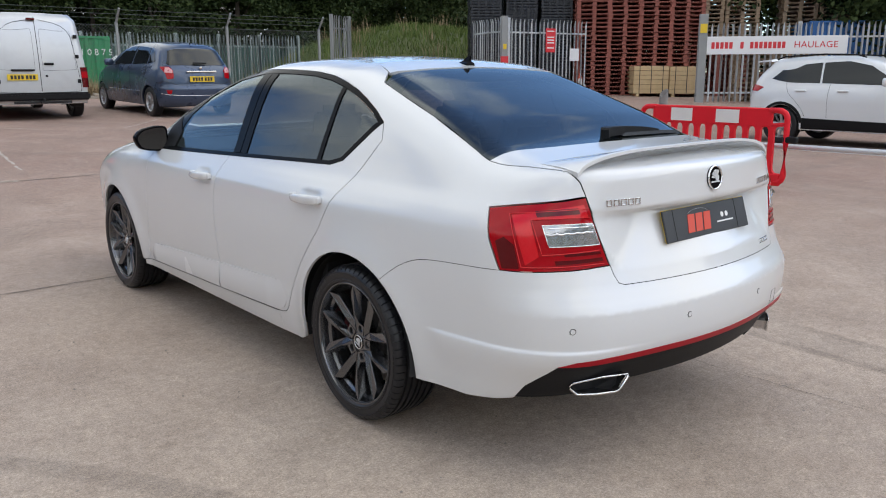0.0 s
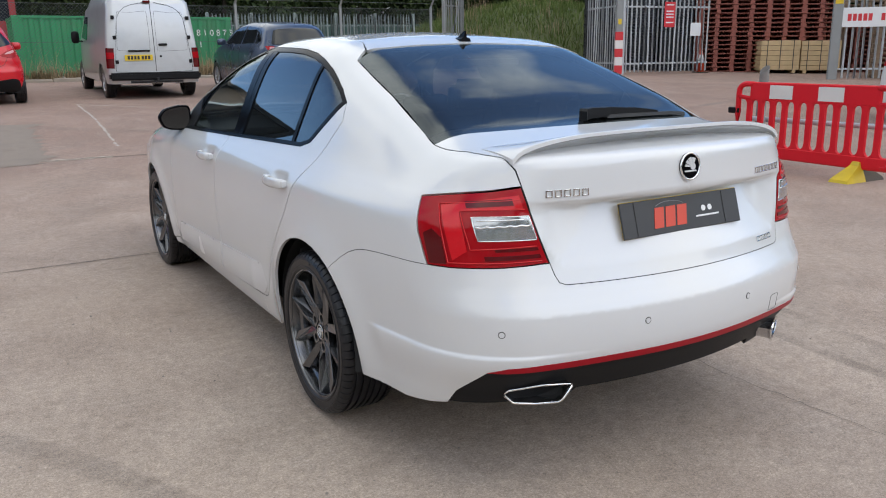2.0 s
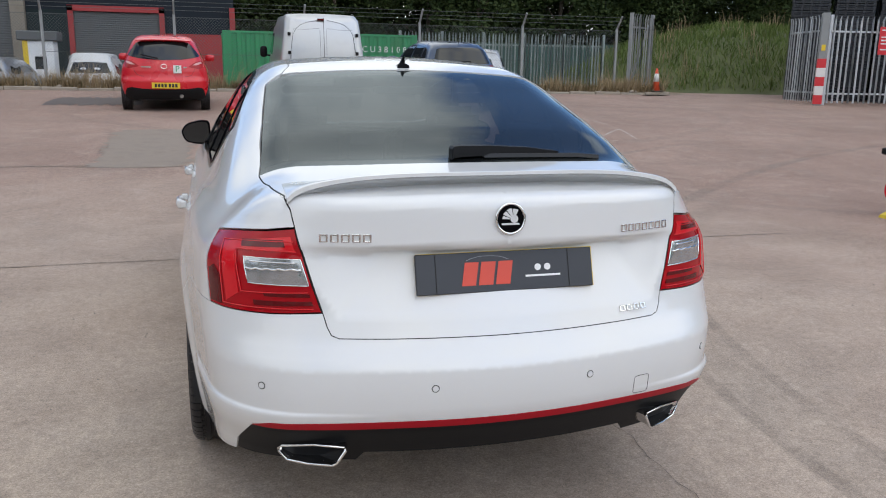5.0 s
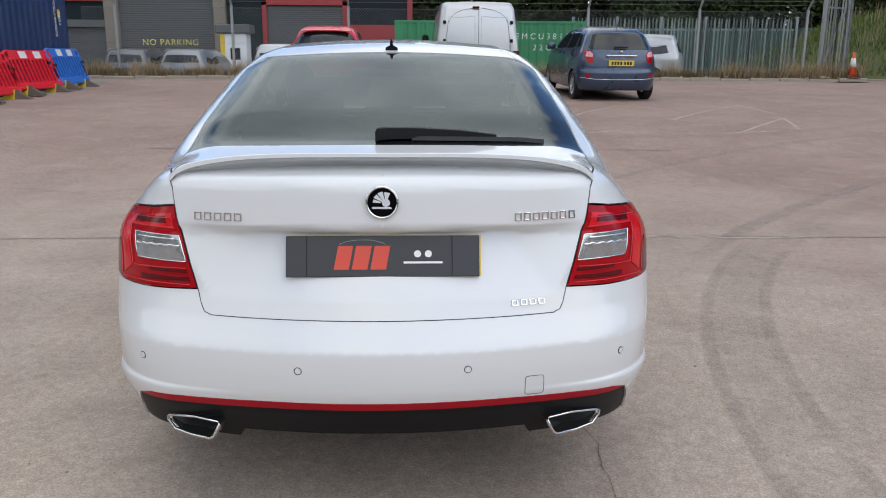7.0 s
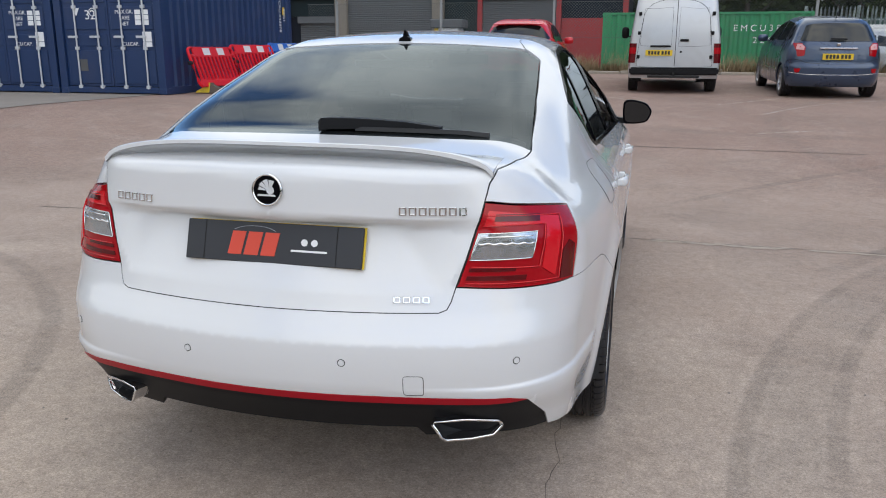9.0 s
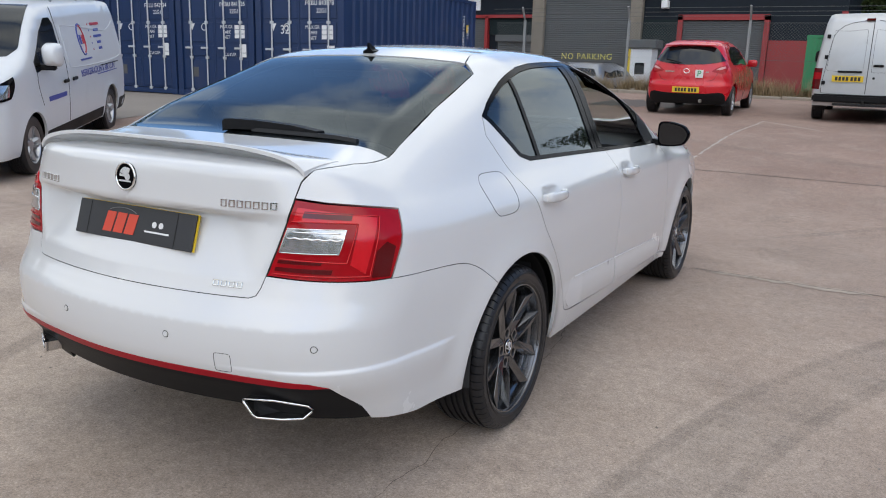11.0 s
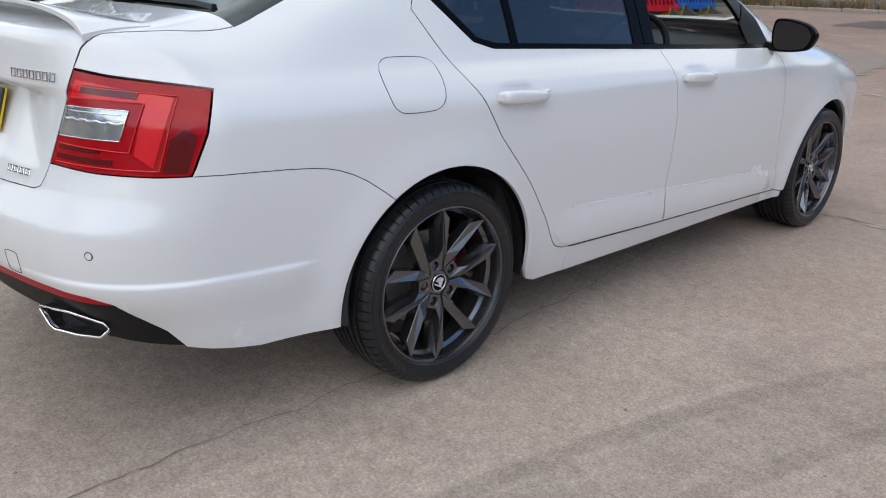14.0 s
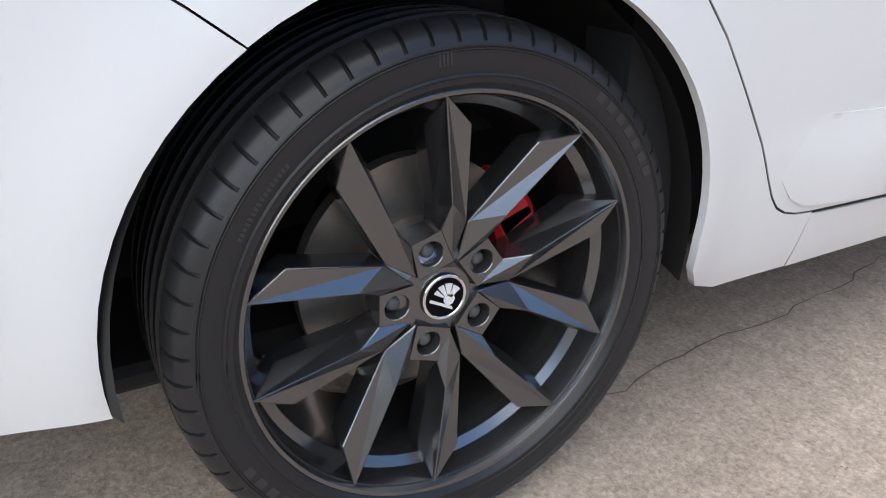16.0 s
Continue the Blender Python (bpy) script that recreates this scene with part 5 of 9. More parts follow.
def hub_fittings(wheel, face, mw):
    """Bolt plates with deep round recesses, bolts, hub, cap, and the brake behind."""
    f = face
    corners = [(0.084, 13.2), (0.084, -13.2), (0.045, -31.0), (0.045, 31.0)]
    for k in range(5):
        c = 34.5 + 72 * k
        mid = Vector((0.060 * math.cos(radians(c)), 0.060 * math.sin(radians(c))))
        poly = [Vector((r * math.cos(radians(c + a)), r * math.sin(radians(c + a)))) - mid for r, a in corners]
        angles = sorted([2 * math.pi * j / 32 for j in range(32)] + [math.atan2(p.y, p.x) % (2 * math.pi) for p in poly])
        rings = [[], [], [], []]
        for a in angles:
            d = Vector((math.cos(a), math.sin(a)))
            best = 1.0
            for p, q in zip(poly, poly[1:] + poly[:1]):
                e = q - p
                den = d.x * e.y - d.y * e.x
                if abs(den) > 1e-9:
                    t, u = (p.x * e.y - p.y * e.x) / den, (p.x * d.y - p.y * d.x) / den
                    if t > 0 and -1e-6 <= u <= 1 + 1e-6:
                        best = min(best, t)
            for ring, (r, h) in zip(rings, ((best, 0.050), (best, 0.0728), (0.0160, 0.0728), (0.0150, 0.0715))):
                ring.append(Vector((h * f, mid.x + d.x * r, mid.y + d.y * r)))
        bm = bmesh.new()
        loft(bm, rings, caps=False)
        bmesh.ops.recalc_face_normals(bm, faces=bm.faces)
        part("bolt_plate", bm, mw, wheel)
        bm = bmesh.new()
        loft(bm, [[Vector((h * f, mid.x + r * math.cos(a), mid.y + r * math.sin(a))) for a in [2 * math.pi * j / 24 for j in range(24)]] for r, h in ((0.0151, 0.0718), (0.0145, 0.050), (0.0005, 0.050))], caps=False)
        bmesh.ops.recalc_face_normals(bm, faces=bm.faces)
        part("bolt_recess", bm, M_DARK, wheel)
        bm = bmesh.new()
        loft(bm, [[Vector((h * f, mid.x + r * math.cos(a), mid.y + r * math.sin(a))) for a in [2 * math.pi * j / 16 for j in range(16)]] for r, h in ((0.0092, 0.049), (0.0090, 0.060), (0.0078, 0.0630), (0.0045, 0.0645), (0.0004, 0.0649))], caps=False)
        bmesh.ops.recalc_face_normals(bm, faces=bm.faces)
        part("wheel_bolt", bm, M_BOLT, wheel, smooth=True)
    bm = bmesh.new()
    lathe(bm, [(0.0005, 0.030 * f), (0.080, 0.030 * f), (0.080, 0.048 * f), (0.050, 0.064 * f), (0.036, 0.0690 * f), (0.0005, 0.0690 * f)], 40)
    bmesh.ops.recalc_face_normals(bm, faces=bm.faces)
    part("hub", bm, mw, wheel)
    cap = emblem(wheel, Matrix.Identity(4), 0.0275, M_BLACKGLOSS, "centre_cap")
    up = Matrix(((0, 0, f, 0), (f, 0, 0, 0), (0, 1, 0, 0), (0, 0, 0, 1)))
    for o in [cap] + list(cap.children):
        o.data.transform(Matrix.Translation((0.0690 * f, 0, 0)) @ Matrix.Rotation(radians(-28) * f, 4, "X") @ up)
    bm = bmesh.new()
    lathe(bm, [(0.05, 0.03 * f), (0.07, 0.03 * f), (0.075, 0.000), (0.150, 0.000), (0.150, -0.020 * f), (0.05, -0.020 * f)], 48)
    bmesh.ops.recalc_face_normals(bm, faces=bm.faces)
    part("brake_disc", bm, M_STEEL, wheel)
    bm = bmesh.new()
    for a in (8, 20, 32):
        box(bm, -0.045 * f, 0.034 * f, 0.105, 0.165, -0.030, 0.030, 0.008, m=Euler((radians(a), 0, 0)).to_matrix().to_4x4())
    part("brake_caliper", bm, M_CALIPER, wheel, "red brake caliper")


def car_wheel(parent, name, m, face=1, radius=0.317, rim=0.244, width=0.225, detailed=True, material=None, spokes=5):
    """A wheel round the x axis; face: the side (along x) on which its dish looks out."""
    mw = material or M_WHEEL
    w = width / 2
    prof = [(rim - 0.006, w * 0.84), (rim + 0.006, w * 0.955), (rim + 0.010, w * 0.985), (rim + 0.016, w * 0.985), (rim + 0.019, w * 0.970), (rim + 0.032, w * 0.990), (radius - 0.026, w * 0.985), (radius - 0.023, w * 0.968), (radius - 0.016, w * 0.945), (radius - 0.008, w * 0.87), (radius - 0.004, w * 0.78)]
    tread = []
    for g in (0.62, 0.36, 0.10):
        tread += [(radius - 0.002, w * (g + 0.055)), (radius - 0.009, w * (g + 0.045)), (radius - 0.009, w * (g - 0.045)), (radius - 0.001, w * (g - 0.055))]
    half = prof + tread
    full = half + [(r, -h) for r, h in half[::-1]]
    bm = bmesh.new()
    n = 320 if detailed else 40
    rings = lathe(bm, [(r, h * face) for r, h in full], n)
    if detailed:
        # shoulder blocks with narrow cuts between them
        for i, ring in enumerate(rings):
            h = full[i][1] / w
            cut = abs(h) > 0.60 and full[i][0] > radius - 0.020
            for j, v in enumerate(ring):
                pitch, k = divmod(j, 5)
                a = 2 * math.pi * 5 / n * (pitch + (0.0, 0.03, 0.13, 0.16, 0.58)[k] + 0.35 * (abs(h) - 0.6))
                r = full[i][0] - (0.006 if cut and k in (1, 2) else 0.0)
                v.co.y, v.co.z = r * math.cos(a), r * math.sin(a)
    bmesh.ops.recalc_face_normals(bm, faces=bm.faces)
    wheel = part(name, bm, M_RUBBER, parent, smooth=True)
    wheel.data.set_sharp_from_angle(angle=radians(28))
    wheel.matrix_local = m
    if detailed:
        # raised lettering on the side wall as plain bars
        for start, count, wide, tall, rad in ((52, 7, 3.4, 0.011, 0.036), (96, 4, 0.7, 0.013, 0.036), (232, 7, 3.4, 0.011, 0.036), (276, 4, 0.7, 0.013, 0.036), (150, 16, 0.9, 0.005, 0.028), (320, 14, 0.9, 0.005, 0.028)):
            for j in range(count):
                bm = bmesh.new()
                a = radians(start - wide * 1.25 * j)
                box(bm, w * 0.980, w * 0.994, -wide * 0.0019, wide * 0.0019, -tall / 2, tall / 2, 0.0, m=Matrix.Rotation(a, 4, "X") @ Matrix.Translation((0, rim + rad, 0)) @ Matrix.Rotation(radians(90), 4, "X"))
                if face < 0:
                    bm.transform(Matrix.Diagonal((-1, 1, 1, 1)))
                    bmesh.ops.reverse_faces(bm, faces=bm.faces)
                part("side_wall_mark", bm, M_TYREPRINT, wheel)
        # fine moulded rings round the side wall
        for rr in (rim + 0.017, radius - 0.030, radius - 0.027):
            bm = bmesh.new()
            sweep(bm, [Vector((w * 0.988 * face, rr * math.cos(a * math.pi / 60), rr * math.sin(a * math.pi / 60))) for a in range(120)], 0.0011, 5, True)
            part("side_wall_ring", bm, M_RUBBER, wheel, smooth=True)
    # rim barrel with its lip
    bm = bmesh.new()
    if detailed:
        barrel = ((rim + 0.003, 0.094), (rim + 0.005, 0.1035), (rim + 0.002, 0.1055), (rim - 0.002, 0.1040), (rim - 0.004, 0.0985), (0.2365, 0.080), (0.2335, 0.066), (0.222, 0.058), (0.214, 0.030), (0.208, -0.068), (rim - 0.006, -0.096))
    else:
        barrel = ((rim - 0.008, w * 0.80), (rim + 0.003, w * 0.86), (rim + 0.004, w * 0.92), (rim - 0.002, w * 0.93), (rim - 0.007, w * 0.88), (rim - 0.011, w * 0.80), (rim - 0.022, w * 0.55), (rim - 0.030, -w * 0.6), (rim - 0.006, -w * 0.85))
    lathe(bm, [(r, h * face) for r, h in barrel], 128 if detailed else 32)
    bmesh.ops.recalc_face_normals(bm, faces=bm.faces)
    r_ob = part("rim", bm, mw, wheel, smooth=True)
    r_ob.data.set_sharp_from_angle(angle=radians(30))
    if detailed:
        faceted_spokes(wheel, rim, face, mw)
        hub_fittings(wheel, face, mw)
        return wheel
    # spokes in pairs round each bolt
    step = 360 / spokes
    for k in range(spokes):
        c = 34.5 + step * k
        for sg in (-1, 1):
            secs = []
            for r_in, a_in, r_out, a_out, hh, fold in ((0.046, 16, 0.046, step / 2 - 0.5, 0.069, 0.002), (rim * 0.435, 11.5, rim * 0.375, step / 2 + 0.8, 0.081, 0.006), (rim * 0.62, 10.3, rim * 0.55, 28.0, 0.087, 0.007), (rim - 0.0005, 9.0, rim * 0.835, 21.0, 0.098, 0.005)):
                pi, po = [Vector((0, r * math.cos(radians(c + sg * q)), r * math.sin(radians(c + sg * q)))) for r, q in ((r_in, a_in), (r_out, a_out))]
                hh = hh * w / 0.1125
                ring = [(0.03, hh - 0.042), (0.0, hh - 0.007 - fold * 0.3), (0.08, hh), (0.93, hh - 0.003 - fold * 3.5), (1.0, hh - 0.009 - fold * 3.5), (0.97, hh - 0.052)]
                secs.append([pi.lerp(po, t) + Vector((h * face, 0, 0)) for t, h in ring])
            bm = bmesh.new()
            loft(bm, secs)
            bmesh.ops.recalc_face_normals(bm, faces=bm.faces)
            spoke = part("spoke", bm, mw, wheel, smooth=True)
            spoke.data.set_sharp_from_angle(angle=radians(24))
    f = w / 0.1125 * face
    # a lobe of the hub holds each bolt between the two spokes of a pair
    for k in range(spokes):
        c = 34.5 + 360 / spokes * k
        for top, low, sc in ((0.0705, 0.040, 1.0),):
            rim_pts = [(0.020, -30), (0.062, -33), (0.080, -22), (0.086, -9), (0.086, 9), (0.080, 22), (0.062, 33), (0.020, 30)]
            rings = [[Vector((h * f, r * q * math.cos(radians(c + a)), r * q * math.sin(radians(c + a)))) for r, a in rim_pts] for h, q in ((low, 1.0), (0.064, 1.0), (top, 0.93))]
            bm = bmesh.new()
            loft(bm, rings)
            bmesh.ops.recalc_face_normals(bm, faces=bm.faces)
            part("hub_lobe", bm, mw, wheel)
    bm = bmesh.new()
    lathe(bm, [(0.0005, 0.030 * f), (0.084, 0.030 * f), (0.080, 0.050 * f), (0.070, 0.063 * f), (0.040, 0.072 * f), (0.034, 0.070 * f), (0.0005, 0.070 * f)], 40)
    bmesh.ops.recalc_face_normals(bm, faces=bm.faces)
    part("hub", bm, mw, wheel)
    return wheel


for side in (1, -1):
    for y in (0.0, WB):
        car_wheel(car, "wheel", pose(side * 0.776, y + (0.012 if y < 1 else 0.0), 0.3155), face=side)
        # arch liner
        bm = bmesh.new()
        pr = []
        for i in range(33):
            a = radians(-10 + 197 * i / 32)
            pr.append([Vector((side * x, y + (0.012 if y < 1 else 0.0) + r * math.cos(a), HUB + r * math.sin(a))) for x, r in ((0.868 - 0.02 * (y > 1), ARCH + 0.002), (0.80, ARCH + 0.030), (0.56, ARCH + 0.030), (0.56, 0.05))])
        loft(bm, pr, closed=False, caps=False)
        part("arch_liner", bm, M_DARK, car, smooth=True)
bm = bmesh.new()
box(bm, -0.70, 0.70, -0.45, 3.30, 0.200, 0.235, 0.01)
box(bm, -0.60, 0.60, -0.86, -0.40, 0.31, 0.36, 0.01)
part("underbody", bm, M_DARK, car)
bm = bmesh.new()
box(bm, -0.60, 0.60, -0.90, -0.40, 0.30, 0.42, 0.03)
part("rear_crash_beam", bm, M_DARK, car)


# ---- saloon: cabin ----
def cabin_seat(x, y, back=14, headrest=True):
    bm = bmesh.new()
    box(bm, -0.25, 0.25, -0.24, 0.26, 0.38, 0.54, 0.05, segments=2)
    s = part("seat_cushion", bm, M_SEAT, car)
    s.matrix_local = pose(x, y, 0)
    bm = bmesh.new()
    loft(bm, [[Vector((w * cx, d * cy, z)) for cx, cy in ((-1, -0.5), (-0.8, -1), (0.8, -1), (1, -0.5), (0.9, 1), (-0.9, 1))] for w, d, z in ((0.23, 0.07, 0.0), (0.25, 0.08, 0.25), (0.23, 0.07, 0.46), (0.19, 0.055, 0.56), (0.15, 0.03, 0.58))])
    bmesh.ops.recalc_face_normals(bm, faces=bm.faces)
    b = part("seat_backrest", bm, M_SEAT, car)
    b.matrix_local = pose(x, y - 0.24, 0.50, back)
    if headrest:
        bm = bmesh.new()
        box(bm, -0.135, 0.135, -0.05, 0.05, 0.60, 0.78, 0.045, segments=3)
        tube(bm, (-0.06, 0, 0.54), (-0.06, 0, 0.64), 0.007, 6)
        tube(bm, (0.06, 0, 0.54), (0.06, 0, 0.64), 0.007, 6)
        h = part("headrest", bm, M_SEAT, car, smooth=False)
        h.matrix_local = pose(x, y - 0.24, 0.46, back)


for sx in (-0.38, 0.38):
    cabin_seat(sx, 1.25)
for sx in (-0.42, 0.0, 0.42):
    cabin_seat(sx, 0.42, 20)
bm = bmesh.new()
box(bm, -0.66, 0.66, -0.42, 0.16, 0.90, 0.93, 0.01)
part("parcel_shelf", bm, M_SEAT, car)
bm = bmesh.new()
loft(bm, [[Vector((x, y, z)) for y, z in ((1.72, 0.60), (1.70, 0.86), (1.78, 0.945), (2.20, 0.985), (2.25, 0.60))] for x in (-0.74, -0.4, 0.0, 0.4, 0.74)])
bmesh.ops.recalc_face_normals(bm, faces=bm.faces)
part("dashboard", bm, M_BLACK, car)
bm = bmesh.new()
sweep(bm, [Vector((0.38 + 0.185 * math.cos(a * math.pi / 20), 1.60 + 0.065 * math.sin(a * math.pi / 20), 0.90 + 0.172 * math.sin(a * math.pi / 20))) for a in range(40)], 0.015, 8, True)
for a in (0, 180, 270):
    tube(bm, (0.38, 1.62, 0.90), (0.38 + 0.18 * math.cos(radians(a)), 1.60 + 0.065 * math.sin(radians(a)), 0.90 + 0.17 * math.sin(radians(a))), 0.014, 6)
tube(bm, (0.38, 1.60, 0.90), (0.38, 1.80, 0.84), 0.05, 12)
part("steering_wheel", bm, M_BLACK, car, smooth=True)
for side in (1, -1):
    bm = bmesh.new()
    loft(bm, [[Vector((side * x, y, z)) for x, z in ((0.765, 0.955), (0.725, 0.94), (0.72, 0.80), (0.70, 0.30), (0.80, 0.30), (0.80, 0.80))] for y in (0.30, 1.2, 2.05)])
    bmesh.ops.recalc_face_normals(bm, faces=bm.faces)
    part("door_lining", bm, M_SEAT, car)
bm = bmesh.new()
box(bm, -0.11, 0.11, 1.50, 1.52, 1.285, 1.345, 0.008)
tube(bm, (0, 1.51, 1.34), (0, 1.53, 1.385), 0.01, 6)
part("inside_mirror", bm, M_BLACK, car)


# ---- other vehicles, cut from forms of their own ----
M_GLASSDARK = shader("dark_car_glass", (0.010, 0.012, 0.013), 0.05, coat=0.0, vary=0.25, scale=2.0)
M_SILVER = shader("silver_van_paint", (0.50, 0.51, 0.52), 0.3, metal=0.35, coat=0.7, vary=0.06, dirt=0.12)
M_BLUECAR = shader("blue_grey_car_paint", (0.040, 0.062, 0.110), 0.28, metal=0.35, coat=0.6, vary=0.06)
M_REDCAR = shader("red_car_paint", (0.56, 0.010, 0.020), 0.28, coat=0.35, vary=0.05)
M_GREYCAR = shader("grey_car_paint", (0.13, 0.135, 0.15), 0.3, metal=0.3, coat=0.6, vary=0.06)
M_WHITEVAN = shader("white_van_paint", (0.66, 0.67, 0.68), 0.3, coat=0.4, vary=0.03, dirt=0.06)
M_ALLOY = shader("silver_alloy", (0.42, 0.42, 0.43), 0.3, metal=0.8, vary=0.1)
M_PLATEWHITE = shader("white_plate", (0.75, 0.75, 0.73), 0.4, vary=0.05)
M_BAR = shader("black_print", (0.02, 0.02, 0.02), 0.5, vary=0.1)
M_BLUEPRINT = shader("blue_print", (0.05, 0.07, 0.32), 0.45, vary=0.06)
M_REDPRINT = shader("red_print", (0.45, 0.03, 0.05), 0.45, vary=0.06)


def car_form(width, top, rear, front, bow=0.22, taper=(0.4, 0.10), nose=(2.2, 0.14), crown=0.06, corner=0.16, edge=0.12, wheelbase=2.6, hub=0.30, arch=0.34, flare=0.012):
    """A car's skin from its half width by height, its top line by length and its ends by height."""
    w, t, r, f = pchip(*width), pchip(*top), pchip(*rear), pchip(*front)

    def form(x, y, z):
        ax = np.abs(x)
        s = w(z) - taper[1] * np.clip((taper[0] - y) / 1.2, 0, 2) ** 2 - nose[1] * np.clip((y - nose[0]) / 1.2, 0, 2) ** 2
        for h in (0.0, wheelbase):
            s = s + flare * np.exp(-((np.hypot(y - h, z - hub) - arch) / 0.07) ** 2)
        a = smax(ax - s, r(z) + bow * ax**2 - y, corner)
        a = smax(a, y - f(z) + 0.28 * ax**2, corner)
        return smax(a, z - t(y) + crown * ax**2, edge)
    return form


def shell(parent, paint, wheelbase, zb, step=0.06, tyre=0.30, rim=0.20, tw=0.19, track=0.73, alloy=None, spokes=5):
    """The painted body with its wheel arches, roof, floor and wheels."""
    s0, s1 = YR - RC * math.pi / 2 - XC, YF + RC * math.pi / 2 + XC
    vt = ZC + RD * math.pi / 2 * 0.998
    low = [(s0, zb)]
    for hub in (0.0, wheelbase):
        a0 = math.degrees(math.asin(min(1, (HUB - zb) / ARCH)))
        low += [tuple(q) for q in to_sheet(project([S(hub - ARCH * math.cos(radians(a)), HUB + ARCH * math.sin(radians(a))) for a in np.linspace(-a0, 180 + a0, 19)]))]
    low += [(s1, zb), (s1, vt), (s0, vt)]
    panel("body", None, paint, parent, whole=True, step=step, gap=0.0, flange=0.03, sheet=low)
    panel("roof", [T(0.0, YR), T(XC, YR), T(XC, YF), T(0.0, YF)], paint, parent, whole=True, top=True, gap=0.0, step=0.12, flange=0.0)
    bm = bmesh.new()
    box(bm, -track + tw * 0.6, track - tw * 0.6, -0.35, wheelbase + 0.4, zb - 0.02, zb + 0.05, 0.01)
    part("underbody", bm, M_DARK, parent)
    for sd in (1, -1):
        for y in (0.0, wheelbase):
            car_wheel(parent, "wheel", pose(sd * (track + 0.0), y, tyre), face=sd, radius=tyre, rim=rim, width=tw, detailed=False, material=alloy or M_ALLOY, spokes=spokes)
            bm = bmesh.new()
            loft(bm, [[Vector((sd * x, y + r * math.cos(a), HUB + r * math.sin(a))) for x, r in ((track + tw * 0.05, ARCH + 0.004), (track - tw * 0.8, ARCH + 0.01), (track - tw * 0.8, 0.05))] for a in [radians(-16 + 212 * i / 16) for i in range(17)]], closed=False, caps=False)
            part("arch_liner", bm, M_DARK, parent)


def number_bars(parent, x, y, z, m_back, turn=0.0, w=0.52, h=0.11, back=True):
    """A number plate whose characters are plain bars, facing along -y at rest."""
    m = pose(x, y, z, 0, 0, turn)
    bm = box_bm(-w / 2, w / 2, -0.006, 0.006, -h / 2, h / 2, bevel=0.002)
    bm.transform(m)
    pl = part("number_plate", bm, m_back, parent, "plate with dark bars")
    for i in range(7):
        cx = -w * 0.40 + w * 0.8 * (i + 0.5) / 7 + (0.012 if i > 3 else -0.008)
        bm = box_bm(cx - 0.021, cx + 0.021, -0.009, -0.006, -0.034, 0.034)
        bm.transform(m)
        part("plate_bar", bm, M_BAR, pl)


def lamp(name, outline, material, parent, side, step=0.03, lift=0.006, label=""):
    return panel(name, outline, material, parent, label, side=side, step=step, lift=lift, gap=0.0, flange=0.012)


def car_mirror(parent, side, x, y, z, material, w=0.10, h=0.075):
    bm = bmesh.new()
    rings = []
    for yy, sc in ((0.0, 0.92), (0.02, 1.0), (0.08, 0.9), (0.12, 0.5)):
        rings.append([Vector((side * (x + w * math.copysign(abs(math.cos(a)) ** 0.6, math.cos(a)) * sc), y + yy, z + h * math.copysign(abs(math.sin(a)) ** 0.6, math.sin(a)) * sc)) for a in [2 * math.pi * k / 14 for k in range(14)]])
    loft(bm, rings)
    tube(bm, (side * (x - w * 0.8), y + 0.05, z - h * 0.6), (side * (x - w * 2.0), y + 0.09, z - h * 0.7), 0.018, 6)
    bmesh.ops.recalc_face_normals(bm, faces=bm.faces)
    return part("door_mirror", bm, material, parent, smooth=True)


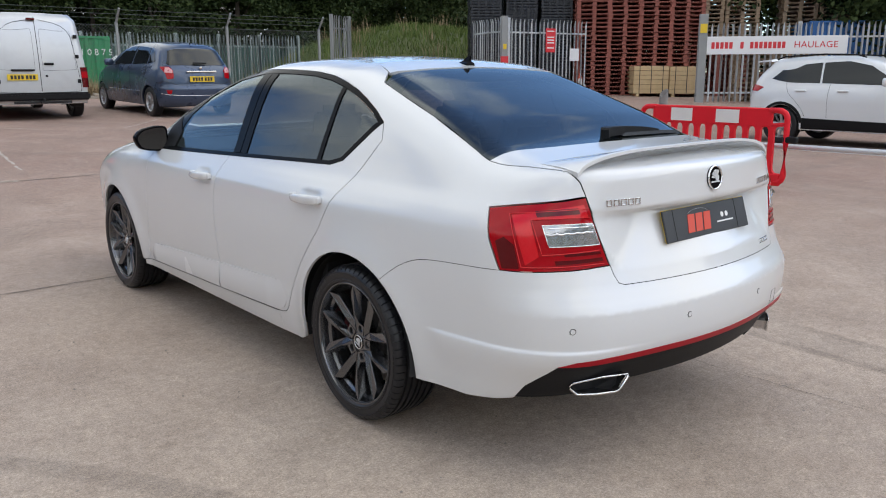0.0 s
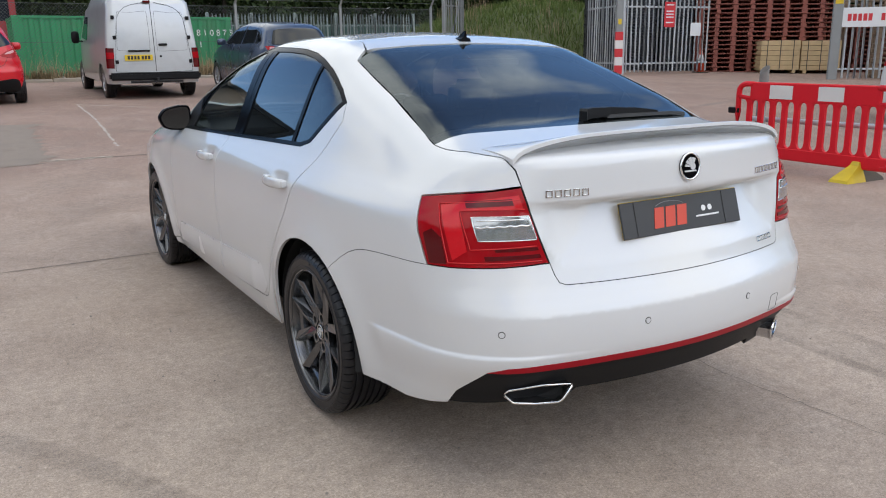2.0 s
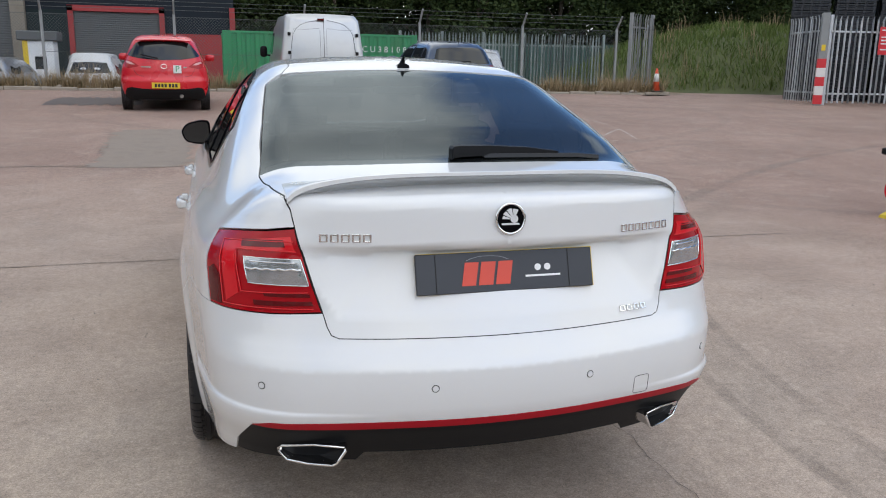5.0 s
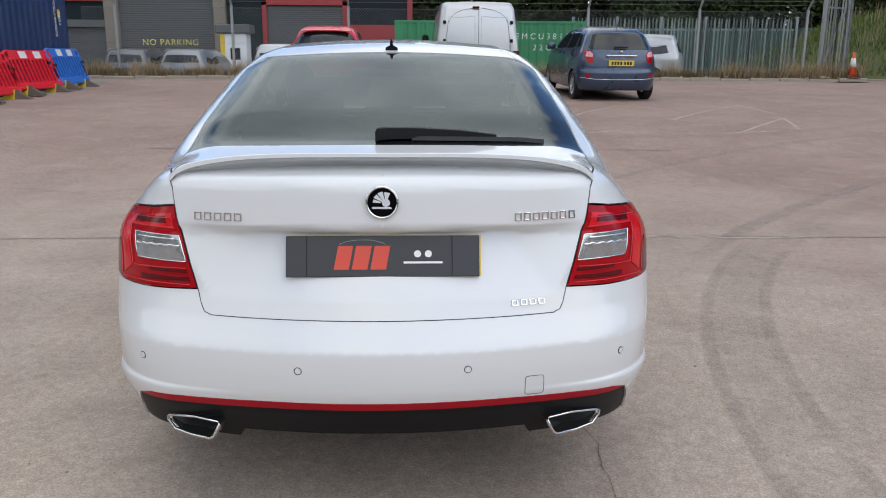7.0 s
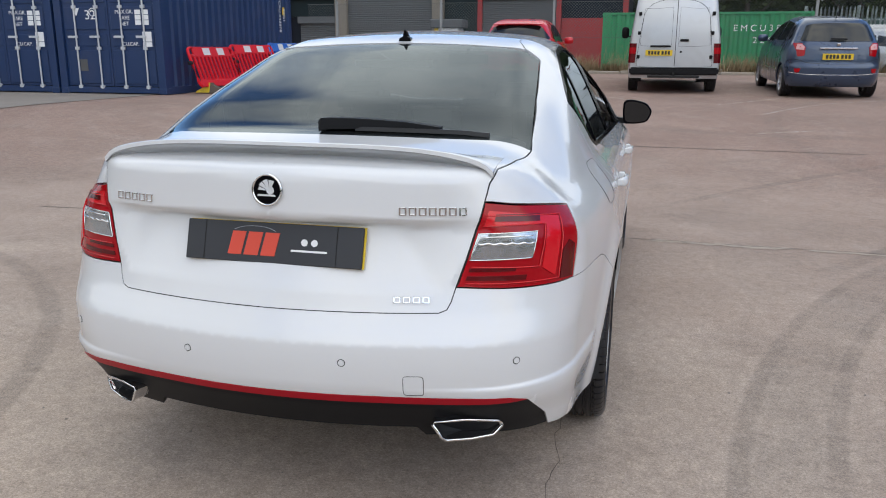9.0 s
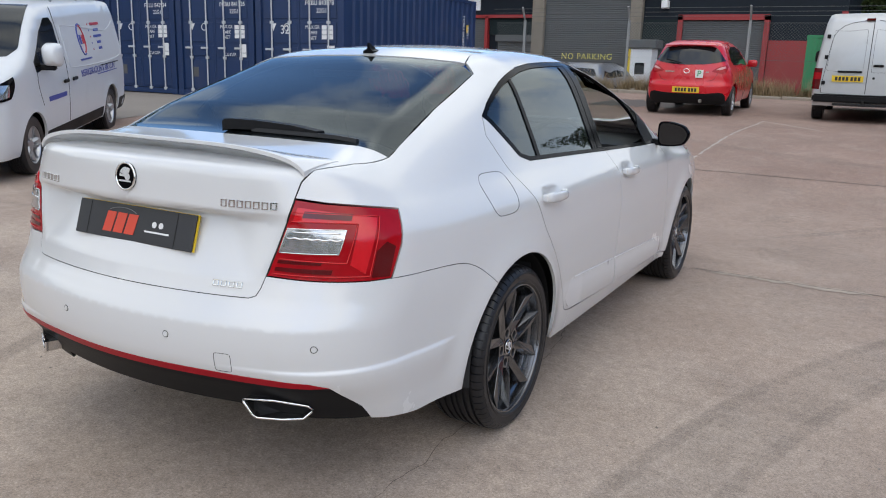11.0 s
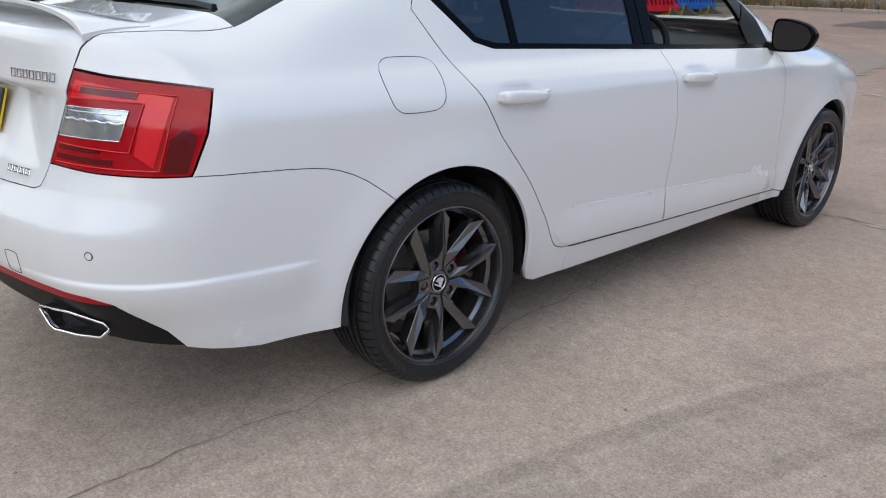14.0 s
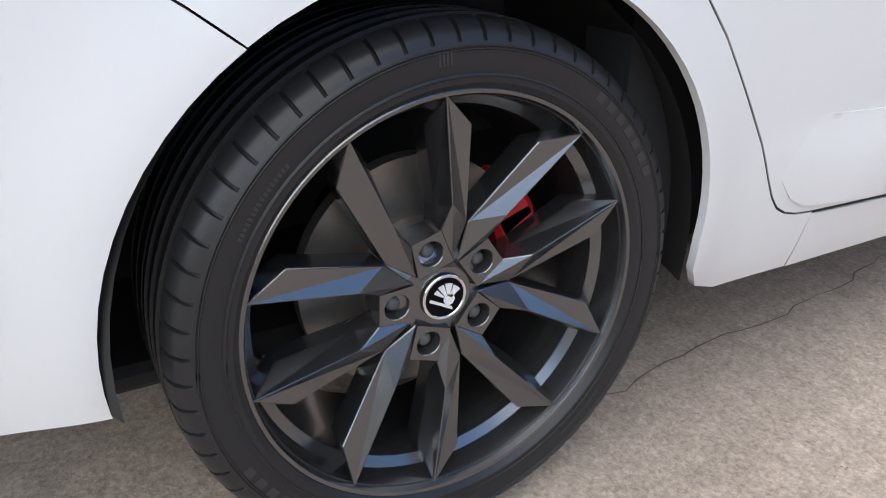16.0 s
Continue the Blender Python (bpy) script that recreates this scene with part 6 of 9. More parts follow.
def red_hatchback():
    use_form(car_form(((0.15, 0.25, 0.45, 0.62, 0.78, 0.88, 0.95, 1.15, 1.35, 1.48), (0.74, 0.80, 0.835, 0.842, 0.830, 0.800, 0.765, 0.685, 0.59, 0.50)),
                      ((-0.8, -0.45, -0.2, 0.4, 1.0, 1.5, 2.1, 2.6, 3.0, 3.3), (1.36, 1.405, 1.43, 1.470, 1.462, 1.38, 1.07, 0.93, 0.80, 0.50)),
                      ((0.15, 0.30, 0.45, 0.60, 0.66, 0.80, 0.95, 1.02, 1.20, 1.36, 1.45), (-0.40, -0.56, -0.625, -0.635, -0.600, -0.585, -0.555, -0.53, -0.44, -0.34, -0.25)),
                      ((0.15, 0.5, 0.8, 1.0), (3.20, 3.27, 3.05, 2.6)), wheelbase=2.49, hub=0.30, arch=0.335, bow=0.30, corner=0.20), 0.30, 2.4, 0.80, 0.30, 0.335)
    c = thing("hatchback_car", "small red hatchback parked facing the fence", "car", on_yard(-1.66, 14.30, 1.0, 2.49))
    shell(c, M_REDCAR, 2.49, 0.24, tyre=0.295, rim=0.19, tw=0.185, track=0.745)
    panel("rear_window", [R(0.0, 1.335), R(0.42, 1.325), R(0.50, 1.30), R(0.655, 1.09), R(0.665, 1.065), R(0.55, 1.035), R(0.30, 1.0), R(0.0, 0.99)], M_GLASSDARK, c, whole=True, step=0.05, lift=0.005, gap=0.0)
    for sd in (1, -1):
        panel("side_window", [S(0.05, 1.08), S(0.15, 1.28), S(0.5, 1.34), S(1.1, 1.34), S(1.45, 1.24), S(1.80, 1.02), S(1.80, 0.96), S(0.20, 0.99)], M_GLASSDARK, c, side=sd, lift=0.005, gap=0.0, step=0.06)
        lamp("tail_lamp", [R(0.46, 0.875), R(0.56, 0.945), R(0.68, 0.985), S(-0.24, 0.995), S(-0.30, 0.93), S(-0.38, 0.85), R(0.66, 0.825), R(0.50, 0.855)], M_LAMP, c, sd)
        lamp("lamp_insert", [R(0.53, 0.895), R(0.59, 0.935), R(0.68, 0.965), R(0.70, 0.93), R(0.62, 0.90)], shader("pink_clear_lens", (0.60, 0.30, 0.30), 0.2, coat=0.3, vary=0.2, scale=20) if sd > 0 else bpy.data.materials["pink_clear_lens"], c, sd, lift=0.010)
        skin_line("door_gap", [S(0.36, 0.97), S(0.30, 0.75), S(0.42, 0.45), S(0.50, 0.33)], c, M_GAP, 0.003, sd, False)
        skin_line("door_gap", [S(1.22, 0.97), S(1.20, 0.6), S(1.24, 0.30)], c, M_GAP, 0.003, sd, False)
        car_mirror(c, sd, 0.90, 1.72, 1.0, M_REDCAR)
    panel("bumper_lower", [R(0.0, 0.435), R(0.20, 0.435), R(0.42, 0.445), R(0.62, 0.470), R(0.70, 0.450), R(0.73, 0.40), R(0.74, 0.30), R(0.72, 0.245), R(0.30, 0.243), R(0.0, 0.243)], M_BLACK, c, whole=True, step=0.04, lift=0.006, gap=0.0)
    skin_line("tailgate_gap", [R(0.60, 0.98), R(0.56, 0.80), R(0.48, 0.665), R(0.0, 0.655), R(0.0, 0.654)], c, M_GAP, 0.003, 1, False)
    skin_line("tailgate_gap", [R(0.60, 0.98), R(0.56, 0.80), R(0.48, 0.665), R(0.0, 0.655), R(0.0, 0.654)], c, M_GAP, 0.003, -1, False)
    bm = bmesh.new()
    loft(bm, [[Vector((x, y, z)) for y, z in ((-0.30, 1.402 - 0.06 * x * x), (-0.42, 1.375 - 0.06 * x * x), (-0.415, 1.36 - 0.06 * x * x), (-0.28, 1.365 - 0.06 * x * x))] for x in np.linspace(-0.50, 0.50, 9)])
    bmesh.ops.recalc_face_normals(bm, faces=bm.faces)
    part("roof_spoiler", bm, M_REDCAR, c)
    number_bars(c, 0.02, -0.655, 0.510, M_YELLOW)
    bm = bmesh.new()
    tube(bm, (-0.10, -0.60, 1.02), (-0.42, -0.545, 1.09), 0.012, 6)
    part("rear_wiper", bm, M_BLACK, c)
    bm = bmesh.new()
    sweep(bm, [Vector((0.055 * math.cos(a * math.pi / 10), -0.60, 0.87 + 0.042 * math.sin(a * math.pi / 10))) for a in range(20)], 0.007, 6, True)
    part("boot_badge", bm, M_CHROME, c)
    bm = box_bm(0.17, 0.32, -0.602, -0.590, 0.745, 0.895)
    sign = part("learner_sign", bm, M_PLATEWHITE, c, "white square with a green letter P")
    lettering("sign_letter", "P", 0.16, shader("green_print", (0.02, 0.30, 0.10), 0.5), sign, pose(0.245, -0.605, 0.82, 90), 0.001)
    for x0, x1 in ((-0.42, -0.24), (0.36, 0.42)):
        bm = box_bm(x0, x1, -0.598 + 0.04, -0.570, 0.845, 0.868)
        part("boot_marking", bm, M_CHROME, c)
    bm = bmesh.new()
    tube(bm, (0.30, -0.60, 0.30), (0.30, -0.40, 0.30), 0.035, 12)
    part("tailpipe", bm, M_STEEL, c)
    return c


def blue_hatchback():
    use_form(car_form(((0.15, 0.25, 0.45, 0.65, 0.85, 0.95, 1.02, 1.20, 1.38, 1.50), (0.75, 0.81, 0.842, 0.847, 0.83, 0.80, 0.765, 0.69, 0.60, 0.50)),
                      ((-0.9, -0.5, -0.2, 0.4, 1.0, 1.6, 2.3, 2.7, 3.1, 3.45), (1.38, 1.415, 1.44, 1.485, 1.495, 1.42, 1.08, 0.97, 0.84, 0.5)),
                      ((0.15, 0.28, 0.42, 0.56, 0.62, 0.72, 0.92, 1.00, 1.18, 1.38, 1.48), (-0.52, -0.68, -0.73, -0.735, -0.700, -0.690, -0.66, -0.625, -0.50, -0.36, -0.28)),
                      ((0.15, 0.5, 0.8, 1.0), (3.38, 3.45, 3.2, 2.75)), wheelbase=2.68, hub=0.30, arch=0.335, bow=0.28, corner=0.20), 0.30, 2.5, 0.82, 0.30, 0.335)
    c = thing("hatchback_car", "blue-grey five-door hatchback parked facing the fence", "car", on_yard(4.32, 13.95, 1.5, 2.68))
    shell(c, M_BLUECAR, 2.68, 0.22, tyre=0.30, rim=0.195, tw=0.19, track=0.74)
    panel("rear_window", [R(0.0, 1.355), R(0.40, 1.345), R(0.52, 1.31), R(0.62, 1.06), R(0.60, 1.035), R(0.0, 1.025)], M_GLASSDARK, c, whole=True, step=0.05, lift=0.005, gap=0.0)
    for sd in (1, -1):
        panel("quarter_window", [S(-0.12, 1.10), S(0.02, 1.30), S(0.18, 1.35), S(0.14, 1.06)], M_GLASSDARK, c, side=sd, lift=0.005, gap=0.0, step=0.06)
        panel("rear_door_window", [S(0.20, 1.06), S(0.24, 1.36), S(0.9, 1.40), S(0.95, 1.03)], M_GLASSDARK, c, side=sd, lift=0.005, gap=0.0, step=0.06)
        panel("front_door_window", [S(1.02, 1.03), S(0.97, 1.40), S(1.3, 1.38), S(1.6, 1.28), S(1.95, 1.05), S(1.98, 1.0)], M_GLASSDARK, c, side=sd, lift=0.005, gap=0.0, step=0.06)
        lamp("tail_lamp", [R(0.54, 0.93), R(0.60, 1.00), S(-0.36, 1.00), S(-0.52, 0.86), S(-0.55, 0.765), R(0.62, 0.765), R(0.55, 0.78)], M_LAMP, c, sd)
        lamp("lamp_insert", [R(0.555, 0.935), R(0.60, 0.985), R(0.665, 0.985), R(0.69, 0.89), R(0.562, 0.88)], bpy.data.materials["pink_clear_lens"], c, sd, lift=0.010)
        lamp("fog_reflector", [R(0.60, 0.55), R(0.70, 0.55), R(0.68, 0.47), R(0.62, 0.48)], M_LAMP, c, sd)
        skin_line("door_gap", [S(0.14, 1.04), S(0.20, 0.80), S(0.40, 0.50), S(0.48, 0.30)], c, M_GAP, 0.003, sd, False)
        skin_line("door_gap", [S(0.98, 1.02), S(0.98, 0.6), S(1.0, 0.28)], c, M_GAP, 0.003, sd, False)
        skin_line("side_moulding", [S(0.45, 0.50), S(1.2, 0.50), S(2.1, 0.50), S(2.2, 0.50)], c, M_CHROME, 0.008, sd, False)
        car_mirror(c, sd, 0.92, 1.85, 1.06, M_BLUECAR)
    for sd in (1, -1):
        skin_line("bumper_gap", [R(0.0, 0.635), R(0.5, 0.64), R(0.60, 0.70), S(-0.50, 0.72), S(-0.36, 0.68)], c, M_GAP, 0.003, sd, False)
        skin_line("bumper_moulding", [R(0.0, 0.44), R(0.45, 0.44), R(0.66, 0.46), S(-0.45, 0.48)], c, M_CHROME, 0.005, sd, False)
    bm = box_bm(-0.32, 0.32, -0.712, -0.68, 0.895, 0.925, bevel=0.008)
    part("boot_trim", bm, M_CHROME, c)
    bm = bmesh.new()
    tube(bm, (-0.14, -0.62, 1.08), (0.14, -0.625, 1.075), 0.014, 6)
    part("rear_wiper", bm, M_BLACK, c)
    bm = bmesh.new()
    tube(bm, (0.0, -0.2, 1.44), (0.0, -0.3, 1.56), 0.006, 6)
    part("aerial", bm, M_BLACK, c)
    bm = box_bm(-0.028, 0.028, -0.675, -0.65, 0.955, 1.005, bevel=0.006)
    part("boot_badge", bm, M_CHROME, c)
    number_bars(c, 0.0, -0.716, 0.765, M_YELLOW)
    return c


def silver_van():
    use_form(car_form(((0.15, 0.30, 0.50, 0.75, 0.95, 1.10, 1.40, 1.75, 1.98, 2.1), (0.80, 0.865, 0.890, 0.895, 0.888, 0.872, 0.833, 0.785, 0.745, 0.73)),
                      ((-1.2, -0.6, 0.5, 1.4, 1.9, 2.4, 2.9, 3.2, 3.6, 3.9), (1.94, 1.965, 1.985, 1.975, 1.87, 1.45, 1.13, 1.08, 0.95, 0.55)),
                      ((0.15, 0.42, 0.60, 0.90, 1.30, 1.75, 1.95), (-0.66, -0.74, -0.735, -0.72, -0.69, -0.63, -0.58)),
                      ((0.15, 0.5, 0.9, 1.2), (3.70, 3.78, 3.55, 3.0)), wheelbase=2.91, hub=0.32, arch=0.36, bow=0.06, corner=0.08, taper=(0.2, 0.02), crown=0.04, edge=0.10, flare=0.008), 0.1, 2.8, 0.95, 0.32, 0.36)
    c = thing("panel_van", "silver high-roof panel van with black rear bumper", "van", on_yard(1.49, 14.72, 0.3, 2.91))
    shell(c, M_SILVER, 2.91, 0.30, tyre=0.315, rim=0.19, tw=0.20, track=0.775)
    for sd in (1, -1):
        skin_line("door_frame", [R(0.065, 1.66), R(0.085, 1.68), R(0.59, 1.665), R(0.615, 1.64), R(0.675, 0.96), R(0.655, 0.93), R(0.085, 0.915), R(0.065, 0.935)], c, M_GAP, 0.0022, sd)
        skin_line("door_edge", [R(0.08, 1.84), R(0.58, 1.80), R(0.68, 1.2), R(0.74, 0.56), R(0.70, 0.52), R(0.0, 0.515)], c, M_GAP, 0.004, sd, False)
        lamp("tail_lamp", [R(0.735, 0.98), S(-0.62, 0.98), S(-0.63, 0.60), R(0.755, 0.60)], M_LAMPDARK, c, sd, step=0.02)
        lamp("lamp_insert", [R(0.745, 0.90), S(-0.65, 0.90), S(-0.655, 0.78), R(0.75, 0.78)], M_LAMP, c, sd, step=0.02, lift=0.010)
        panel("side_window", [S(1.62, 1.10), S(1.60, 1.58), S(2.05, 1.58), S(2.45, 1.15)], M_GLASSDARK, c, side=sd, lift=0.005, gap=0.0, step=0.08)
        car_mirror(c, sd, 1.03, 2.15, 1.16, M_BLACK, 0.085, 0.13)
        for z in (1.55, 1.18, 0.72):
            bm = box_bm(sd * 0.70 - 0.03, sd * 0.70 + 0.03, -0.735 + 0.05 * (z - 0.6), -0.68 + 0.05 * (z - 0.6), z - 0.035, z + 0.035, bevel=0.008)
            part("hinge", bm, M_BLACK, c)
    skin_line("door_split", [R(0.012, 1.88), R(0.012, 1.3), R(0.012, 0.52)], c, M_GAP, 0.006, 1, False)
    bm = box_bm(-0.86, 0.86, -0.80, -0.60, 0.37, 0.515, bevel=0.03, segments=2)
    part("rear_bumper", bm, M_BLACK, c, "black plastic bumper")
    bm = bmesh.new()
    tube(bm, (-0.50, -0.80, 0.34), (0.50, -0.80, 0.34), 0.022, 8)
    box(bm, -0.06, 0.06, -0.90, -0.70, 0.32, 0.36, 0.01)
    tube(bm, (0.0, -0.88, 0.36), (0.0, -0.88, 0.42), 0.026, 10)
    part("tow_bar", bm, M_DARK, c)
    number_bars(c, -0.30, -0.745, 0.800, M_YELLOW)
    bm = box_bm(-0.48, -0.08, -0.76, -0.70, 0.91, 0.945, bevel=0.01)
    part("plate_lamp_bar", bm, M_BLACK, c)
    bm = box_bm(0.09, 0.26, -0.755, -0.70, 1.02, 1.065, bevel=0.015)
    part("door_handle", bm, M_BLACK, c)
    bm = box_bm(-0.12, 0.02, -0.66, -0.60, 1.83, 1.87, bevel=0.008)
    part("brake_lamp", bm, M_LAMPDARK, c)
    bm = bmesh.new()
    tube(bm, (0.12, -0.735, 0.82), (0.12, -0.70, 0.82), 0.022, 12)
    part("door_lock", bm, M_BLACK, c)
    return c


def white_suv():
    use_form(car_form(((0.18, 0.32, 0.55, 0.78, 0.95, 1.05, 1.12, 1.30, 1.50, 1.65), (0.84, 0.895, 0.915, 0.918, 0.90, 0.865, 0.83, 0.755, 0.67, 0.60)),
                      ((-1.1, -0.7, -0.3, 0.4, 1.0, 1.6, 2.3, 2.8, 3.2, 3.5), (1.50, 1.565, 1.60, 1.645, 1.640, 1.54, 1.18, 1.08, 0.96, 0.6)),
                      ((0.18, 0.35, 0.55, 0.70, 0.90, 1.05, 1.20, 1.45, 1.60), (-0.70, -0.86, -0.90, -0.885, -0.87, -0.84, -0.78, -0.56, -0.42)),
                      ((0.18, 0.6, 0.95, 1.1), (3.45, 3.55, 3.3, 2.8)), wheelbase=2.67, hub=0.35, arch=0.39, bow=0.24, corner=0.20, flare=0.02), 0.2, 2.5, 0.92, 0.35, 0.39)
    c = thing("suv_car", "white sport utility car with black lower cladding", "car", on_yard(13.25, 5.10, 180.0, 2.67))
    shell(c, M_WHITEVAN, 2.67, 0.28, tyre=0.345, rim=0.23, tw=0.22, track=0.80, spokes=5)
    for sd in (1, -1):
        panel("side_window", [S(-0.30, 1.22), S(-0.12, 1.38), S(0.3, 1.48), S(0.62, 1.51), S(0.66, 1.14), S(0.0, 1.16)], M_GLASSDARK, c, side=sd, lift=0.005, gap=0.0, step=0.06)
        panel("side_window", [S(0.70, 1.14), S(0.66, 1.51), S(1.1, 1.53), S(1.5, 1.45), S(1.95, 1.20), S(2.0, 1.11)], M_GLASSDARK, c, side=sd, lift=0.005, gap=0.0, step=0.06)
        lamp("tail_lamp", [R(0.60, 1.10), S(-0.60, 1.10), S(-0.42, 1.06), S(-0.55, 0.98), R(0.62, 1.0)], M_LAMP, c, sd)
        s0 = [S(0.42, 0.50), S(2.25, 0.47), S(2.25, 0.30), S(0.42, 0.30)]
        panel("sill_cladding", s0, M_BLACK, c, side=sd, lift=0.008, gap=0.0, step=0.08)
        for hub in (0.0, 2.67):
            panel("arch_cladding", arc(hub, 0.395, 172, 8, 18) + arc(hub, 0.445, 8, 172, 18), M_BLACK, c, side=sd, lift=0.010, gap=0.0, step=0.05)
        skin_line("door_gap", [S(0.02, 1.15), S(0.10, 0.95), S(0.38, 0.70), S(0.48, 0.50)], c, M_GAP, 0.003, sd, False)
        skin_line("door_gap", [S(0.86, 1.13), S(0.86, 0.8), S(0.88, 0.50)], c, M_GAP, 0.003, sd, False)
        for y in (0.25, 1.02):
            p, n = on_skin(S(y + 0.1, 1.0))
            bm = box_bm(sd * p.x - 0.02, sd * p.x + 0.035 * sd, y, y + 0.2, 0.985, 1.02, bevel=0.01)
            part("door_handle", bm, M_WHITEVAN, c)
        car_mirror(c, sd, 1.0, 1.85, 1.17, M_WHITEVAN)
        bm = bmesh.new()
        sweep(bm, [Vector((sd * 0.60, y, z)) for y, z in ((-0.30, 1.575), (-0.15, 1.63), (0.6, 1.665), (1.2, 1.645), (1.35, 1.60))], 0.015, 6)
        part("roof_rail", bm, M_BLACK, c)
    panel("rear_window", [R(0.0, 1.50), R(0.48, 1.47), R(0.60, 1.24), R(0.0, 1.20)], M_GLASSDARK, c, whole=True, step=0.06, lift=0.005, gap=0.0)
    bm = bmesh.new()
    loft(bm, [[Vector((x, y, z)) for y, z in ((-0.45, 1.60 - 0.07 * x * x), (-0.72, 1.575 - 0.07 * x * x), (-0.72, 1.55 - 0.07 * x * x), (-0.42, 1.56 - 0.07 * x * x))] for x in np.linspace(-0.58, 0.58, 9)])
    bmesh.ops.recalc_face_normals(bm, faces=bm.faces)
    part("roof_spoiler", bm, M_WHITEVAN, c)
    return c


def far_car(name, label, paint, m, pick=False):
    """An estate or pickup with a hard top, mostly hidden behind the fence."""
    top = ((-1.0, -0.8, -0.3, 0.5, 1.3, 1.8, 2.4, 3.0, 3.4), (1.42, 1.50, 1.53, 1.54, 1.50, 1.38, 1.06, 0.95, 0.6)) if not pick else ((-1.3, -1.0, -0.3, 0.7, 1.4, 1.9, 2.4, 3.0, 3.6), (1.62, 1.66, 1.70, 1.72, 1.70, 1.55, 1.15, 1.05, 0.7))
    use_form(car_form(((0.18, 0.35, 0.6, 0.85, 0.98, 1.05, 1.3, 1.55, 1.8), (0.78, 0.83, 0.86, 0.86, 0.83, 0.79, 0.70, 0.62, 0.56)), top,
                      ((0.18, 0.5, 0.9, 1.2, 1.6), (-0.85, -0.98, -0.95, -0.86, -0.66)), ((0.18, 0.6, 0.95, 1.1), (3.35, 3.45, 3.1, 2.7)), wheelbase=2.65, hub=0.31, arch=0.35), 0.1, 2.4, 0.88, 0.31, 0.35)
    c = thing(name, label, "car", m)
    shell(c, paint, 2.65, 0.26, step=0.09, tyre=0.31, rim=0.2, tw=0.19, track=0.74)
    zt = 1.43 if pick else 1.35
    for sd in (1, -1):
        panel("side_window", [S(-0.50, 1.10), S(-0.38, zt - 0.06), S(0.55, zt - 0.04), S(0.55, 1.08)], M_GLASSDARK, c, side=sd, lift=0.006, gap=0.0, step=0.09)
        panel("side_window", [S(0.62, 1.08), S(0.62, zt - 0.04), S(1.25, zt - 0.06), S(1.75, 1.12)], M_GLASSDARK, c, side=sd, lift=0.006, gap=0.0, step=0.09)
        bm = bmesh.new()
        sweep(bm, [Vector((sd * 0.58, y, zt + dz)) for y, dz in ((-0.6, 0.09), (-0.4, 0.16), (0.8, 0.17), (1.1, 0.12))], 0.014, 5)
        part("roof_rail", bm, M_ALLOY, c)
    panel("rear_window", [R(0.0, zt), R(0.45, zt - 0.02), R(0.56, 1.12), R(0.0, 1.10)], M_GLASSDARK, c, whole=True, step=0.09, lift=0.006, gap=0.0)
    return c


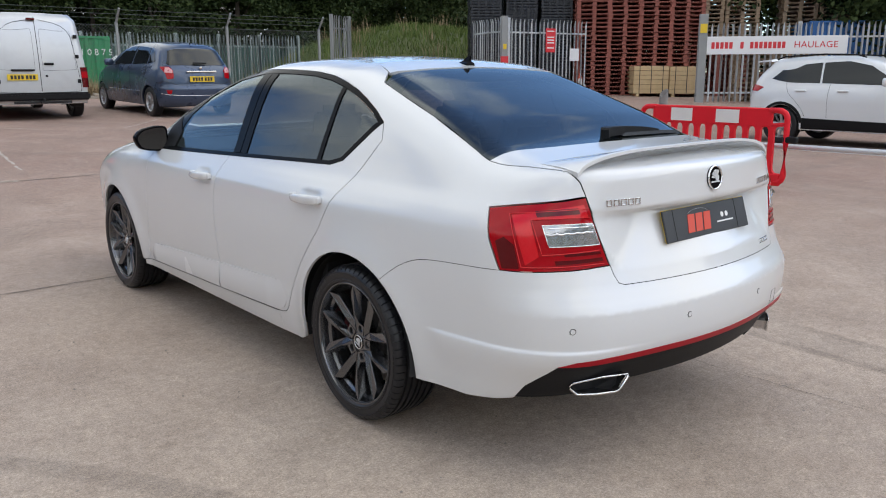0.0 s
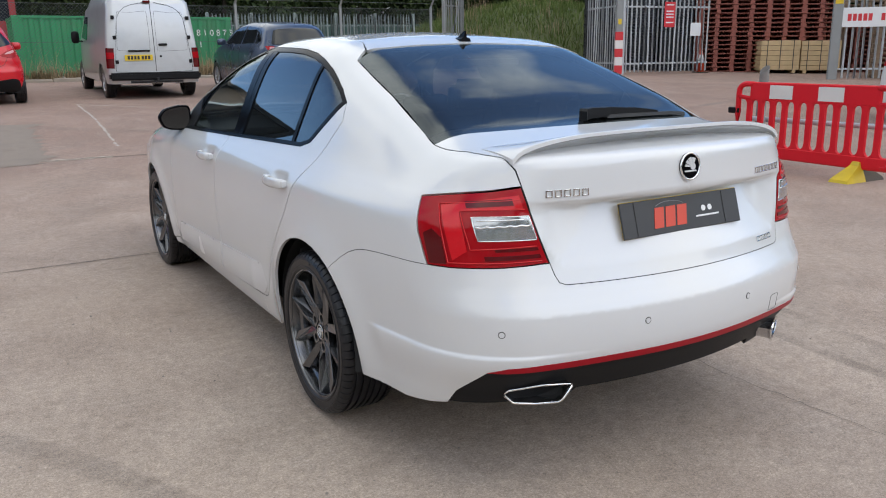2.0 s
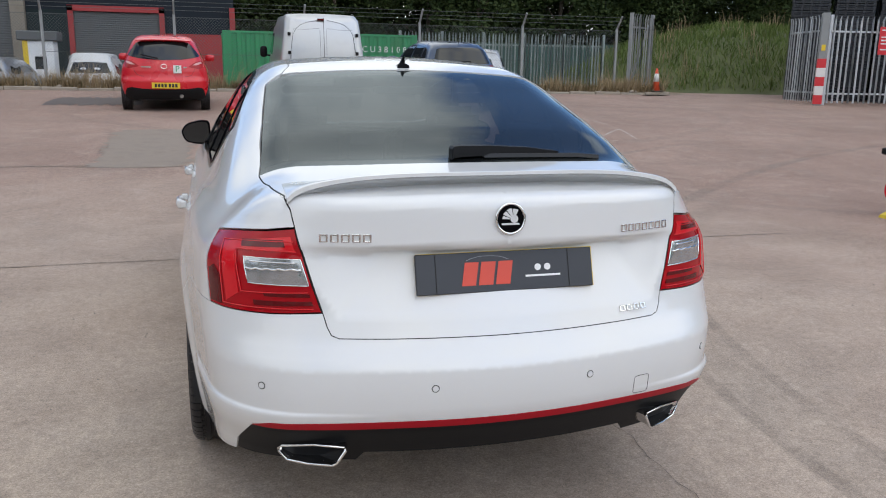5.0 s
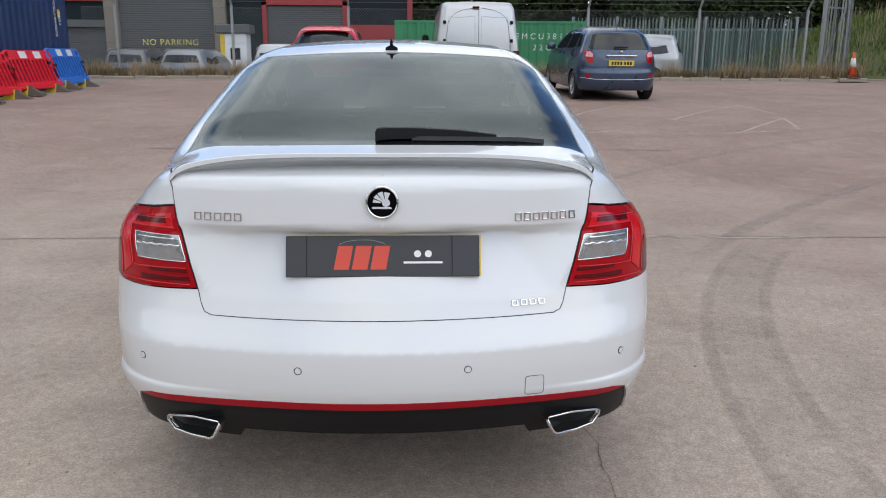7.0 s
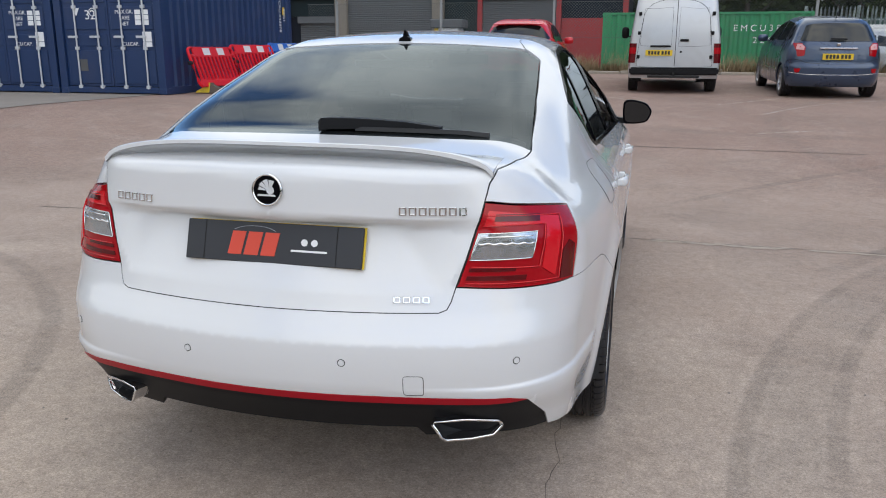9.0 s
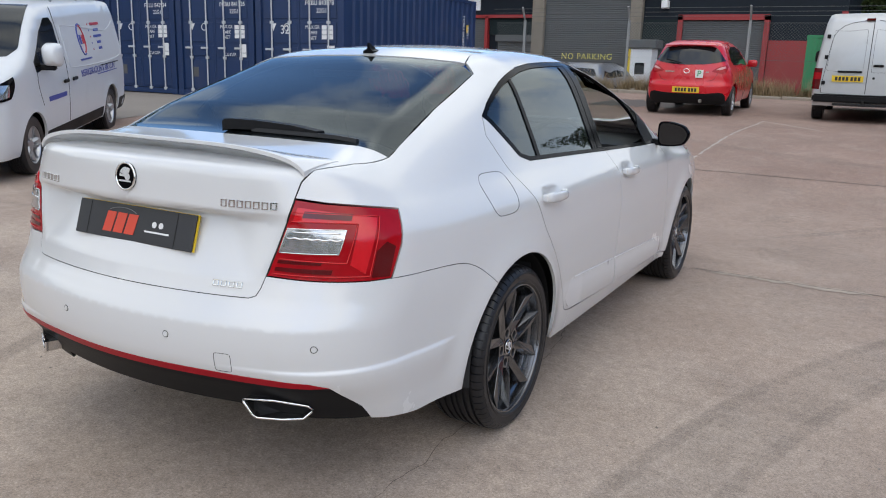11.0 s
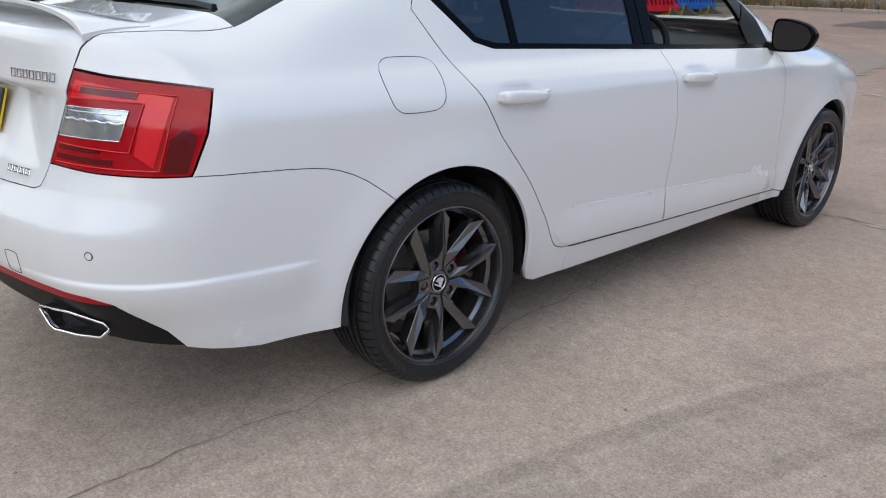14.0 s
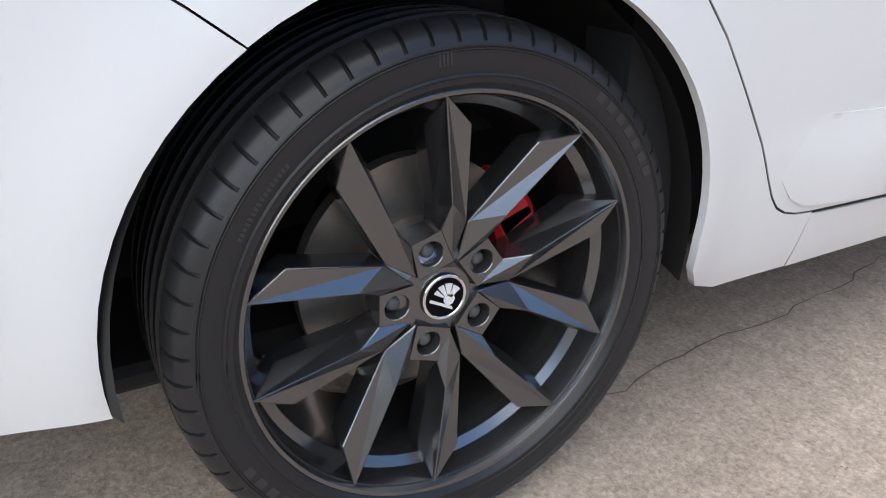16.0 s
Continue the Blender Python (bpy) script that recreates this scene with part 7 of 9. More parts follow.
def white_panel_van():
    use_form(car_form(((0.18, 0.35, 0.60, 0.85, 1.05, 1.20, 1.50, 1.80, 1.95, 2.1), (0.86, 0.935, 0.965, 0.972, 0.965, 0.945, 0.885, 0.82, 0.78, 0.74)),
                      ((-1.3, -0.9, 0.5, 1.6, 2.2, 2.6, 3.05, 3.30, 3.75, 4.05), (1.86, 1.875, 1.89, 1.88, 1.835, 1.68, 1.37, 1.25, 1.125, 0.90)),
                      ((0.18, 0.5, 1.0, 1.5, 1.95), (-0.92, -0.97, -0.96, -0.93, -0.88)),
                      ((0.18, 0.30, 0.50, 0.80, 1.02, 1.12, 1.25), (3.96, 4.01, 4.04, 4.03, 3.98, 3.89, 3.6)), wheelbase=3.098, hub=0.33, arch=0.365, bow=0.05, corner=0.15, taper=(-0.2, 0.02), nose=(2.9, 0.09), crown=0.035, edge=0.09, flare=0.012), 0.0, 3.15, 0.98, 0.33, 0.365)
    c = thing("delivery_van", "white panel van with ladders on a roof rack", "van", on_yard(-8.97, 4.90, -143.5, 3.1))
    shell(c, M_WHITEVAN, 3.098, 0.26, step=0.05, tyre=0.328, rim=0.205, tw=0.215, track=0.825)
    panel("windscreen", [T(0.0, 2.28), T(0.45, 2.25), T(0.70, 2.19), T(0.765, 2.55), T(0.83, 3.00), T(0.76, 3.15), T(0.35, 3.24), T(0.0, 3.26)], M_GLASSDARK, c, whole=True, top=True, step=0.05, lift=0.005, gap=0.0)
    panel("grille", [("F", 0.0, 1.035), ("F", 0.30, 1.03), ("F", 0.575, 1.01), ("F", 0.585, 0.87), ("F", 0.54, 0.70), ("F", 0.30, 0.665), ("F", 0.0, 0.66)], M_BLACKGLOSS, c, whole=True, step=0.04, lift=0.008, gap=0.0)
    for z in (0.925, 0.865, 0.805, 0.745):
        for sd in (1, -1):
            skin_line("grille_bar", [("F", 0.12, z - 0.01), ("F", 0.30, z), ("F", 0.50, z + 0.008)], c, M_CHROME, 0.006, sd, False, lift=0.012)
    panel("lower_grille", [("F", 0.0, 0.44), ("F", 0.45, 0.44), ("F", 0.66, 0.46), ("F", 0.68, 0.34), ("F", 0.0, 0.32)], M_BLACK, c, whole=True, step=0.05, lift=0.008, gap=0.0)
    bm = bmesh.new()
    f = [(0, 0.085), (0.062, 0), (0, -0.085), (-0.062, 0)]
    sweep(bm, [Vector((x, 4.06, 0.935 + z)) for x, z in f], 0.016, 6, True)
    part("front_emblem", bm, M_CHROME, c, "chrome diamond emblem")
    bm = box_bm(-0.26, 0.26, 4.045, 4.06, 0.525, 0.635, bevel=0.003)
    pl = part("number_plate", bm, M_PLATEWHITE, c, "white plate with dark bars")
    for i in range(7):
        cx = 0.21 - 0.42 * (i + 0.5) / 7
        part("plate_bar", box_bm(cx - 0.021, cx + 0.021, 4.060, 4.063, 0.546, 0.614), M_BAR, pl)
    for sd in (1, -1):
        lamp("headlamp", [("F", 0.56, 0.85), ("F", 0.58, 1.00), ("F", 0.70, 1.06), S(3.70, 1.06), S(3.50, 1.115), S(3.50, 1.04), S(3.62, 0.90), ("F", 0.70, 0.84)], M_BLACKGLOSS, c, sd, step=0.03, lift=0.007, label="clear headlamp in a dark surround")
        lamp("lamp_lens", [("F", 0.585, 0.87), ("F", 0.605, 0.975), ("F", 0.70, 1.03), S(3.70, 1.04), S(3.62, 1.04), S(3.66, 0.92), ("F", 0.70, 0.865)], M_LAMPCLEAR, c, sd, step=0.03, lift=0.012)
        panel("door_window", [S(1.98, 1.20), S(1.95, 1.60), S(2.02, 1.68), S(2.20, 1.68), S(2.48, 1.53), S(2.90, 1.22), S(2.88, 1.10), S(2.60, 1.14)], M_GLASSDARK, c, side=sd, lift=0.005, gap=0.0, step=0.06)
        skin_line("door_gap", [S(1.88, 1.80), S(1.87, 1.0), S(1.90, 0.42)], c, M_GAP, 0.004, sd, False)
        skin_line("door_gap", [S(2.86, 1.15), S(2.90, 0.95), S(2.78, 0.72)], c, M_GAP, 0.004, sd, False)
        skin_line("body_swage", [S(1.70, 1.60), S(-0.6, 1.60), S(-0.70, 1.54), S(-0.70, 1.14), S(-0.6, 1.05), S(1.70, 1.05), S(1.76, 1.14), S(1.76, 1.54)], c, M_WHITEVAN, 0.007, sd)
        for y in (2.00, 1.66):
            p, n = on_skin(S(y, 0.93))
            part("door_handle", box_bm(sd * p.x - 0.01, sd * (p.x + 0.03), y - 0.09, y + 0.09, 0.91, 0.955, bevel=0.01), M_BLACK, c)
        lower = [S(2.72, 0.42), S(0.42, 0.42), S(0.42, 0.28), S(2.72, 0.28)]
        panel("sill_cladding", lower, M_BLACK, c, side=sd, lift=0.008, gap=0.0, step=0.10)
        panel("corner_cladding", [S(-0.45, 0.45), S(-0.85, 0.45), S(-0.85, 0.28), S(-0.42, 0.28)], M_BLACK, c, side=sd, lift=0.008, gap=0.0, step=0.08)
        bm = bmesh.new()
        rings = []
        for yy, sc in ((0.0, 0.95), (0.03, 1.0), (0.13, 0.85), (0.18, 0.5)):
            rings.append([Vector((sd * (1.08 + 0.11 * math.copysign(abs(math.cos(a)) ** 0.5, math.cos(a)) * sc), 2.62 + yy, 1.29 + 0.135 * math.copysign(abs(math.sin(a)) ** 0.5, math.sin(a)) * sc)) for a in [2 * math.pi * k / 16 for k in range(16)]])
        loft(bm, rings)
        bmesh.ops.recalc_face_normals(bm, faces=bm.faces)
        mi = part("door_mirror", bm, M_WHITEVAN, c, smooth=True)
        part("mirror_foot", box_bm(sd * 0.86, sd * 1.12, 2.66, 2.74, 1.12, 1.18, bevel=0.02), M_BLACK, mi)
    # sign-writing on the side that shows, and on the bonnet
    def on_side(name, y, z, w, h, material, slant=0.0):
        p, n = on_skin(S(y, z))
        q = on_skin(S(y, z + 0.1))[0]
        bm = box_bm(-w / 2, w / 2, -h / 2, h / 2, -0.001, 0.003)
        lean = math.degrees(math.atan2(p.x - q.x, 0.1))
        o = part(name, bm, material, c)
        o.matrix_local = Matrix.Translation((-p.x - 0.003, y, z)) @ Matrix(((0, 0, -1, 0), (-1, 0, 0, 0), (0, 1, 0, 0), (0, 0, 0, 1))) @ pose(0, 0, 0, -lean, 0, slant)
        return o
    for i, wd in enumerate((0.40, 0.22, 0.36, 0.18, 0.16)):
        on_side("side_print", 0.28, 1.56 - 0.082 * i, wd, 0.035, M_REDPRINT if i == 0 else M_BLUEPRINT)
        on_side("side_print", 0.60, 1.56 - 0.082 * i, 0.022, 0.022, M_REDPRINT if i % 2 == 0 else M_BLUEPRINT)
    on_side("side_print", 1.02, 1.13, 0.48, 0.022, M_BLUEPRINT)
    on_side("side_print", 0.15, 0.895, 0.95, 0.012, M_BLUEPRINT)
    on_side("side_print", 2.30, 0.78, 0.62, 0.055, M_BLUEPRINT)
    on_side("side_stripe", 0.0, 1.02 - 0.02, 0.9, 0.014, M_BAR)
    p, n = on_skin(S(0.55, 0.96))
    cu = lettering("side_words", "REFRIGERATION & AIR CON", 0.125, M_BLUEPRINT, c, Matrix.Translation((-p.x - 0.004, 0.55, 0.955)) @ Matrix(((0, 0, -1, 0), (-1, 0, 0, 0), (0, 1, 0, 0), (0, 0, 0, 1))) @ pose(0, 0, 0, -4), 0.001)
    for rad, col, a0, a1 in ((0.17, M_BLUEPRINT, 60, 290), (0.15, M_REDPRINT, -80, 100)):
        bm = bmesh.new()
        px = on_skin(S(1.02, 1.38))[0].x
        pts = []
        for k in range(20):
            a = radians(a0 + (a1 - a0) * k / 19)
            z = 1.38 + rad * 1.15 * math.sin(a)
            y = 1.02 - rad * 0.8 * math.cos(a)
            pts.append(Vector((-on_skin(S(y, z))[0].x - 0.002, y, z)))
        sweep(bm, pts, 0.012, 5)
        part("side_emblem", bm, col, c)
    for dy, col in ((0.045, M_BLUEPRINT), (-0.055, M_REDPRINT)):
        on_side("side_emblem", 1.02 + dy, 1.38, 0.07, 0.12, col)
    for k, col in enumerate((M_BLUEPRINT, M_REDPRINT, M_BLUEPRINT)):
        bm = bmesh.new()
        pts = []
        for j in range(14):
            u = j / 13
            x = 0.26 - 0.52 * u
            y = 3.52 + 0.15 * math.sin(math.pi * u) * (1 - k)
            q, n = on_skin(T(abs(x), y))
            pts.append(Vector((x, y, q.z + 0.003)))
        sweep(bm, pts, 0.012, 5)
        part("bonnet_print", bm, col, c)
    # roof rack with ladders
    bm = bmesh.new()
    for y in (-0.5, 0.5, 1.5):
        tube(bm, (-0.72, y, 1.96), (0.72, y, 1.96), 0.018, 8)
        for x in (-0.72, 0.72):
            tube(bm, (x, y, 1.83), (x, y, 1.98), 0.018, 8)
    for x in (-0.70, 0.70):
        tube(bm, (x, -0.7, 2.00), (x, 1.9, 2.00), 0.018, 8)
    part("roof_rack", bm, M_ALLOY, c, "grey metal roof rack")
    for x0 in (-0.55, -0.05):
        bm = bmesh.new()
        for x in (x0, x0 + 0.38):
            box(bm, x - 0.02, x + 0.02, -0.9, 1.9, 2.02, 2.09, 0.006)
        for i in range(10):
            tube(bm, (x0, -0.75 + 0.28 * i, 2.055), (x0 + 0.38, -0.75 + 0.28 * i, 2.055), 0.014, 6)
        part("ladder", bm, M_ALLOY, c, "aluminium ladder")
    part("roof_box", box_bm(0.42, 0.66, -0.4, 1.2, 1.99, 2.09, bevel=0.03, segments=2), M_BLACK, c)
    for a, b in (((-0.2, 3.24, 1.275), (-0.62, 3.14, 1.30)), ((0.45, 3.20, 1.28), (-0.05, 3.25, 1.28))):
        bm = bmesh.new()
        tube(bm, a, b, 0.012, 6)
        part("windscreen_wiper", bm, M_BLACK, c)
    return c


red_hatchback()
blue_hatchback()
silver_van()
white_suv()
white_panel_van()
far_car("estate_car", "grey estate car beyond the wire fence", M_GREYCAR, pose(-8.75, 23.3, 0.06, 0, 0, 2))
far_car("estate_car", "silver-grey estate car beyond the wire fence", shader("silver_grey_car_paint", (0.30, 0.31, 0.33), 0.3, metal=0.35, coat=0.6, vary=0.06), pose(-6.95, 23.2, 0.06, 0, 0, -2))
far_car("delivery_van", "white van beyond the wire fence", M_WHITEVAN, pose(-4.2, 23.6, 0.06, 0, 0, 1), True)
far_car("pickup_truck", "silver pickup with a hard top beyond the fence", M_SILVER, pose(8.35, 24.3, 0.45, 0, 0, 70), True)


# ---- the yard's edges: kerb, fences, building, containers ----
M_GALV = shader("galvanised_steel", (0.54, 0.56, 0.58), 0.45, metal=0.25, vary=0.15, scale=6, dirt=0.1)
M_POST = shader("dull_grey_post", (0.27, 0.28, 0.28), 0.6, metal=0.2, vary=0.15)
M_WIRE = shader("fence_wire", (0.10, 0.11, 0.11), 0.5, metal=0.5, vary=0.15)
M_KERB = shader("kerb_concrete", (0.31, 0.27, 0.22), 0.9, vary=0.35, fine=80, bump=0.002, dirt=0.3)
M_ASPHALT = shader("grey_asphalt", (0.235, 0.205, 0.178), 0.92, vary=0.18, scale=1.2, fine=120, bump=0.003)
M_CLAD = shader("dark_green_cladding", (0.010, 0.018, 0.020), 0.5, vary=0.2, spec=0.2)
M_NAVY = shader("dark_navy_cladding", (0.009, 0.013, 0.020), 0.5, vary=0.2, spec=0.2)
M_SHUTTER = shader("grey_roller_shutter", (0.105, 0.11, 0.115), 0.55, metal=0.2, vary=0.12, dirt=0.25)
M_PILLAR = shader("stained_concrete", (0.22, 0.195, 0.16), 0.9, vary=0.3, scale=2.5, bump=0.002, dirt=0.4)
M_REDPAINT = shader("red_paint", (0.30, 0.024, 0.026), 0.5, vary=0.12, dirt=0.15)
M_GREENBOX = shader("green_container_paint", (0.030, 0.27, 0.105), 0.5, vary=0.14, scale=1.2, dirt=0.25)
M_BLUEBOX = shader("navy_container_paint", (0.011, 0.032, 0.100), 0.42, vary=0.14, scale=1.5, dirt=0.12)
M_BLUEBRIGHT = shader("blue_container_paint", (0.03, 0.13, 0.36), 0.45, vary=0.12, dirt=0.15)
M_DARKGREEN = shader("dark_green_container", (0.035, 0.085, 0.070), 0.55, vary=0.15, dirt=0.2)
M_BARRIER = shader("red_barrier_plastic", (0.66, 0.012, 0.024), 0.45, vary=0.10, dirt=0.03, spec=0.25)
M_BARRIERBLUE = shader("blue_barrier_plastic", (0.025, 0.14, 0.52), 0.42, vary=0.10, dirt=0.12)
M_REFLECT = shader("white_reflective", (0.72, 0.70, 0.68), 0.35, vary=0.06, dirt=0.1)
M_FOOT = shader("dark_rubber_foot", (0.085, 0.070, 0.055), 0.8, vary=0.25, dirt=0.4)
M_YELLOWPLASTIC = shader("yellow_plastic", (0.62, 0.45, 0.02), 0.5, vary=0.12, dirt=0.3)
M_CONE = shader("orange_cone", (0.65, 0.07, 0.02), 0.5, vary=0.08, dirt=0.15)
M_PALLET = shader("red_brown_pallet_wood", (0.255, 0.082, 0.062), 0.8, vary=0.40, scale=5, fine=50, bump=0.002)
M_PALLETRAW = shader("weathered_pallet_wood", (0.34, 0.25, 0.17), 0.85, vary=0.3, scale=5, fine=50, bump=0.002)
M_TIMBER = shader("fresh_timber", (0.52, 0.38, 0.21), 0.75, vary=0.18, scale=6, fine=50, bump=0.001)
M_BLACKCRATE = shader("black_plastic_crate", (0.016, 0.019, 0.026), 0.45, vary=0.25)
M_WRAP = shader("clear_stretch_wrap", (0.42, 0.44, 0.47), 0.25, vary=0.35, scale=4, fine=20)
M_YELLOWPRINT = shader("yellow_paint", (0.74, 0.66, 0.18), 0.6, vary=0.15)
M_SIGNWHITE = shader("white_sign_board", (0.74, 0.75, 0.76), 0.4, vary=0.04, dirt=0.05)
M_SIGNRED = shader("red_sign", (0.60, 0.03, 0.04), 0.4, vary=0.05)


def setting(name, bm, material, label, category, smooth=False):
    return tagged(part(name, bm, material, None, smooth=smooth), label, category, kind="structure")


# asphalt apron before the containers
xs, ys = np.arange(-26, -8.19, 0.6), np.arange(-8, 20.6, 0.6)
vs = [(float(x + 0.05 * (y - 11) * (x > -8.9)), float(y), float(gz(x, y)) + 0.008) for y in ys for x in xs]
w = len(xs)
me = bpy.data.meshes.new("asphalt")
me.from_pydata(vs, [], [(j * w + i, j * w + i + 1, (j + 1) * w + i + 1, (j + 1) * w + i) for j in range(len(ys) - 1) for i in range(w - 1)])
setting("asphalt", me, M_ASPHALT, "brownish grey asphalt apron beside the concrete", "pavement")

# kerb stones along the far edge
kerb = tagged(new("kerb"), "low row of worn concrete kerb stones", "kerb", kind="structure")
stone = box_bm(-0.445, 0.445, -0.075, 0.075, -0.15, 0.09, bevel=0.022)
stone_me = mesh_of(stone, "kerb_stone")
stone_me.materials.append(M_KERB)
for i in range(26):
    x = -9.2 + 0.9 * i
    o = new("kerb_stone", stone_me)
    o.parent = kerb
    o.matrix_local = pose(x, 20.66 + random.uniform(-0.012, 0.012), float(gz(x, 20.6)) + random.uniform(-0.03, 0.015), 0, random.uniform(-1.2, 1.2), random.uniform(-1.2, 1.2))
soil = bmesh.new()
rows = [[soil.verts.new((x, y, float(gz(x, 20.6)) + dz + random.uniform(-0.03, 0.03))) for y, dz in ((20.73, 0.06), (20.95, 0.12), (21.3, 0.10), (21.45, -0.95))] for x in np.arange(-9.6, 14.2, 0.35)]
for a, b in zip(rows, rows[1:]):
    for j in range(3):
        soil.faces.new((a[j], a[j + 1], b[j + 1], b[j]))
bmesh.ops.recalc_face_normals(soil, faces=soil.faces)
setting("verge", soil, shader("verge_soil", (0.10, 0.075, 0.05), 0.95, vary=0.35, scale=3, fine=30, bump=0.01), "strip of bare soil behind the kerb", "ground", True)


def blade_field(name, spots, height, material, label, category, width=0.012, lean=0.35):
    """Grass blades or stalks at places (x, y, z); one mesh of stuff."""
    vs, fs = [], []
    for x, y, z in spots:
        a = random.uniform(0, 6.283)
        h = height * random.uniform(0.45, 1.25)
        dx, dy = math.cos(a), math.sin(a)
        l = h * lean * random.uniform(0.1, 1.3)
        b = random.uniform(0, 6.283)
        lx, ly = l * math.cos(b), l * math.sin(b)
        w = width * random.uniform(0.6, 1.3)
        k = len(vs)
        vs += [(x - dx * w, y - dy * w, z - 0.02), (x + dx * w, y + dy * w, z - 0.02), (x + lx * 0.45 + dx * w * 0.6, y + ly * 0.45 + dy * w * 0.6, z + h * 0.6), (x + lx * 0.45 - dx * w * 0.6, y + ly * 0.45 - dy * w * 0.6, z + h * 0.6), (x + lx, y + ly, z + h)]
        fs += [(k, k + 1, k + 2, k + 3), (k + 3, k + 2, k + 4)]
    me = bpy.data.meshes.new(name)
    me.from_pydata(vs, [], fs)
    return tagged(part(name, me, material), label, category, kind="stuff")


def plant_material(name, c1, c2):
    m = shader(name, c1, 0.7, vary=0.3, scale=2.0, fine=10)
    n, l = m.node_tree.nodes, m.node_tree.links
    b = n["Principled BSDF"]
    geo = n.new("ShaderNodeNewGeometry")
    mx = n.new("ShaderNodeMixRGB")
    src = b.inputs["Base Color"].links[0].from_socket
    l.new(geo.outputs["Random Per Island"], mx.inputs[0])
    l.new(src, mx.inputs[1])
    mx.inputs[2].default_value = (*c2, 1)
    l.new(mx.outputs["Color"], b.inputs["Base Color"])
    b.inputs["Specular IOR Level"].default_value = 0.2
    return m


M_STRAW = plant_material("dry_weeds", (0.42, 0.32, 0.20), (0.24, 0.18, 0.10))
M_GRASS = plant_material("bank_grass", (0.062, 0.108, 0.020), (0.155, 0.185, 0.060))
M_LEAF = plant_material("tree_leaves", (0.018, 0.034, 0.010), (0.050, 0.070, 0.020))
M_BARK = shader("bark", (0.075, 0.058, 0.043), 0.9, vary=0.3, scale=8, bump=0.01)

M_WEED = plant_material("brown_weeds", (0.24, 0.165, 0.095), (0.11, 0.095, 0.045))
for count, height, wide, level, seed, material, label in ((9000, 0.24, 0.010, -0.20, 0, M_WEED, "low brown weeds and dead leaves along the kerb"), (6500, 0.46, 0.008, -0.02, 7, M_STRAW, "dry straw-coloured stalks along the fence"), (500, 0.85, 0.006, 0.20, 13, M_STRAW, "tall dry stalks along the fence")):
    spots = []
    while len(spots) < count:
        x = random.uniform(-9.4, 13.6)
        y = 20.66 + abs(random.gauss(0, 0.20))
        if noise.noise(Vector((x * 1.3, y * 2, seed))) > level + random.uniform(-0.15, 0.15):
            spots.append((x, y, float(gz(x, 20.6)) + 0.07))
    blade_field("dry_weeds", spots, height, material, label, "weeds", wide, 0.6)
rubble = mesh_of(box_bm(-0.06, 0.06, -0.04, 0.04, -0.03, 0.03, bevel=0.018), "stone")
rubble.materials.append(M_KERB)
for _ in range(60):
    x = random.uniform(-9.2, 13.2)
    o = new("stone", rubble)
    o.parent = kerb
    o.matrix_local = Matrix.Translation((x, 20.66 + random.uniform(-0.03, 0.16), float(gz(x, 20.6)) + 0.105)) @ pose(0, 0, 0, random.uniform(-20, 20), random.uniform(-20, 20), random.uniform(0, 180)) @ Matrix.Scale(random.uniform(0.5, 1.5), 4)

# wire fence with cranked posts
fence = thing("wire_fence", "chain-link fence with barbed wire on cranked grey posts", "fence", pose(0, 20.93, 0))
FZ = 0.74
for x in (-8.35, -5.05, -1.7, 1.85, 5.3, 8.6, 11.85):
    bm = bmesh.new()
    z0 = float(gz(x, 20.6))
    box(bm, x - 0.035, x + 0.035, -0.035, 0.035, z0 - 0.2, FZ + 2.06, 0.006)
    tube(bm, (x, 0, FZ + 2.04), (x + 0.02, -0.28, FZ + 2.42), 0.03, 6)
    part("post", bm, M_POST, fence)
for k in range(3):
    bm = bmesh.new()
    tube(bm, (-9.3, -0.09 - 0.08 * k, FZ + 2.16 + 0.11 * k), (12.0, -0.09 - 0.08 * k, FZ + 2.16 + 0.11 * k), 0.006, 5)
    part("barbed_wire", bm, M_WIRE, fence)
for z in (0.15, 1.0, 1.98):
    bm = bmesh.new()
    tube(bm, (-9.3, 0, FZ + z), (12.0, 0, FZ + z), 0.006, 5)
    part("line_wire", bm, M_WIRE, fence)
vs, fs = [], []
P0, P1, H = -9.3, 12.0, 1.95
for sg in (1, -1):
    for i in range(int((P1 - P0 + H) / 0.085)):
        x0 = P0 - H + i * 0.085 if sg > 0 else P0 + i * 0.085
        x1 = x0 + H * sg
        za, zb = FZ + 0.05, FZ + 0.05 + H
        a, b = (x0, za), (x1, zb)
        t0 = max(0, (P0 - x0) / (x1 - x0)) if sg > 0 else max(0, (P1 - x0) / (x1 - x0))
        t1 = min(1, (P1 - x0) / (x1 - x0)) if sg > 0 else min(1, (P0 - x0) / (x1 - x0))
        if t1 <= t0:
            continue
        p = [(x0 + (x1 - x0) * t, za + H * t) for t in (t0, t1)]
        k = len(vs)
        r = 0.0021
        for px, pz in p:
            vs += [(px - r, 0.004 * sg, pz + r * sg), (px + r, 0.004 * sg, pz - r * sg), (px, 0.004 * sg - r * 1.4, pz)]
        fs += [(k, k + 1, k + 4, k + 3), (k + 1, k + 2, k + 5, k + 4), (k + 2, k, k + 3, k + 5)]
me = bpy.data.meshes.new("wire_mesh")
me.from_pydata(vs, [], fs)
part("wire_mesh", me, M_WIRE, fence)["kind"] = "stuff"


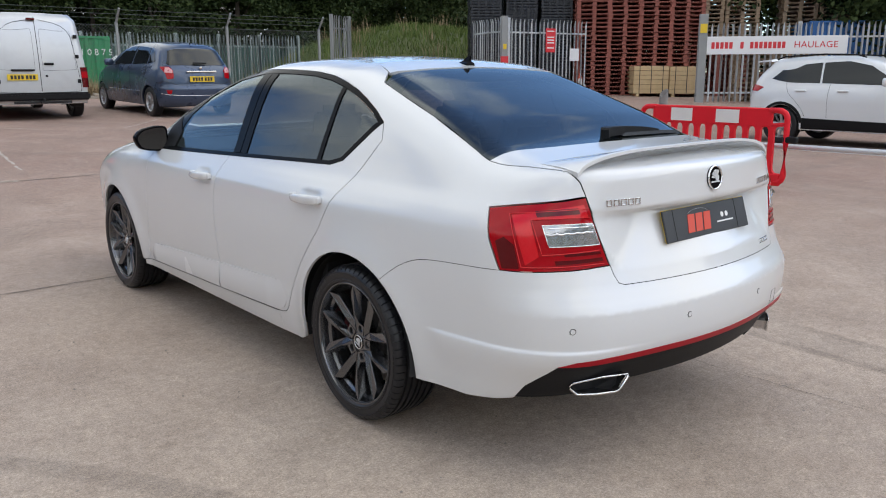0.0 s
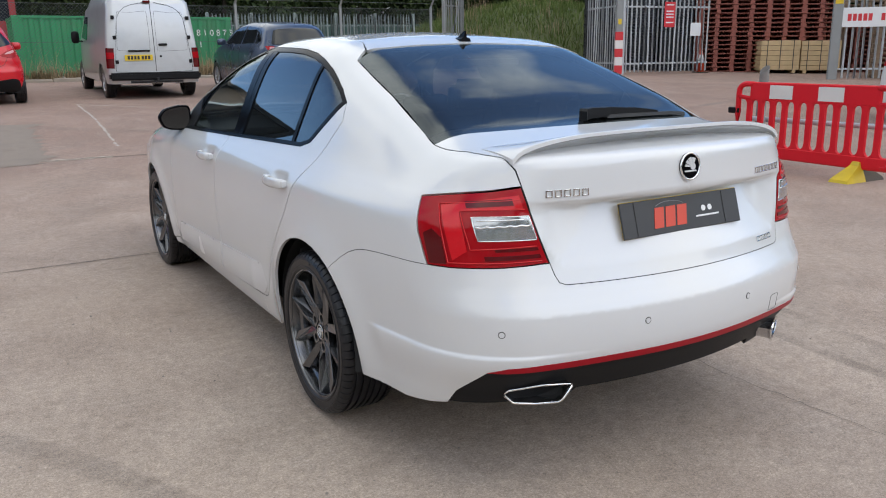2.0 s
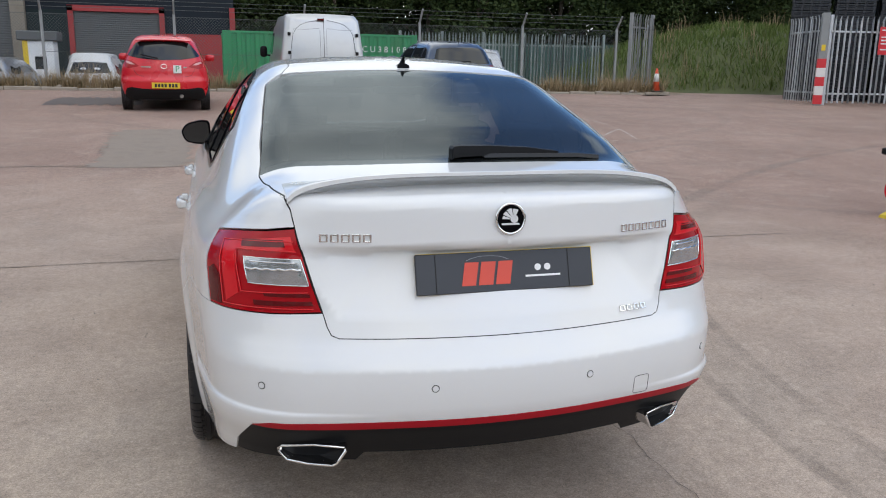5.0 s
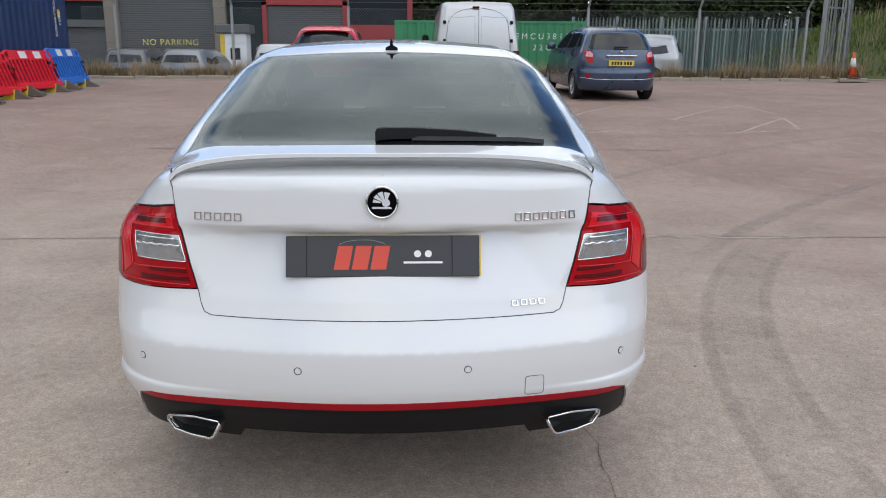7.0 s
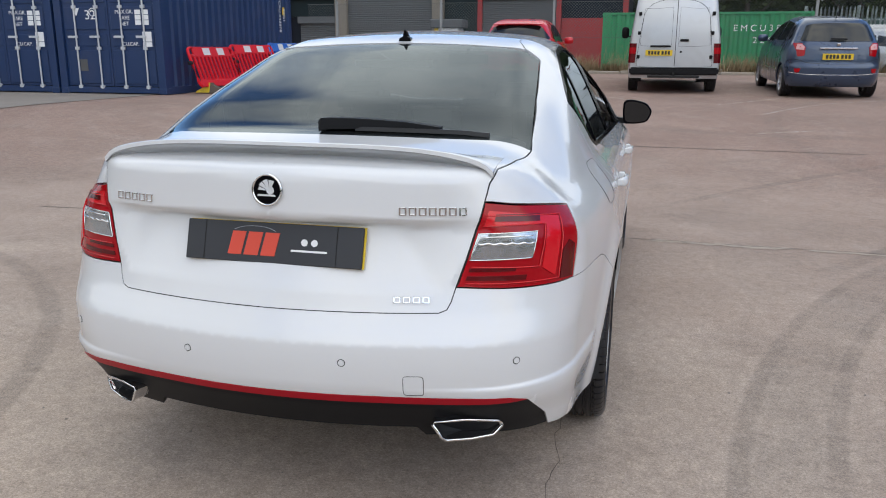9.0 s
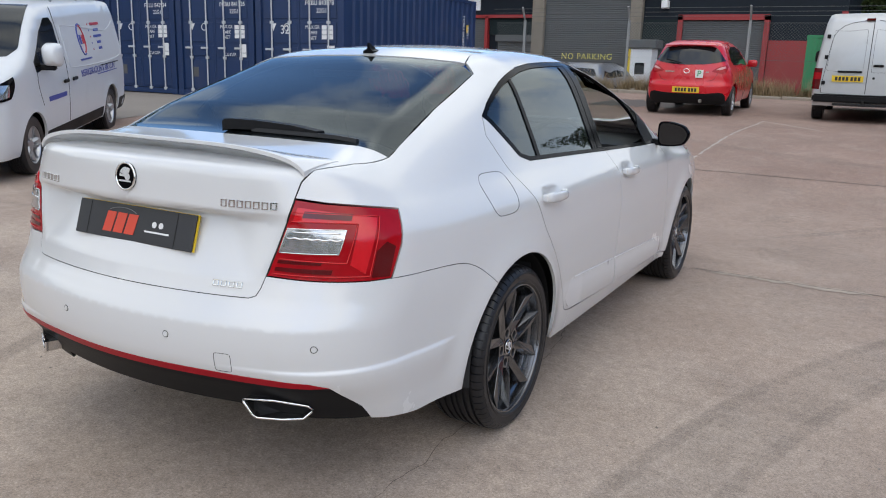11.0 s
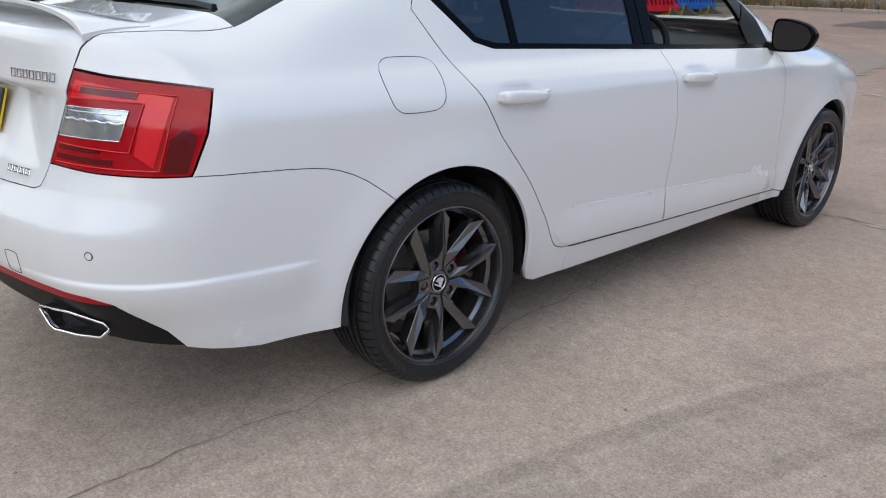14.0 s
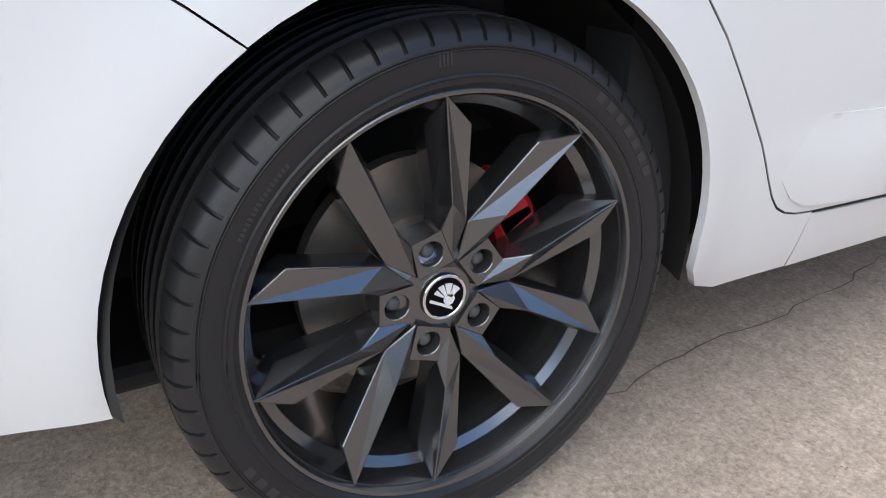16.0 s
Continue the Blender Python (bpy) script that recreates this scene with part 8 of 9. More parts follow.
# palisade fences and gates
def palisade(name, label, category, p0, p1, base, height, material=M_GALV, posts=(0.0, 1.0), kind="", group="", pitch=0.155, brace=False):
    p0, p1 = Vector((*p0, 0)), Vector((*p1, 0))
    d = p1 - p0
    L = d.length
    m = Matrix.Translation((p0.x, p0.y, base)) @ Euler((0, 0, math.atan2(d.y, d.x))).to_matrix().to_4x4()
    f = thing(name, label, category, m, group, kind)
    bm = bmesh.new()
    w = 0.032
    vs = [(-w, 0, 0.06), (-w * 0.35, -0.022, 0.06), (w * 0.35, -0.022, 0.06), (w, 0, 0.06)]
    lo = [bm.verts.new(v) for v in vs]
    hi = [bm.verts.new((x, y, height - 0.12)) for x, y, _ in vs]
    tip = [bm.verts.new((x * 0.25, y - 0.03, height)) for x, y, _ in vs]
    for a, b in ((lo, hi), (hi, tip)):
        for j in range(3):
            bm.faces.new((a[j], a[j + 1], b[j + 1], b[j]))
    out = bmesh.ops.solidify(bm, geom=bm.faces[:], thickness=0.003)
    pale = mesh_of(bm, "pale")
    pale.materials.append(material)
    n = int(L / pitch)
    for i in range(n):
        o = new("pale", pale)
        o.parent = f
        o.matrix_local = pose((i + 0.5) * L / n, 0, 0, random.uniform(-0.5, 0.5), random.uniform(-0.5, 0.5), 0)
    for z in (0.32, height - 0.42):
        bm = bmesh.new()
        box(bm, 0, L, 0.004, 0.05, z - 0.025, z + 0.025, 0.004)
        part("rail", bm, material, f)
    for t in posts:
        bm = bmesh.new()
        box(bm, t * L - 0.05, t * L + 0.05, 0.03, 0.13, -0.1, height + 0.03, 0.006)
        part("post", bm, material, f)
    if brace:
        bm = bmesh.new()
        tube(bm, (0.1, 0.05, 0.4), (L * 0.9, 0.05, height * 0.95), 0.03, 6)
        part("brace", bm, material, f)
    return f


palisade("palisade_fence", "grey steel palisade fence end beside the kerb", "fence", (12.45, 20.95), (13.55, 21.55), 0.74, 2.55, M_POST, posts=(0.0, 1.0), pitch=0.115, brace=True)
palisade("palisade_fence", "long grey palisade fence on lower ground", "fence", (6.0, 26.6), (13.8, 25.6), -0.1, 2.90, shader("dull_green_steel", (0.30, 0.345, 0.33), 0.55, metal=0.2, vary=0.15), posts=(0.0, 0.2, 0.4, 0.6, 0.8, 1.0), pitch=0.125)
gate = palisade("palisade_gate", "open galvanised palisade gate with a red notice", "gate", (15.95, 16.1), (19.15, 15.6), 0.60, 2.45, posts=(0.0,))
part("notice", box_bm(1.42, 1.82, -0.05, -0.04, 1.42, 2.18), M_SIGNRED, gate, "red notice with white lines")
for z in (2.09, 1.90, 1.81, 1.72, 1.56):
    part("notice_bar", box_bm(1.48, 1.76, -0.054, -0.05, z - 0.018, z + 0.018), M_PRINT, gate)
part("notice", box_bm(2.45, 2.85, -0.05, -0.04, 1.15, 1.55), M_SIGNWHITE, gate, "small white notice")
palisade("palisade_gate", "folded galvanised palisade gate leaf", "gate", (16.25, 18.2), (15.75, 16.35), 0.62, 2.45, posts=(1.0,))
stp = thing("gate_post", "steel gate post with red and white bands", "post", pose(15.72, 16.12, 0.60, 0, 0, -30))
part("shaft", box_bm(-0.10, 0.10, -0.10, 0.10, -0.1, 2.52, bevel=0.01), M_POST, stp)
for i in range(5):
    part("band", box_bm(-0.115, 0.115, -0.116, 0.0, 0.03 + 0.25 * i, 0.28 + 0.25 * i), M_SIGNRED if i % 2 == 0 else M_REFLECT, stp)
part("notice", box_bm(-0.05, 0.05, -0.120, -0.100, 1.50, 1.66), M_YELLOW, stp)

f2 = palisade("palisade_fence", "galvanised palisade fence with a white sign board", "fence", (19.3, 11.25), (24.8, 5.0), 0.42, 2.35, posts=(0.0, 0.33, 0.66, 1.0))
part("post_cap", box_bm(-0.14, 0.10, -0.10, 0.14, -0.1, 2.62, bevel=0.01), M_POST, f2)
part("notice", box_bm(-0.12, 0.08, -0.112, -0.104, 2.08, 2.34), M_YELLOW, f2)
sign = thing("sign_board", "long white sign board with red lettering on the fence", "sign", f2.matrix_basis @ pose(0.02, -0.06, 1.45))
part("board", box_bm(0.0, 4.05, -0.012, 0.012, 0.0, 0.52, bevel=0.004), M_SIGNWHITE, sign)
xx = 0.21
for wd in (0.68, 0.13, 1.00):
    n = max(1, round(wd / 0.129))
    for i in range(n):
        part("letter_bar", box_bm(xx + i * 0.129, xx + i * 0.129 + 0.094, -0.016, -0.012, 0.165, 0.355), M_SIGNRED, sign)
    xx += wd + 0.15
lettering("sign_words", "HAULAGE", 0.26, M_SIGNRED, sign, pose(3.17, -0.014, 0.26, 90), 0.002, 1.08)

# industrial building
BY = 29.3


def bbox(x0, x1, y0, y1, z0, z1, bevel=0.0):
    return box_bm(x0, x1, BY + y0, BY + y1, z0, z1, bevel=bevel)


house = thing("industrial_building", "low industrial building with roller doors and red beams", "building", None, "", "")
part("wall", bbox(-30, 0.15, 0.30, 0.55, -0.2, 7.0), M_NAVY, house, "dark navy sheet cladding")
part("wall", bbox(-0.10, 0.15, 0.55, 14, -0.2, 7.0), M_NAVY, house)
part("roof", bbox(-30, 0.4, -0.1, 14, 7.0, 7.25), M_NAVY, house)
part("beam", bbox(-30, -5.7, 0.05, 0.30, 4.42, 4.68), M_REDPAINT, house, "faded red steel beam")
for x0, x1 in ((-11.72, -11.2), (-7.55, -7.08), (-16.3, -15.8)):
    part("pillar", bbox(x0, x1, -0.02, 0.30, -0.2, 4.42, 0.02), M_PILLAR, house, "stained concrete pillar")


def roller(x0, x1, z1, label, pitch=0.085):
    d = part("roller_door", bbox(x0, x1, 0.20, 0.29, -0.15, z1), M_SHUTTER, house, label)
    me = mesh_of(box_bm(0, x1 - x0, -0.012, 0.014, 0.0, pitch * 0.72, bevel=0.012), "slat")
    me.materials.append(M_SHUTTER)
    for i in range(int((z1 + 0.1) / pitch)):
        o = new("slat", me)
        o.parent = d
        o.matrix_local = pose(x0, BY + 0.195, -0.1 + i * pitch)
    return d


door = roller(-11.2, -7.55, 4.42, "grey slatted roller door with yellow words")
lettering("door_words", "NO PARKING", 0.33, M_YELLOWPRINT, door, pose(-9.30, BY + 0.165, 1.88, 90), 0.004, 1.12)
roller(-5.5, -2.55, 3.3, "grey roller shutter in a red frame", 0.075)
roller(-13.35, -11.75, 2.45, "small grey roller shutter")
roller(-15.75, -13.95, 3.4, "grey roller shutter")
part("shutter_box", bbox(-13.4, -11.74, 0.02, 0.29, 2.45, 2.72), M_SHUTTER, house)
for x0, x1, z0, z1 in ((-5.68, -5.5, -0.15, 3.5), (-2.55, -2.37, -0.15, 3.5), (-5.68, -2.37, 3.32, 3.52), (-13.95, -13.82, -0.15, 3.5), (-15.8, -11.75, 3.42, 3.55), (-0.02, 0.18, -0.15, 3.6)):
    part("frame_beam", bbox(x0, x1, 0.06, 0.30, z0, z1), M_REDPAINT, house)
part("wall_panel", bbox(-7.05, -5.7, 0.20, 0.30, -0.15, 3.35), M_CLAD, house)
part("wall_panel", bbox(-13.8, -11.75, 0.21, 0.30, 2.72, 3.42), M_CLAD, house)
part("wall_panel", bbox(-2.35, -0.05, 0.20, 0.30, -0.15, 2.6), M_REDPAINT, house, "red lower wall")
part("wall_lamp", bbox(-6.35, -6.1, -0.05, 0.30, 3.75, 4.05, 0.02), M_SIGNWHITE, house)
part("wall_sign", bbox(-14.9, -14.3, 0.25, 0.30, 3.75, 4.3), M_SIGNWHITE, house)
booth = thing("kiosk", "small white kiosk with a yellow side and grey roof", "kiosk", pose(-6.1, 26.3, -0.1))
part("body", box_bm(-0.45, 0.45, -0.4, 0.4, 0, 2.25, bevel=0.02), M_SIGNWHITE, booth)
part("roof", box_bm(-0.60, 0.60, -0.5, 0.5, 2.25, 2.55, bevel=0.03), M_SHUTTER, booth)
part("window", box_bm(-0.12, 0.22, -0.412, -0.395, 1.35, 1.75), M_GLASSDARK, booth)
part("side_panel", box_bm(-0.455, -0.30, -0.408, 0.41, 0, 2.24), M_YELLOW, booth)


# ---- containers ----
def container(name, label, m, paint, doors=True, length=6.06, door_y=0.0, group=""):
    """A 20-foot box: origin at the door end's right bottom corner, body along +y and -x."""
    W, H = 2.438, 2.591
    c = thing(name, label, "container", m, group)
    for y0 in (0.0, length - 0.16):
        for x0 in (-W, -0.16):
            part("corner_post", box_bm(x0, x0 + 0.16, y0, y0 + 0.16, 0, H, bevel=0.006), paint, c)
            for z0 in (0.0, H - 0.118):
                part("corner_casting", box_bm(x0 - 0.008, x0 + 0.168, y0 - 0.008, y0 + 0.168, z0 - 0.004, z0 + 0.122, bevel=0.012), paint, c)
    for x0 in (-W, -0.07):
        part("side_rail", box_bm(x0, x0 + 0.07, 0.16, length - 0.16, 0.0, 0.15, bevel=0.004), paint, c)
        part("side_rail", box_bm(x0, x0 + 0.07, 0.16, length - 0.16, H - 0.07, H, bevel=0.004), paint, c)

    def corrugated(n, span):
        pts = []
        for i in range(n):
            t = i * span / n
            p = span / n
            pts += [(t, 0.0), (t + p * 0.32, 0.0), (t + p * 0.5, 0.036), (t + p * 0.82, 0.036)]
        pts.append((span, 0.0))
        return pts
    for x, sg in ((-0.012, -1), (-W + 0.012, 1)):
        bm = bmesh.new()
        cols = [(bm.verts.new((x + sg * d, 0.16 + t, 0.14)), bm.verts.new((x + sg * d, 0.16 + t, H - 0.06))) for t, d in corrugated(21, length - 0.32)]
        for a, b in zip(cols, cols[1:]):
            bm.faces.new((a[0], b[0], b[1], a[1]))
        part("side_wall", bm, paint, c)
    for y, sg in (((length - 0.012), -1),) + (() if doors else ((0.012, 1),)):
        bm = bmesh.new()
        cols = [(bm.verts.new((-W + 0.16 + t, y + sg * d, 0.14)), bm.verts.new((-W + 0.16 + t, y + sg * d, H - 0.06))) for t, d in corrugated(8, W - 0.32)]
        for a, b in zip(cols, cols[1:]):
            bm.faces.new((a[0], b[0], b[1], a[1]))
        part("end_wall", bm, paint, c)
    part("roof", box_bm(-W + 0.03, -0.03, 0.03, length - 0.03, H - 0.05, H - 0.02), paint, c)
    part("floor", box_bm(-W + 0.03, -0.03, 0.03, length - 0.03, 0.06, 0.14), M_DARK, c)
    for z0, z1 in ((0.02, 0.14), (H - 0.12, H - 0.02)):
        part("end_rail", box_bm(-W + 0.16, -0.16, 0.01, 0.10, z0, z1, bevel=0.004), paint, c)
        part("end_rail", box_bm(-W + 0.16, -0.16, length - 0.10, length - 0.01, z0, z1, bevel=0.004), paint, c)
    if doors:
        for k, x0 in enumerate((-1.155 + 0.0 - 1.12, -1.185 + 0.03)):
            x0 = (-W + 0.165) if k == 0 else (-W / 2 + 0.006)
            x1 = x0 + W / 2 - 0.171
            d = part("door", box_bm(x0, x1, 0.055, 0.10, 0.15, H - 0.13, bevel=0.004), paint, c)
            for z0, z1 in ((0.20, 0.86), (0.94, 1.18), (1.26, 1.70), (1.78, H - 0.18)):
                part("door_panel", box_bm(x0 + 0.05, x1 - 0.05, 0.040, 0.056, z0, z1, bevel=0.012), paint, d)
            for bx in (x0 + 0.30, x1 - 0.24):
                bm = bmesh.new()
                tube(bm, (bx, 0.012, 0.10), (bx, 0.012, H - 0.08), 0.017, 8)
                for z in (0.14, 0.9, 1.7, H - 0.14):
                    box(bm, bx - 0.045, bx + 0.045, -0.004, 0.04, z - 0.03, z + 0.03, 0.004)
                box(bm, bx - 0.18, bx + 0.05, -0.012, 0.008, 1.10, 1.145, 0.004)
                part("lock_rod", bm, M_GALV, d, "galvanised locking rod")
    return c


def door_print(c, code, extra=False):
    def words(t, x, z, s, sp=1.0):
        lettering("door_words", t, s, M_PRINT, c, pose(x, 0.035, z, 90), 0.001, sp)
    words(code, -0.66, 2.10, 0.135)
    words("22G1", -0.60, 1.94, 0.13)
    for i, t in enumerate(("MAX.GR.", "TARE", "NET")):
        words(t, -0.84, 1.60 - 0.115 * i, 0.105)
        for j in range(2):
            part("print_bar", box_bm(-0.60 + 0.17 * j, -0.47 + 0.17 * j, 0.034, 0.038, 1.55 - 0.10 * i, 1.64 - 0.10 * i), M_PRINT, c)
    words("CU.CAP.", -0.74, 0.98, 0.10)
    part("print_bar", box_bm(-0.46, -0.26, 0.034, 0.038, 0.93, 1.02), M_PRINT, c)
    part("print_square", box_bm(-0.46, -0.26, 0.033, 0.037, 1.03, 1.22), M_PRINT, c)
    part("rating_plate", box_bm(-1.95, -1.78, 0.032, 0.038, 0.45, 0.68), M_SHUTTER, c)
    bm = plate_xz([(-2.02, 1.68), (-1.86, 1.68), (-1.94, 1.52)], 0.004, 0.033)
    part("print_mark", bm, M_PRINT, c)
    bm = bmesh.new()
    sweep(bm, [Vector((-1.56 + 0.075 * math.cos(a * math.pi / 10), 0.035, 1.60 + 0.075 * math.sin(a * math.pi / 10))) for a in range(20)], 0.008, 5, True)
    part("print_ring", bm, M_PRINT, c)
    if extra:
        words("32", -1.62, 1.54, 0.26)


for i, code in enumerate(("FCBU 843878", "FCBU 841326", "FXLU 842934", "FCBU 841695", "FCBU 840122", "FCBU 840560")):
    x = -8.30 - 2.50 * i
    c = container("shipping_container", "navy blue shipping container with closed rod-locked doors", pose(x, 11.40, float(gz(x, 11.4)) + 0.01, 0, 0, 0), M_BLUEBOX, group="row of navy containers")
    door_print(c, code, i == 0)
    if i == 0:
        for k, t in enumerate(("FCBU 843878", "22G1")):
            lettering("side_words", t, 0.15, M_PRINT, c, pose(0.012, 5.35 + 0.24 * k, 1.75, 90, 0, 90) @ pose(0, 0, 0, 0, 0, -90), 0.001)
        part("side_mark", box_bm(0.002, 0.010, 5.52, 5.64, 1.76, 1.95), M_YELLOW, c)
g = container("shipping_container", "green corrugated shipping container with white code letters", pose(-0.40, 22.7, -0.10, 0, 0, -90), M_GREENBOX, doors=False)
lettering("side_words", "EMCU3810875", 0.26, M_PRINT, g, pose(0.012, 4.95, 2.12, 90, 0, 90), 0.001, 1.55)
lettering("side_words", "22G1", 0.26, M_PRINT, g, pose(0.012, 4.75, 1.78, 90, 0, 90), 0.001, 1.55)
for i, (x, y) in enumerate(((5.0, 34.5), (11.4, 34.0), (17.8, 33.5))):
    container("shipping_container", "dark green shipping container far beyond the fence", pose(x, y, 0.15, 0, 0, -90), M_DARKGREEN, doors=False, group="far green containers")
container("shipping_container", "bright blue shipping container behind the palisade", pose(25.2, 10.9, 0.45, 0, 0, -139), M_BLUEBRIGHT, doors=False)
container("shipping_container", "bright blue shipping container behind the palisade", pose(-22.5, 14.0, 0.7, 0, 0, 20), M_BLUEBRIGHT)


# ---- barriers, cones, posts ----
def barrier(m, label, paint, feet=True, group="", lean=0.0):
    """A moulded pedestrian barrier, 2.0 m by 1.0 m, along x."""
    b = thing("pedestrian_barrier", label, "barrier", m, group)
    part("top_band", box_bm(-0.80, 0.80, -0.022, 0.022, 0.76, 0.97, bevel=0.012), paint, b)
    part("bottom_band", box_bm(-0.94, 0.94, -0.025, 0.025, 0.12, 0.26, bevel=0.015), paint, b)
    for x in (-0.40, 0.22):
        part("reflector", box_bm(x - 0.0, x + 0.30, -0.0255, 0.0255, 0.79, 0.94), M_REFLECT, b)
    for i in range(11):
        x = -0.80 + 0.16 * i
        bm = bmesh.new()
        loft(bm, [[Vector((x + w * cx, 0.018 * cy, z)) for cx, cy in ((-1, -1), (1, -1), (1, 1), (-1, 1))] for w, z in ((0.078, 0.25), (0.058, 0.266), (0.045, 0.278), (0.036, 0.296), (0.031, 0.325), (0.031, 0.705), (0.036, 0.734), (0.045, 0.752), (0.058, 0.764), (0.078, 0.78))])
        bmesh.ops.recalc_face_normals(bm, faces=bm.faces)
        part("bar", bm, paint, b)
    for sg in (-1, 1):
        bm = bmesh.new()
        sweep(bm, [Vector((sg * x, 0, z)) for x, z in ((0.76, 0.945), (0.86, 0.945), (0.905, 0.938), (0.942, 0.917), (0.962, 0.885), (0.969, 0.84), (0.970, 0.60), (0.970, 0.26), (0.965, 0.215), (0.948, 0.182), (0.918, 0.162), (0.87, 0.155))], 0.032, 10)
        part("end_frame", bm, paint, b, smooth=True)
        bm = bmesh.new()
        sweep(bm, [Vector((sg * x, 0, z)) for x, z in ((0.78, 0.78), (0.88, 0.79), (0.96, 0.80))], 0.026, 6)
        part("end_rib", bm, paint, b, smooth=True)
        part("clip", box_bm(sg * 0.94, sg * 1.10, -0.03, 0.03, 0.60, 0.67, bevel=0.012), M_BLACK, b)
        if feet:
            # each foot has a yellow half and a grimy rubber half
            for half, stuff, words in ((1, M_YELLOWPLASTIC, "yellow wedge-shaped plastic foot"), (-1, M_FOOT, "grimy brown wedge-shaped foot")):
                bm = bmesh.new()
                loft(bm, [[Vector((sg * 0.62 + w * cx, half * d * cy, z)) for cx, cy in ((-1, 0.002), (1, 0.002), (1, 1), (-1, 1))] for w, d, z in ((0.11, 0.30, 0.0), (0.10, 0.29, 0.03), (0.05, 0.06, 0.16), (0.04, 0.04, 0.20))])
                bmesh.ops.recalc_face_normals(bm, faces=bm.faces)
                part("foot", bm, stuff, b, words)
    for o in b.children:
        if not o.name.startswith("foot"):
            o.matrix_local = pose(0, 0, 0, -lean)
    return b


barrier(at_ground(5.97, 2.70, 88.0), "red plastic barrier with white reflectors and wedge feet", M_BARRIER)
for i, (y, paint, lb) in enumerate(((12.85, M_BARRIER, "faded red barrier leaning by the navy container"), (14.75, M_BARRIER, "faded red barrier leaning by the navy container"), (16.60, M_BARRIERBLUE, "blue plastic barrier beside the navy container"))):
    barrier(pose(-7.80 - 0.03 * i, y, float(gz(-7.7, y)), 0, 0, 90 + (2 if i != 1 else -2)), lb, paint, group="barriers by the container", lean=19.0)


def cone(x, y, z):
    c = thing("traffic_cone", "orange traffic cone with a white sleeve", "cone", pose(x, y, z), "cones")
    part("base", box_bm(-0.19, 0.19, -0.19, 0.19, 0.0, 0.035, bevel=0.012), M_FOOT, c)
    bm = bmesh.new()
    tube(bm, (0, 0, 0.03), (0, 0, 0.75), 0.14, 20, 0.03)
    part("body", bm, M_CONE, c, smooth=True)
    bm = bmesh.new()
    tube(bm, (0, 0, 0.32), (0, 0, 0.58), 0.1005, 20, 0.0605)
    part("sleeve", bm, M_REFLECT, c, "white reflective sleeve", True)


cone(13.30, 20.75, float(gz(13.30, 20.6)) + 0.10)
cone(19.03, 15.76, float(gz(19.03, 15.76)))
rail = thing("steel_pole", "long grey steel pole lying level behind the red barrier", "pole", Matrix.Identity(4))
bm = bmesh.new()
tube(bm, (6.30, 3.70, 0.52), (6.62, -2.4, 0.52), 0.030, 14)
part("tube", bm, M_GALV, rail, smooth=True)
for px, py in ((6.24, 3.44), (6.56, -2.3)):
    bm = bmesh.new()
    tube(bm, (px, py, float(gz(px, py)) - 0.02), (px, py + 0.10, 0.90), 0.028, 12)
    part("prop", bm, M_POST, rail, smooth=True)
pipe = thing("steel_bollard", "grey steel pipe bollard with a slanted top", "bollard", at_ground(6.34, 3.62))
bm = bmesh.new()
lathe(bm, [(0.052, 0.0), (0.052, 1.10), (0.044, 1.10), (0.044, 0.8)], 20)
bm.transform(Matrix(((0, 1, 0, 0), (0, 0, 1, 0), (1, 0, 0, 0), (0, 0, 0, 1))))
for v in bm.verts:
    if v.co.z > 1.05:
        v.co.z += v.co.x * 0.9
    v.co.x += 0.10 * max(0, v.co.z - 0.8)
bmesh.ops.recalc_face_normals(bm, faces=bm.faces)
part("pipe", bm, shader("weathered_pipe_steel", (0.17, 0.155, 0.145), 0.6, metal=0.3, vary=0.25, scale=6, dirt=0.4), pipe, smooth=True)
edge = thing("edging_strip", "white painted edging strip lying on the concrete", "edging")
for i in range(5):
    x, y = 11.4, 4.2 - 0.85 * i
    o = part("strip", box_bm(-0.42, 0.42, -0.05, 0.05, -0.02, 0.07, bevel=0.01), M_SIGNWHITE, edge)
    o.matrix_local = pose(x, y, float(gz(x, y)), 0, 0, 90)

# ---- pallets, crates and timber behind the gates ----


def pallet_mesh(material, name, l=1.2, w=1.0):
    bm = bmesh.new()
    for i in range(6):
        y = -w / 2 + (i + 0.5) * w / 6
        box(bm, -l / 2, l / 2, y - 0.05, y + 0.05, 0.122, 0.142)
    for x in (-l / 2 + 0.07, 0, l / 2 - 0.07):
        for y in (-w / 2 + 0.05, 0, w / 2 - 0.05):
            box(bm, x - 0.07, x + 0.07, y - 0.05, y + 0.05, 0.022, 0.102)
        box(bm, x - 0.06, x + 0.06, -w / 2, w / 2, 0.102, 0.122)
    for y in (-w / 2 + 0.05, 0, w / 2 - 0.05):
        box(bm, -l / 2, l / 2, y - 0.05, y + 0.05, 0.0, 0.022)
    me = mesh_of(bm, name)
    me.materials.append(material)
    return me


PAL_RED, PAL_RAW = pallet_mesh(M_PALLET, "pallet"), pallet_mesh(M_PALLETRAW, "pallet")


def pallet_stack(x, y, n, me, turn, label, group):
    s = thing("pallet_stack", label, "pallets", at_ground(x, y, turn), group)
    for i in range(n):
        o = new("pallet", me)
        o.parent = s
        o.matrix_local = pose(random.uniform(-0.02, 0.02), random.uniform(-0.02, 0.02), 0.144 * i, 0, 0, random.uniform(-1.2, 1.2))


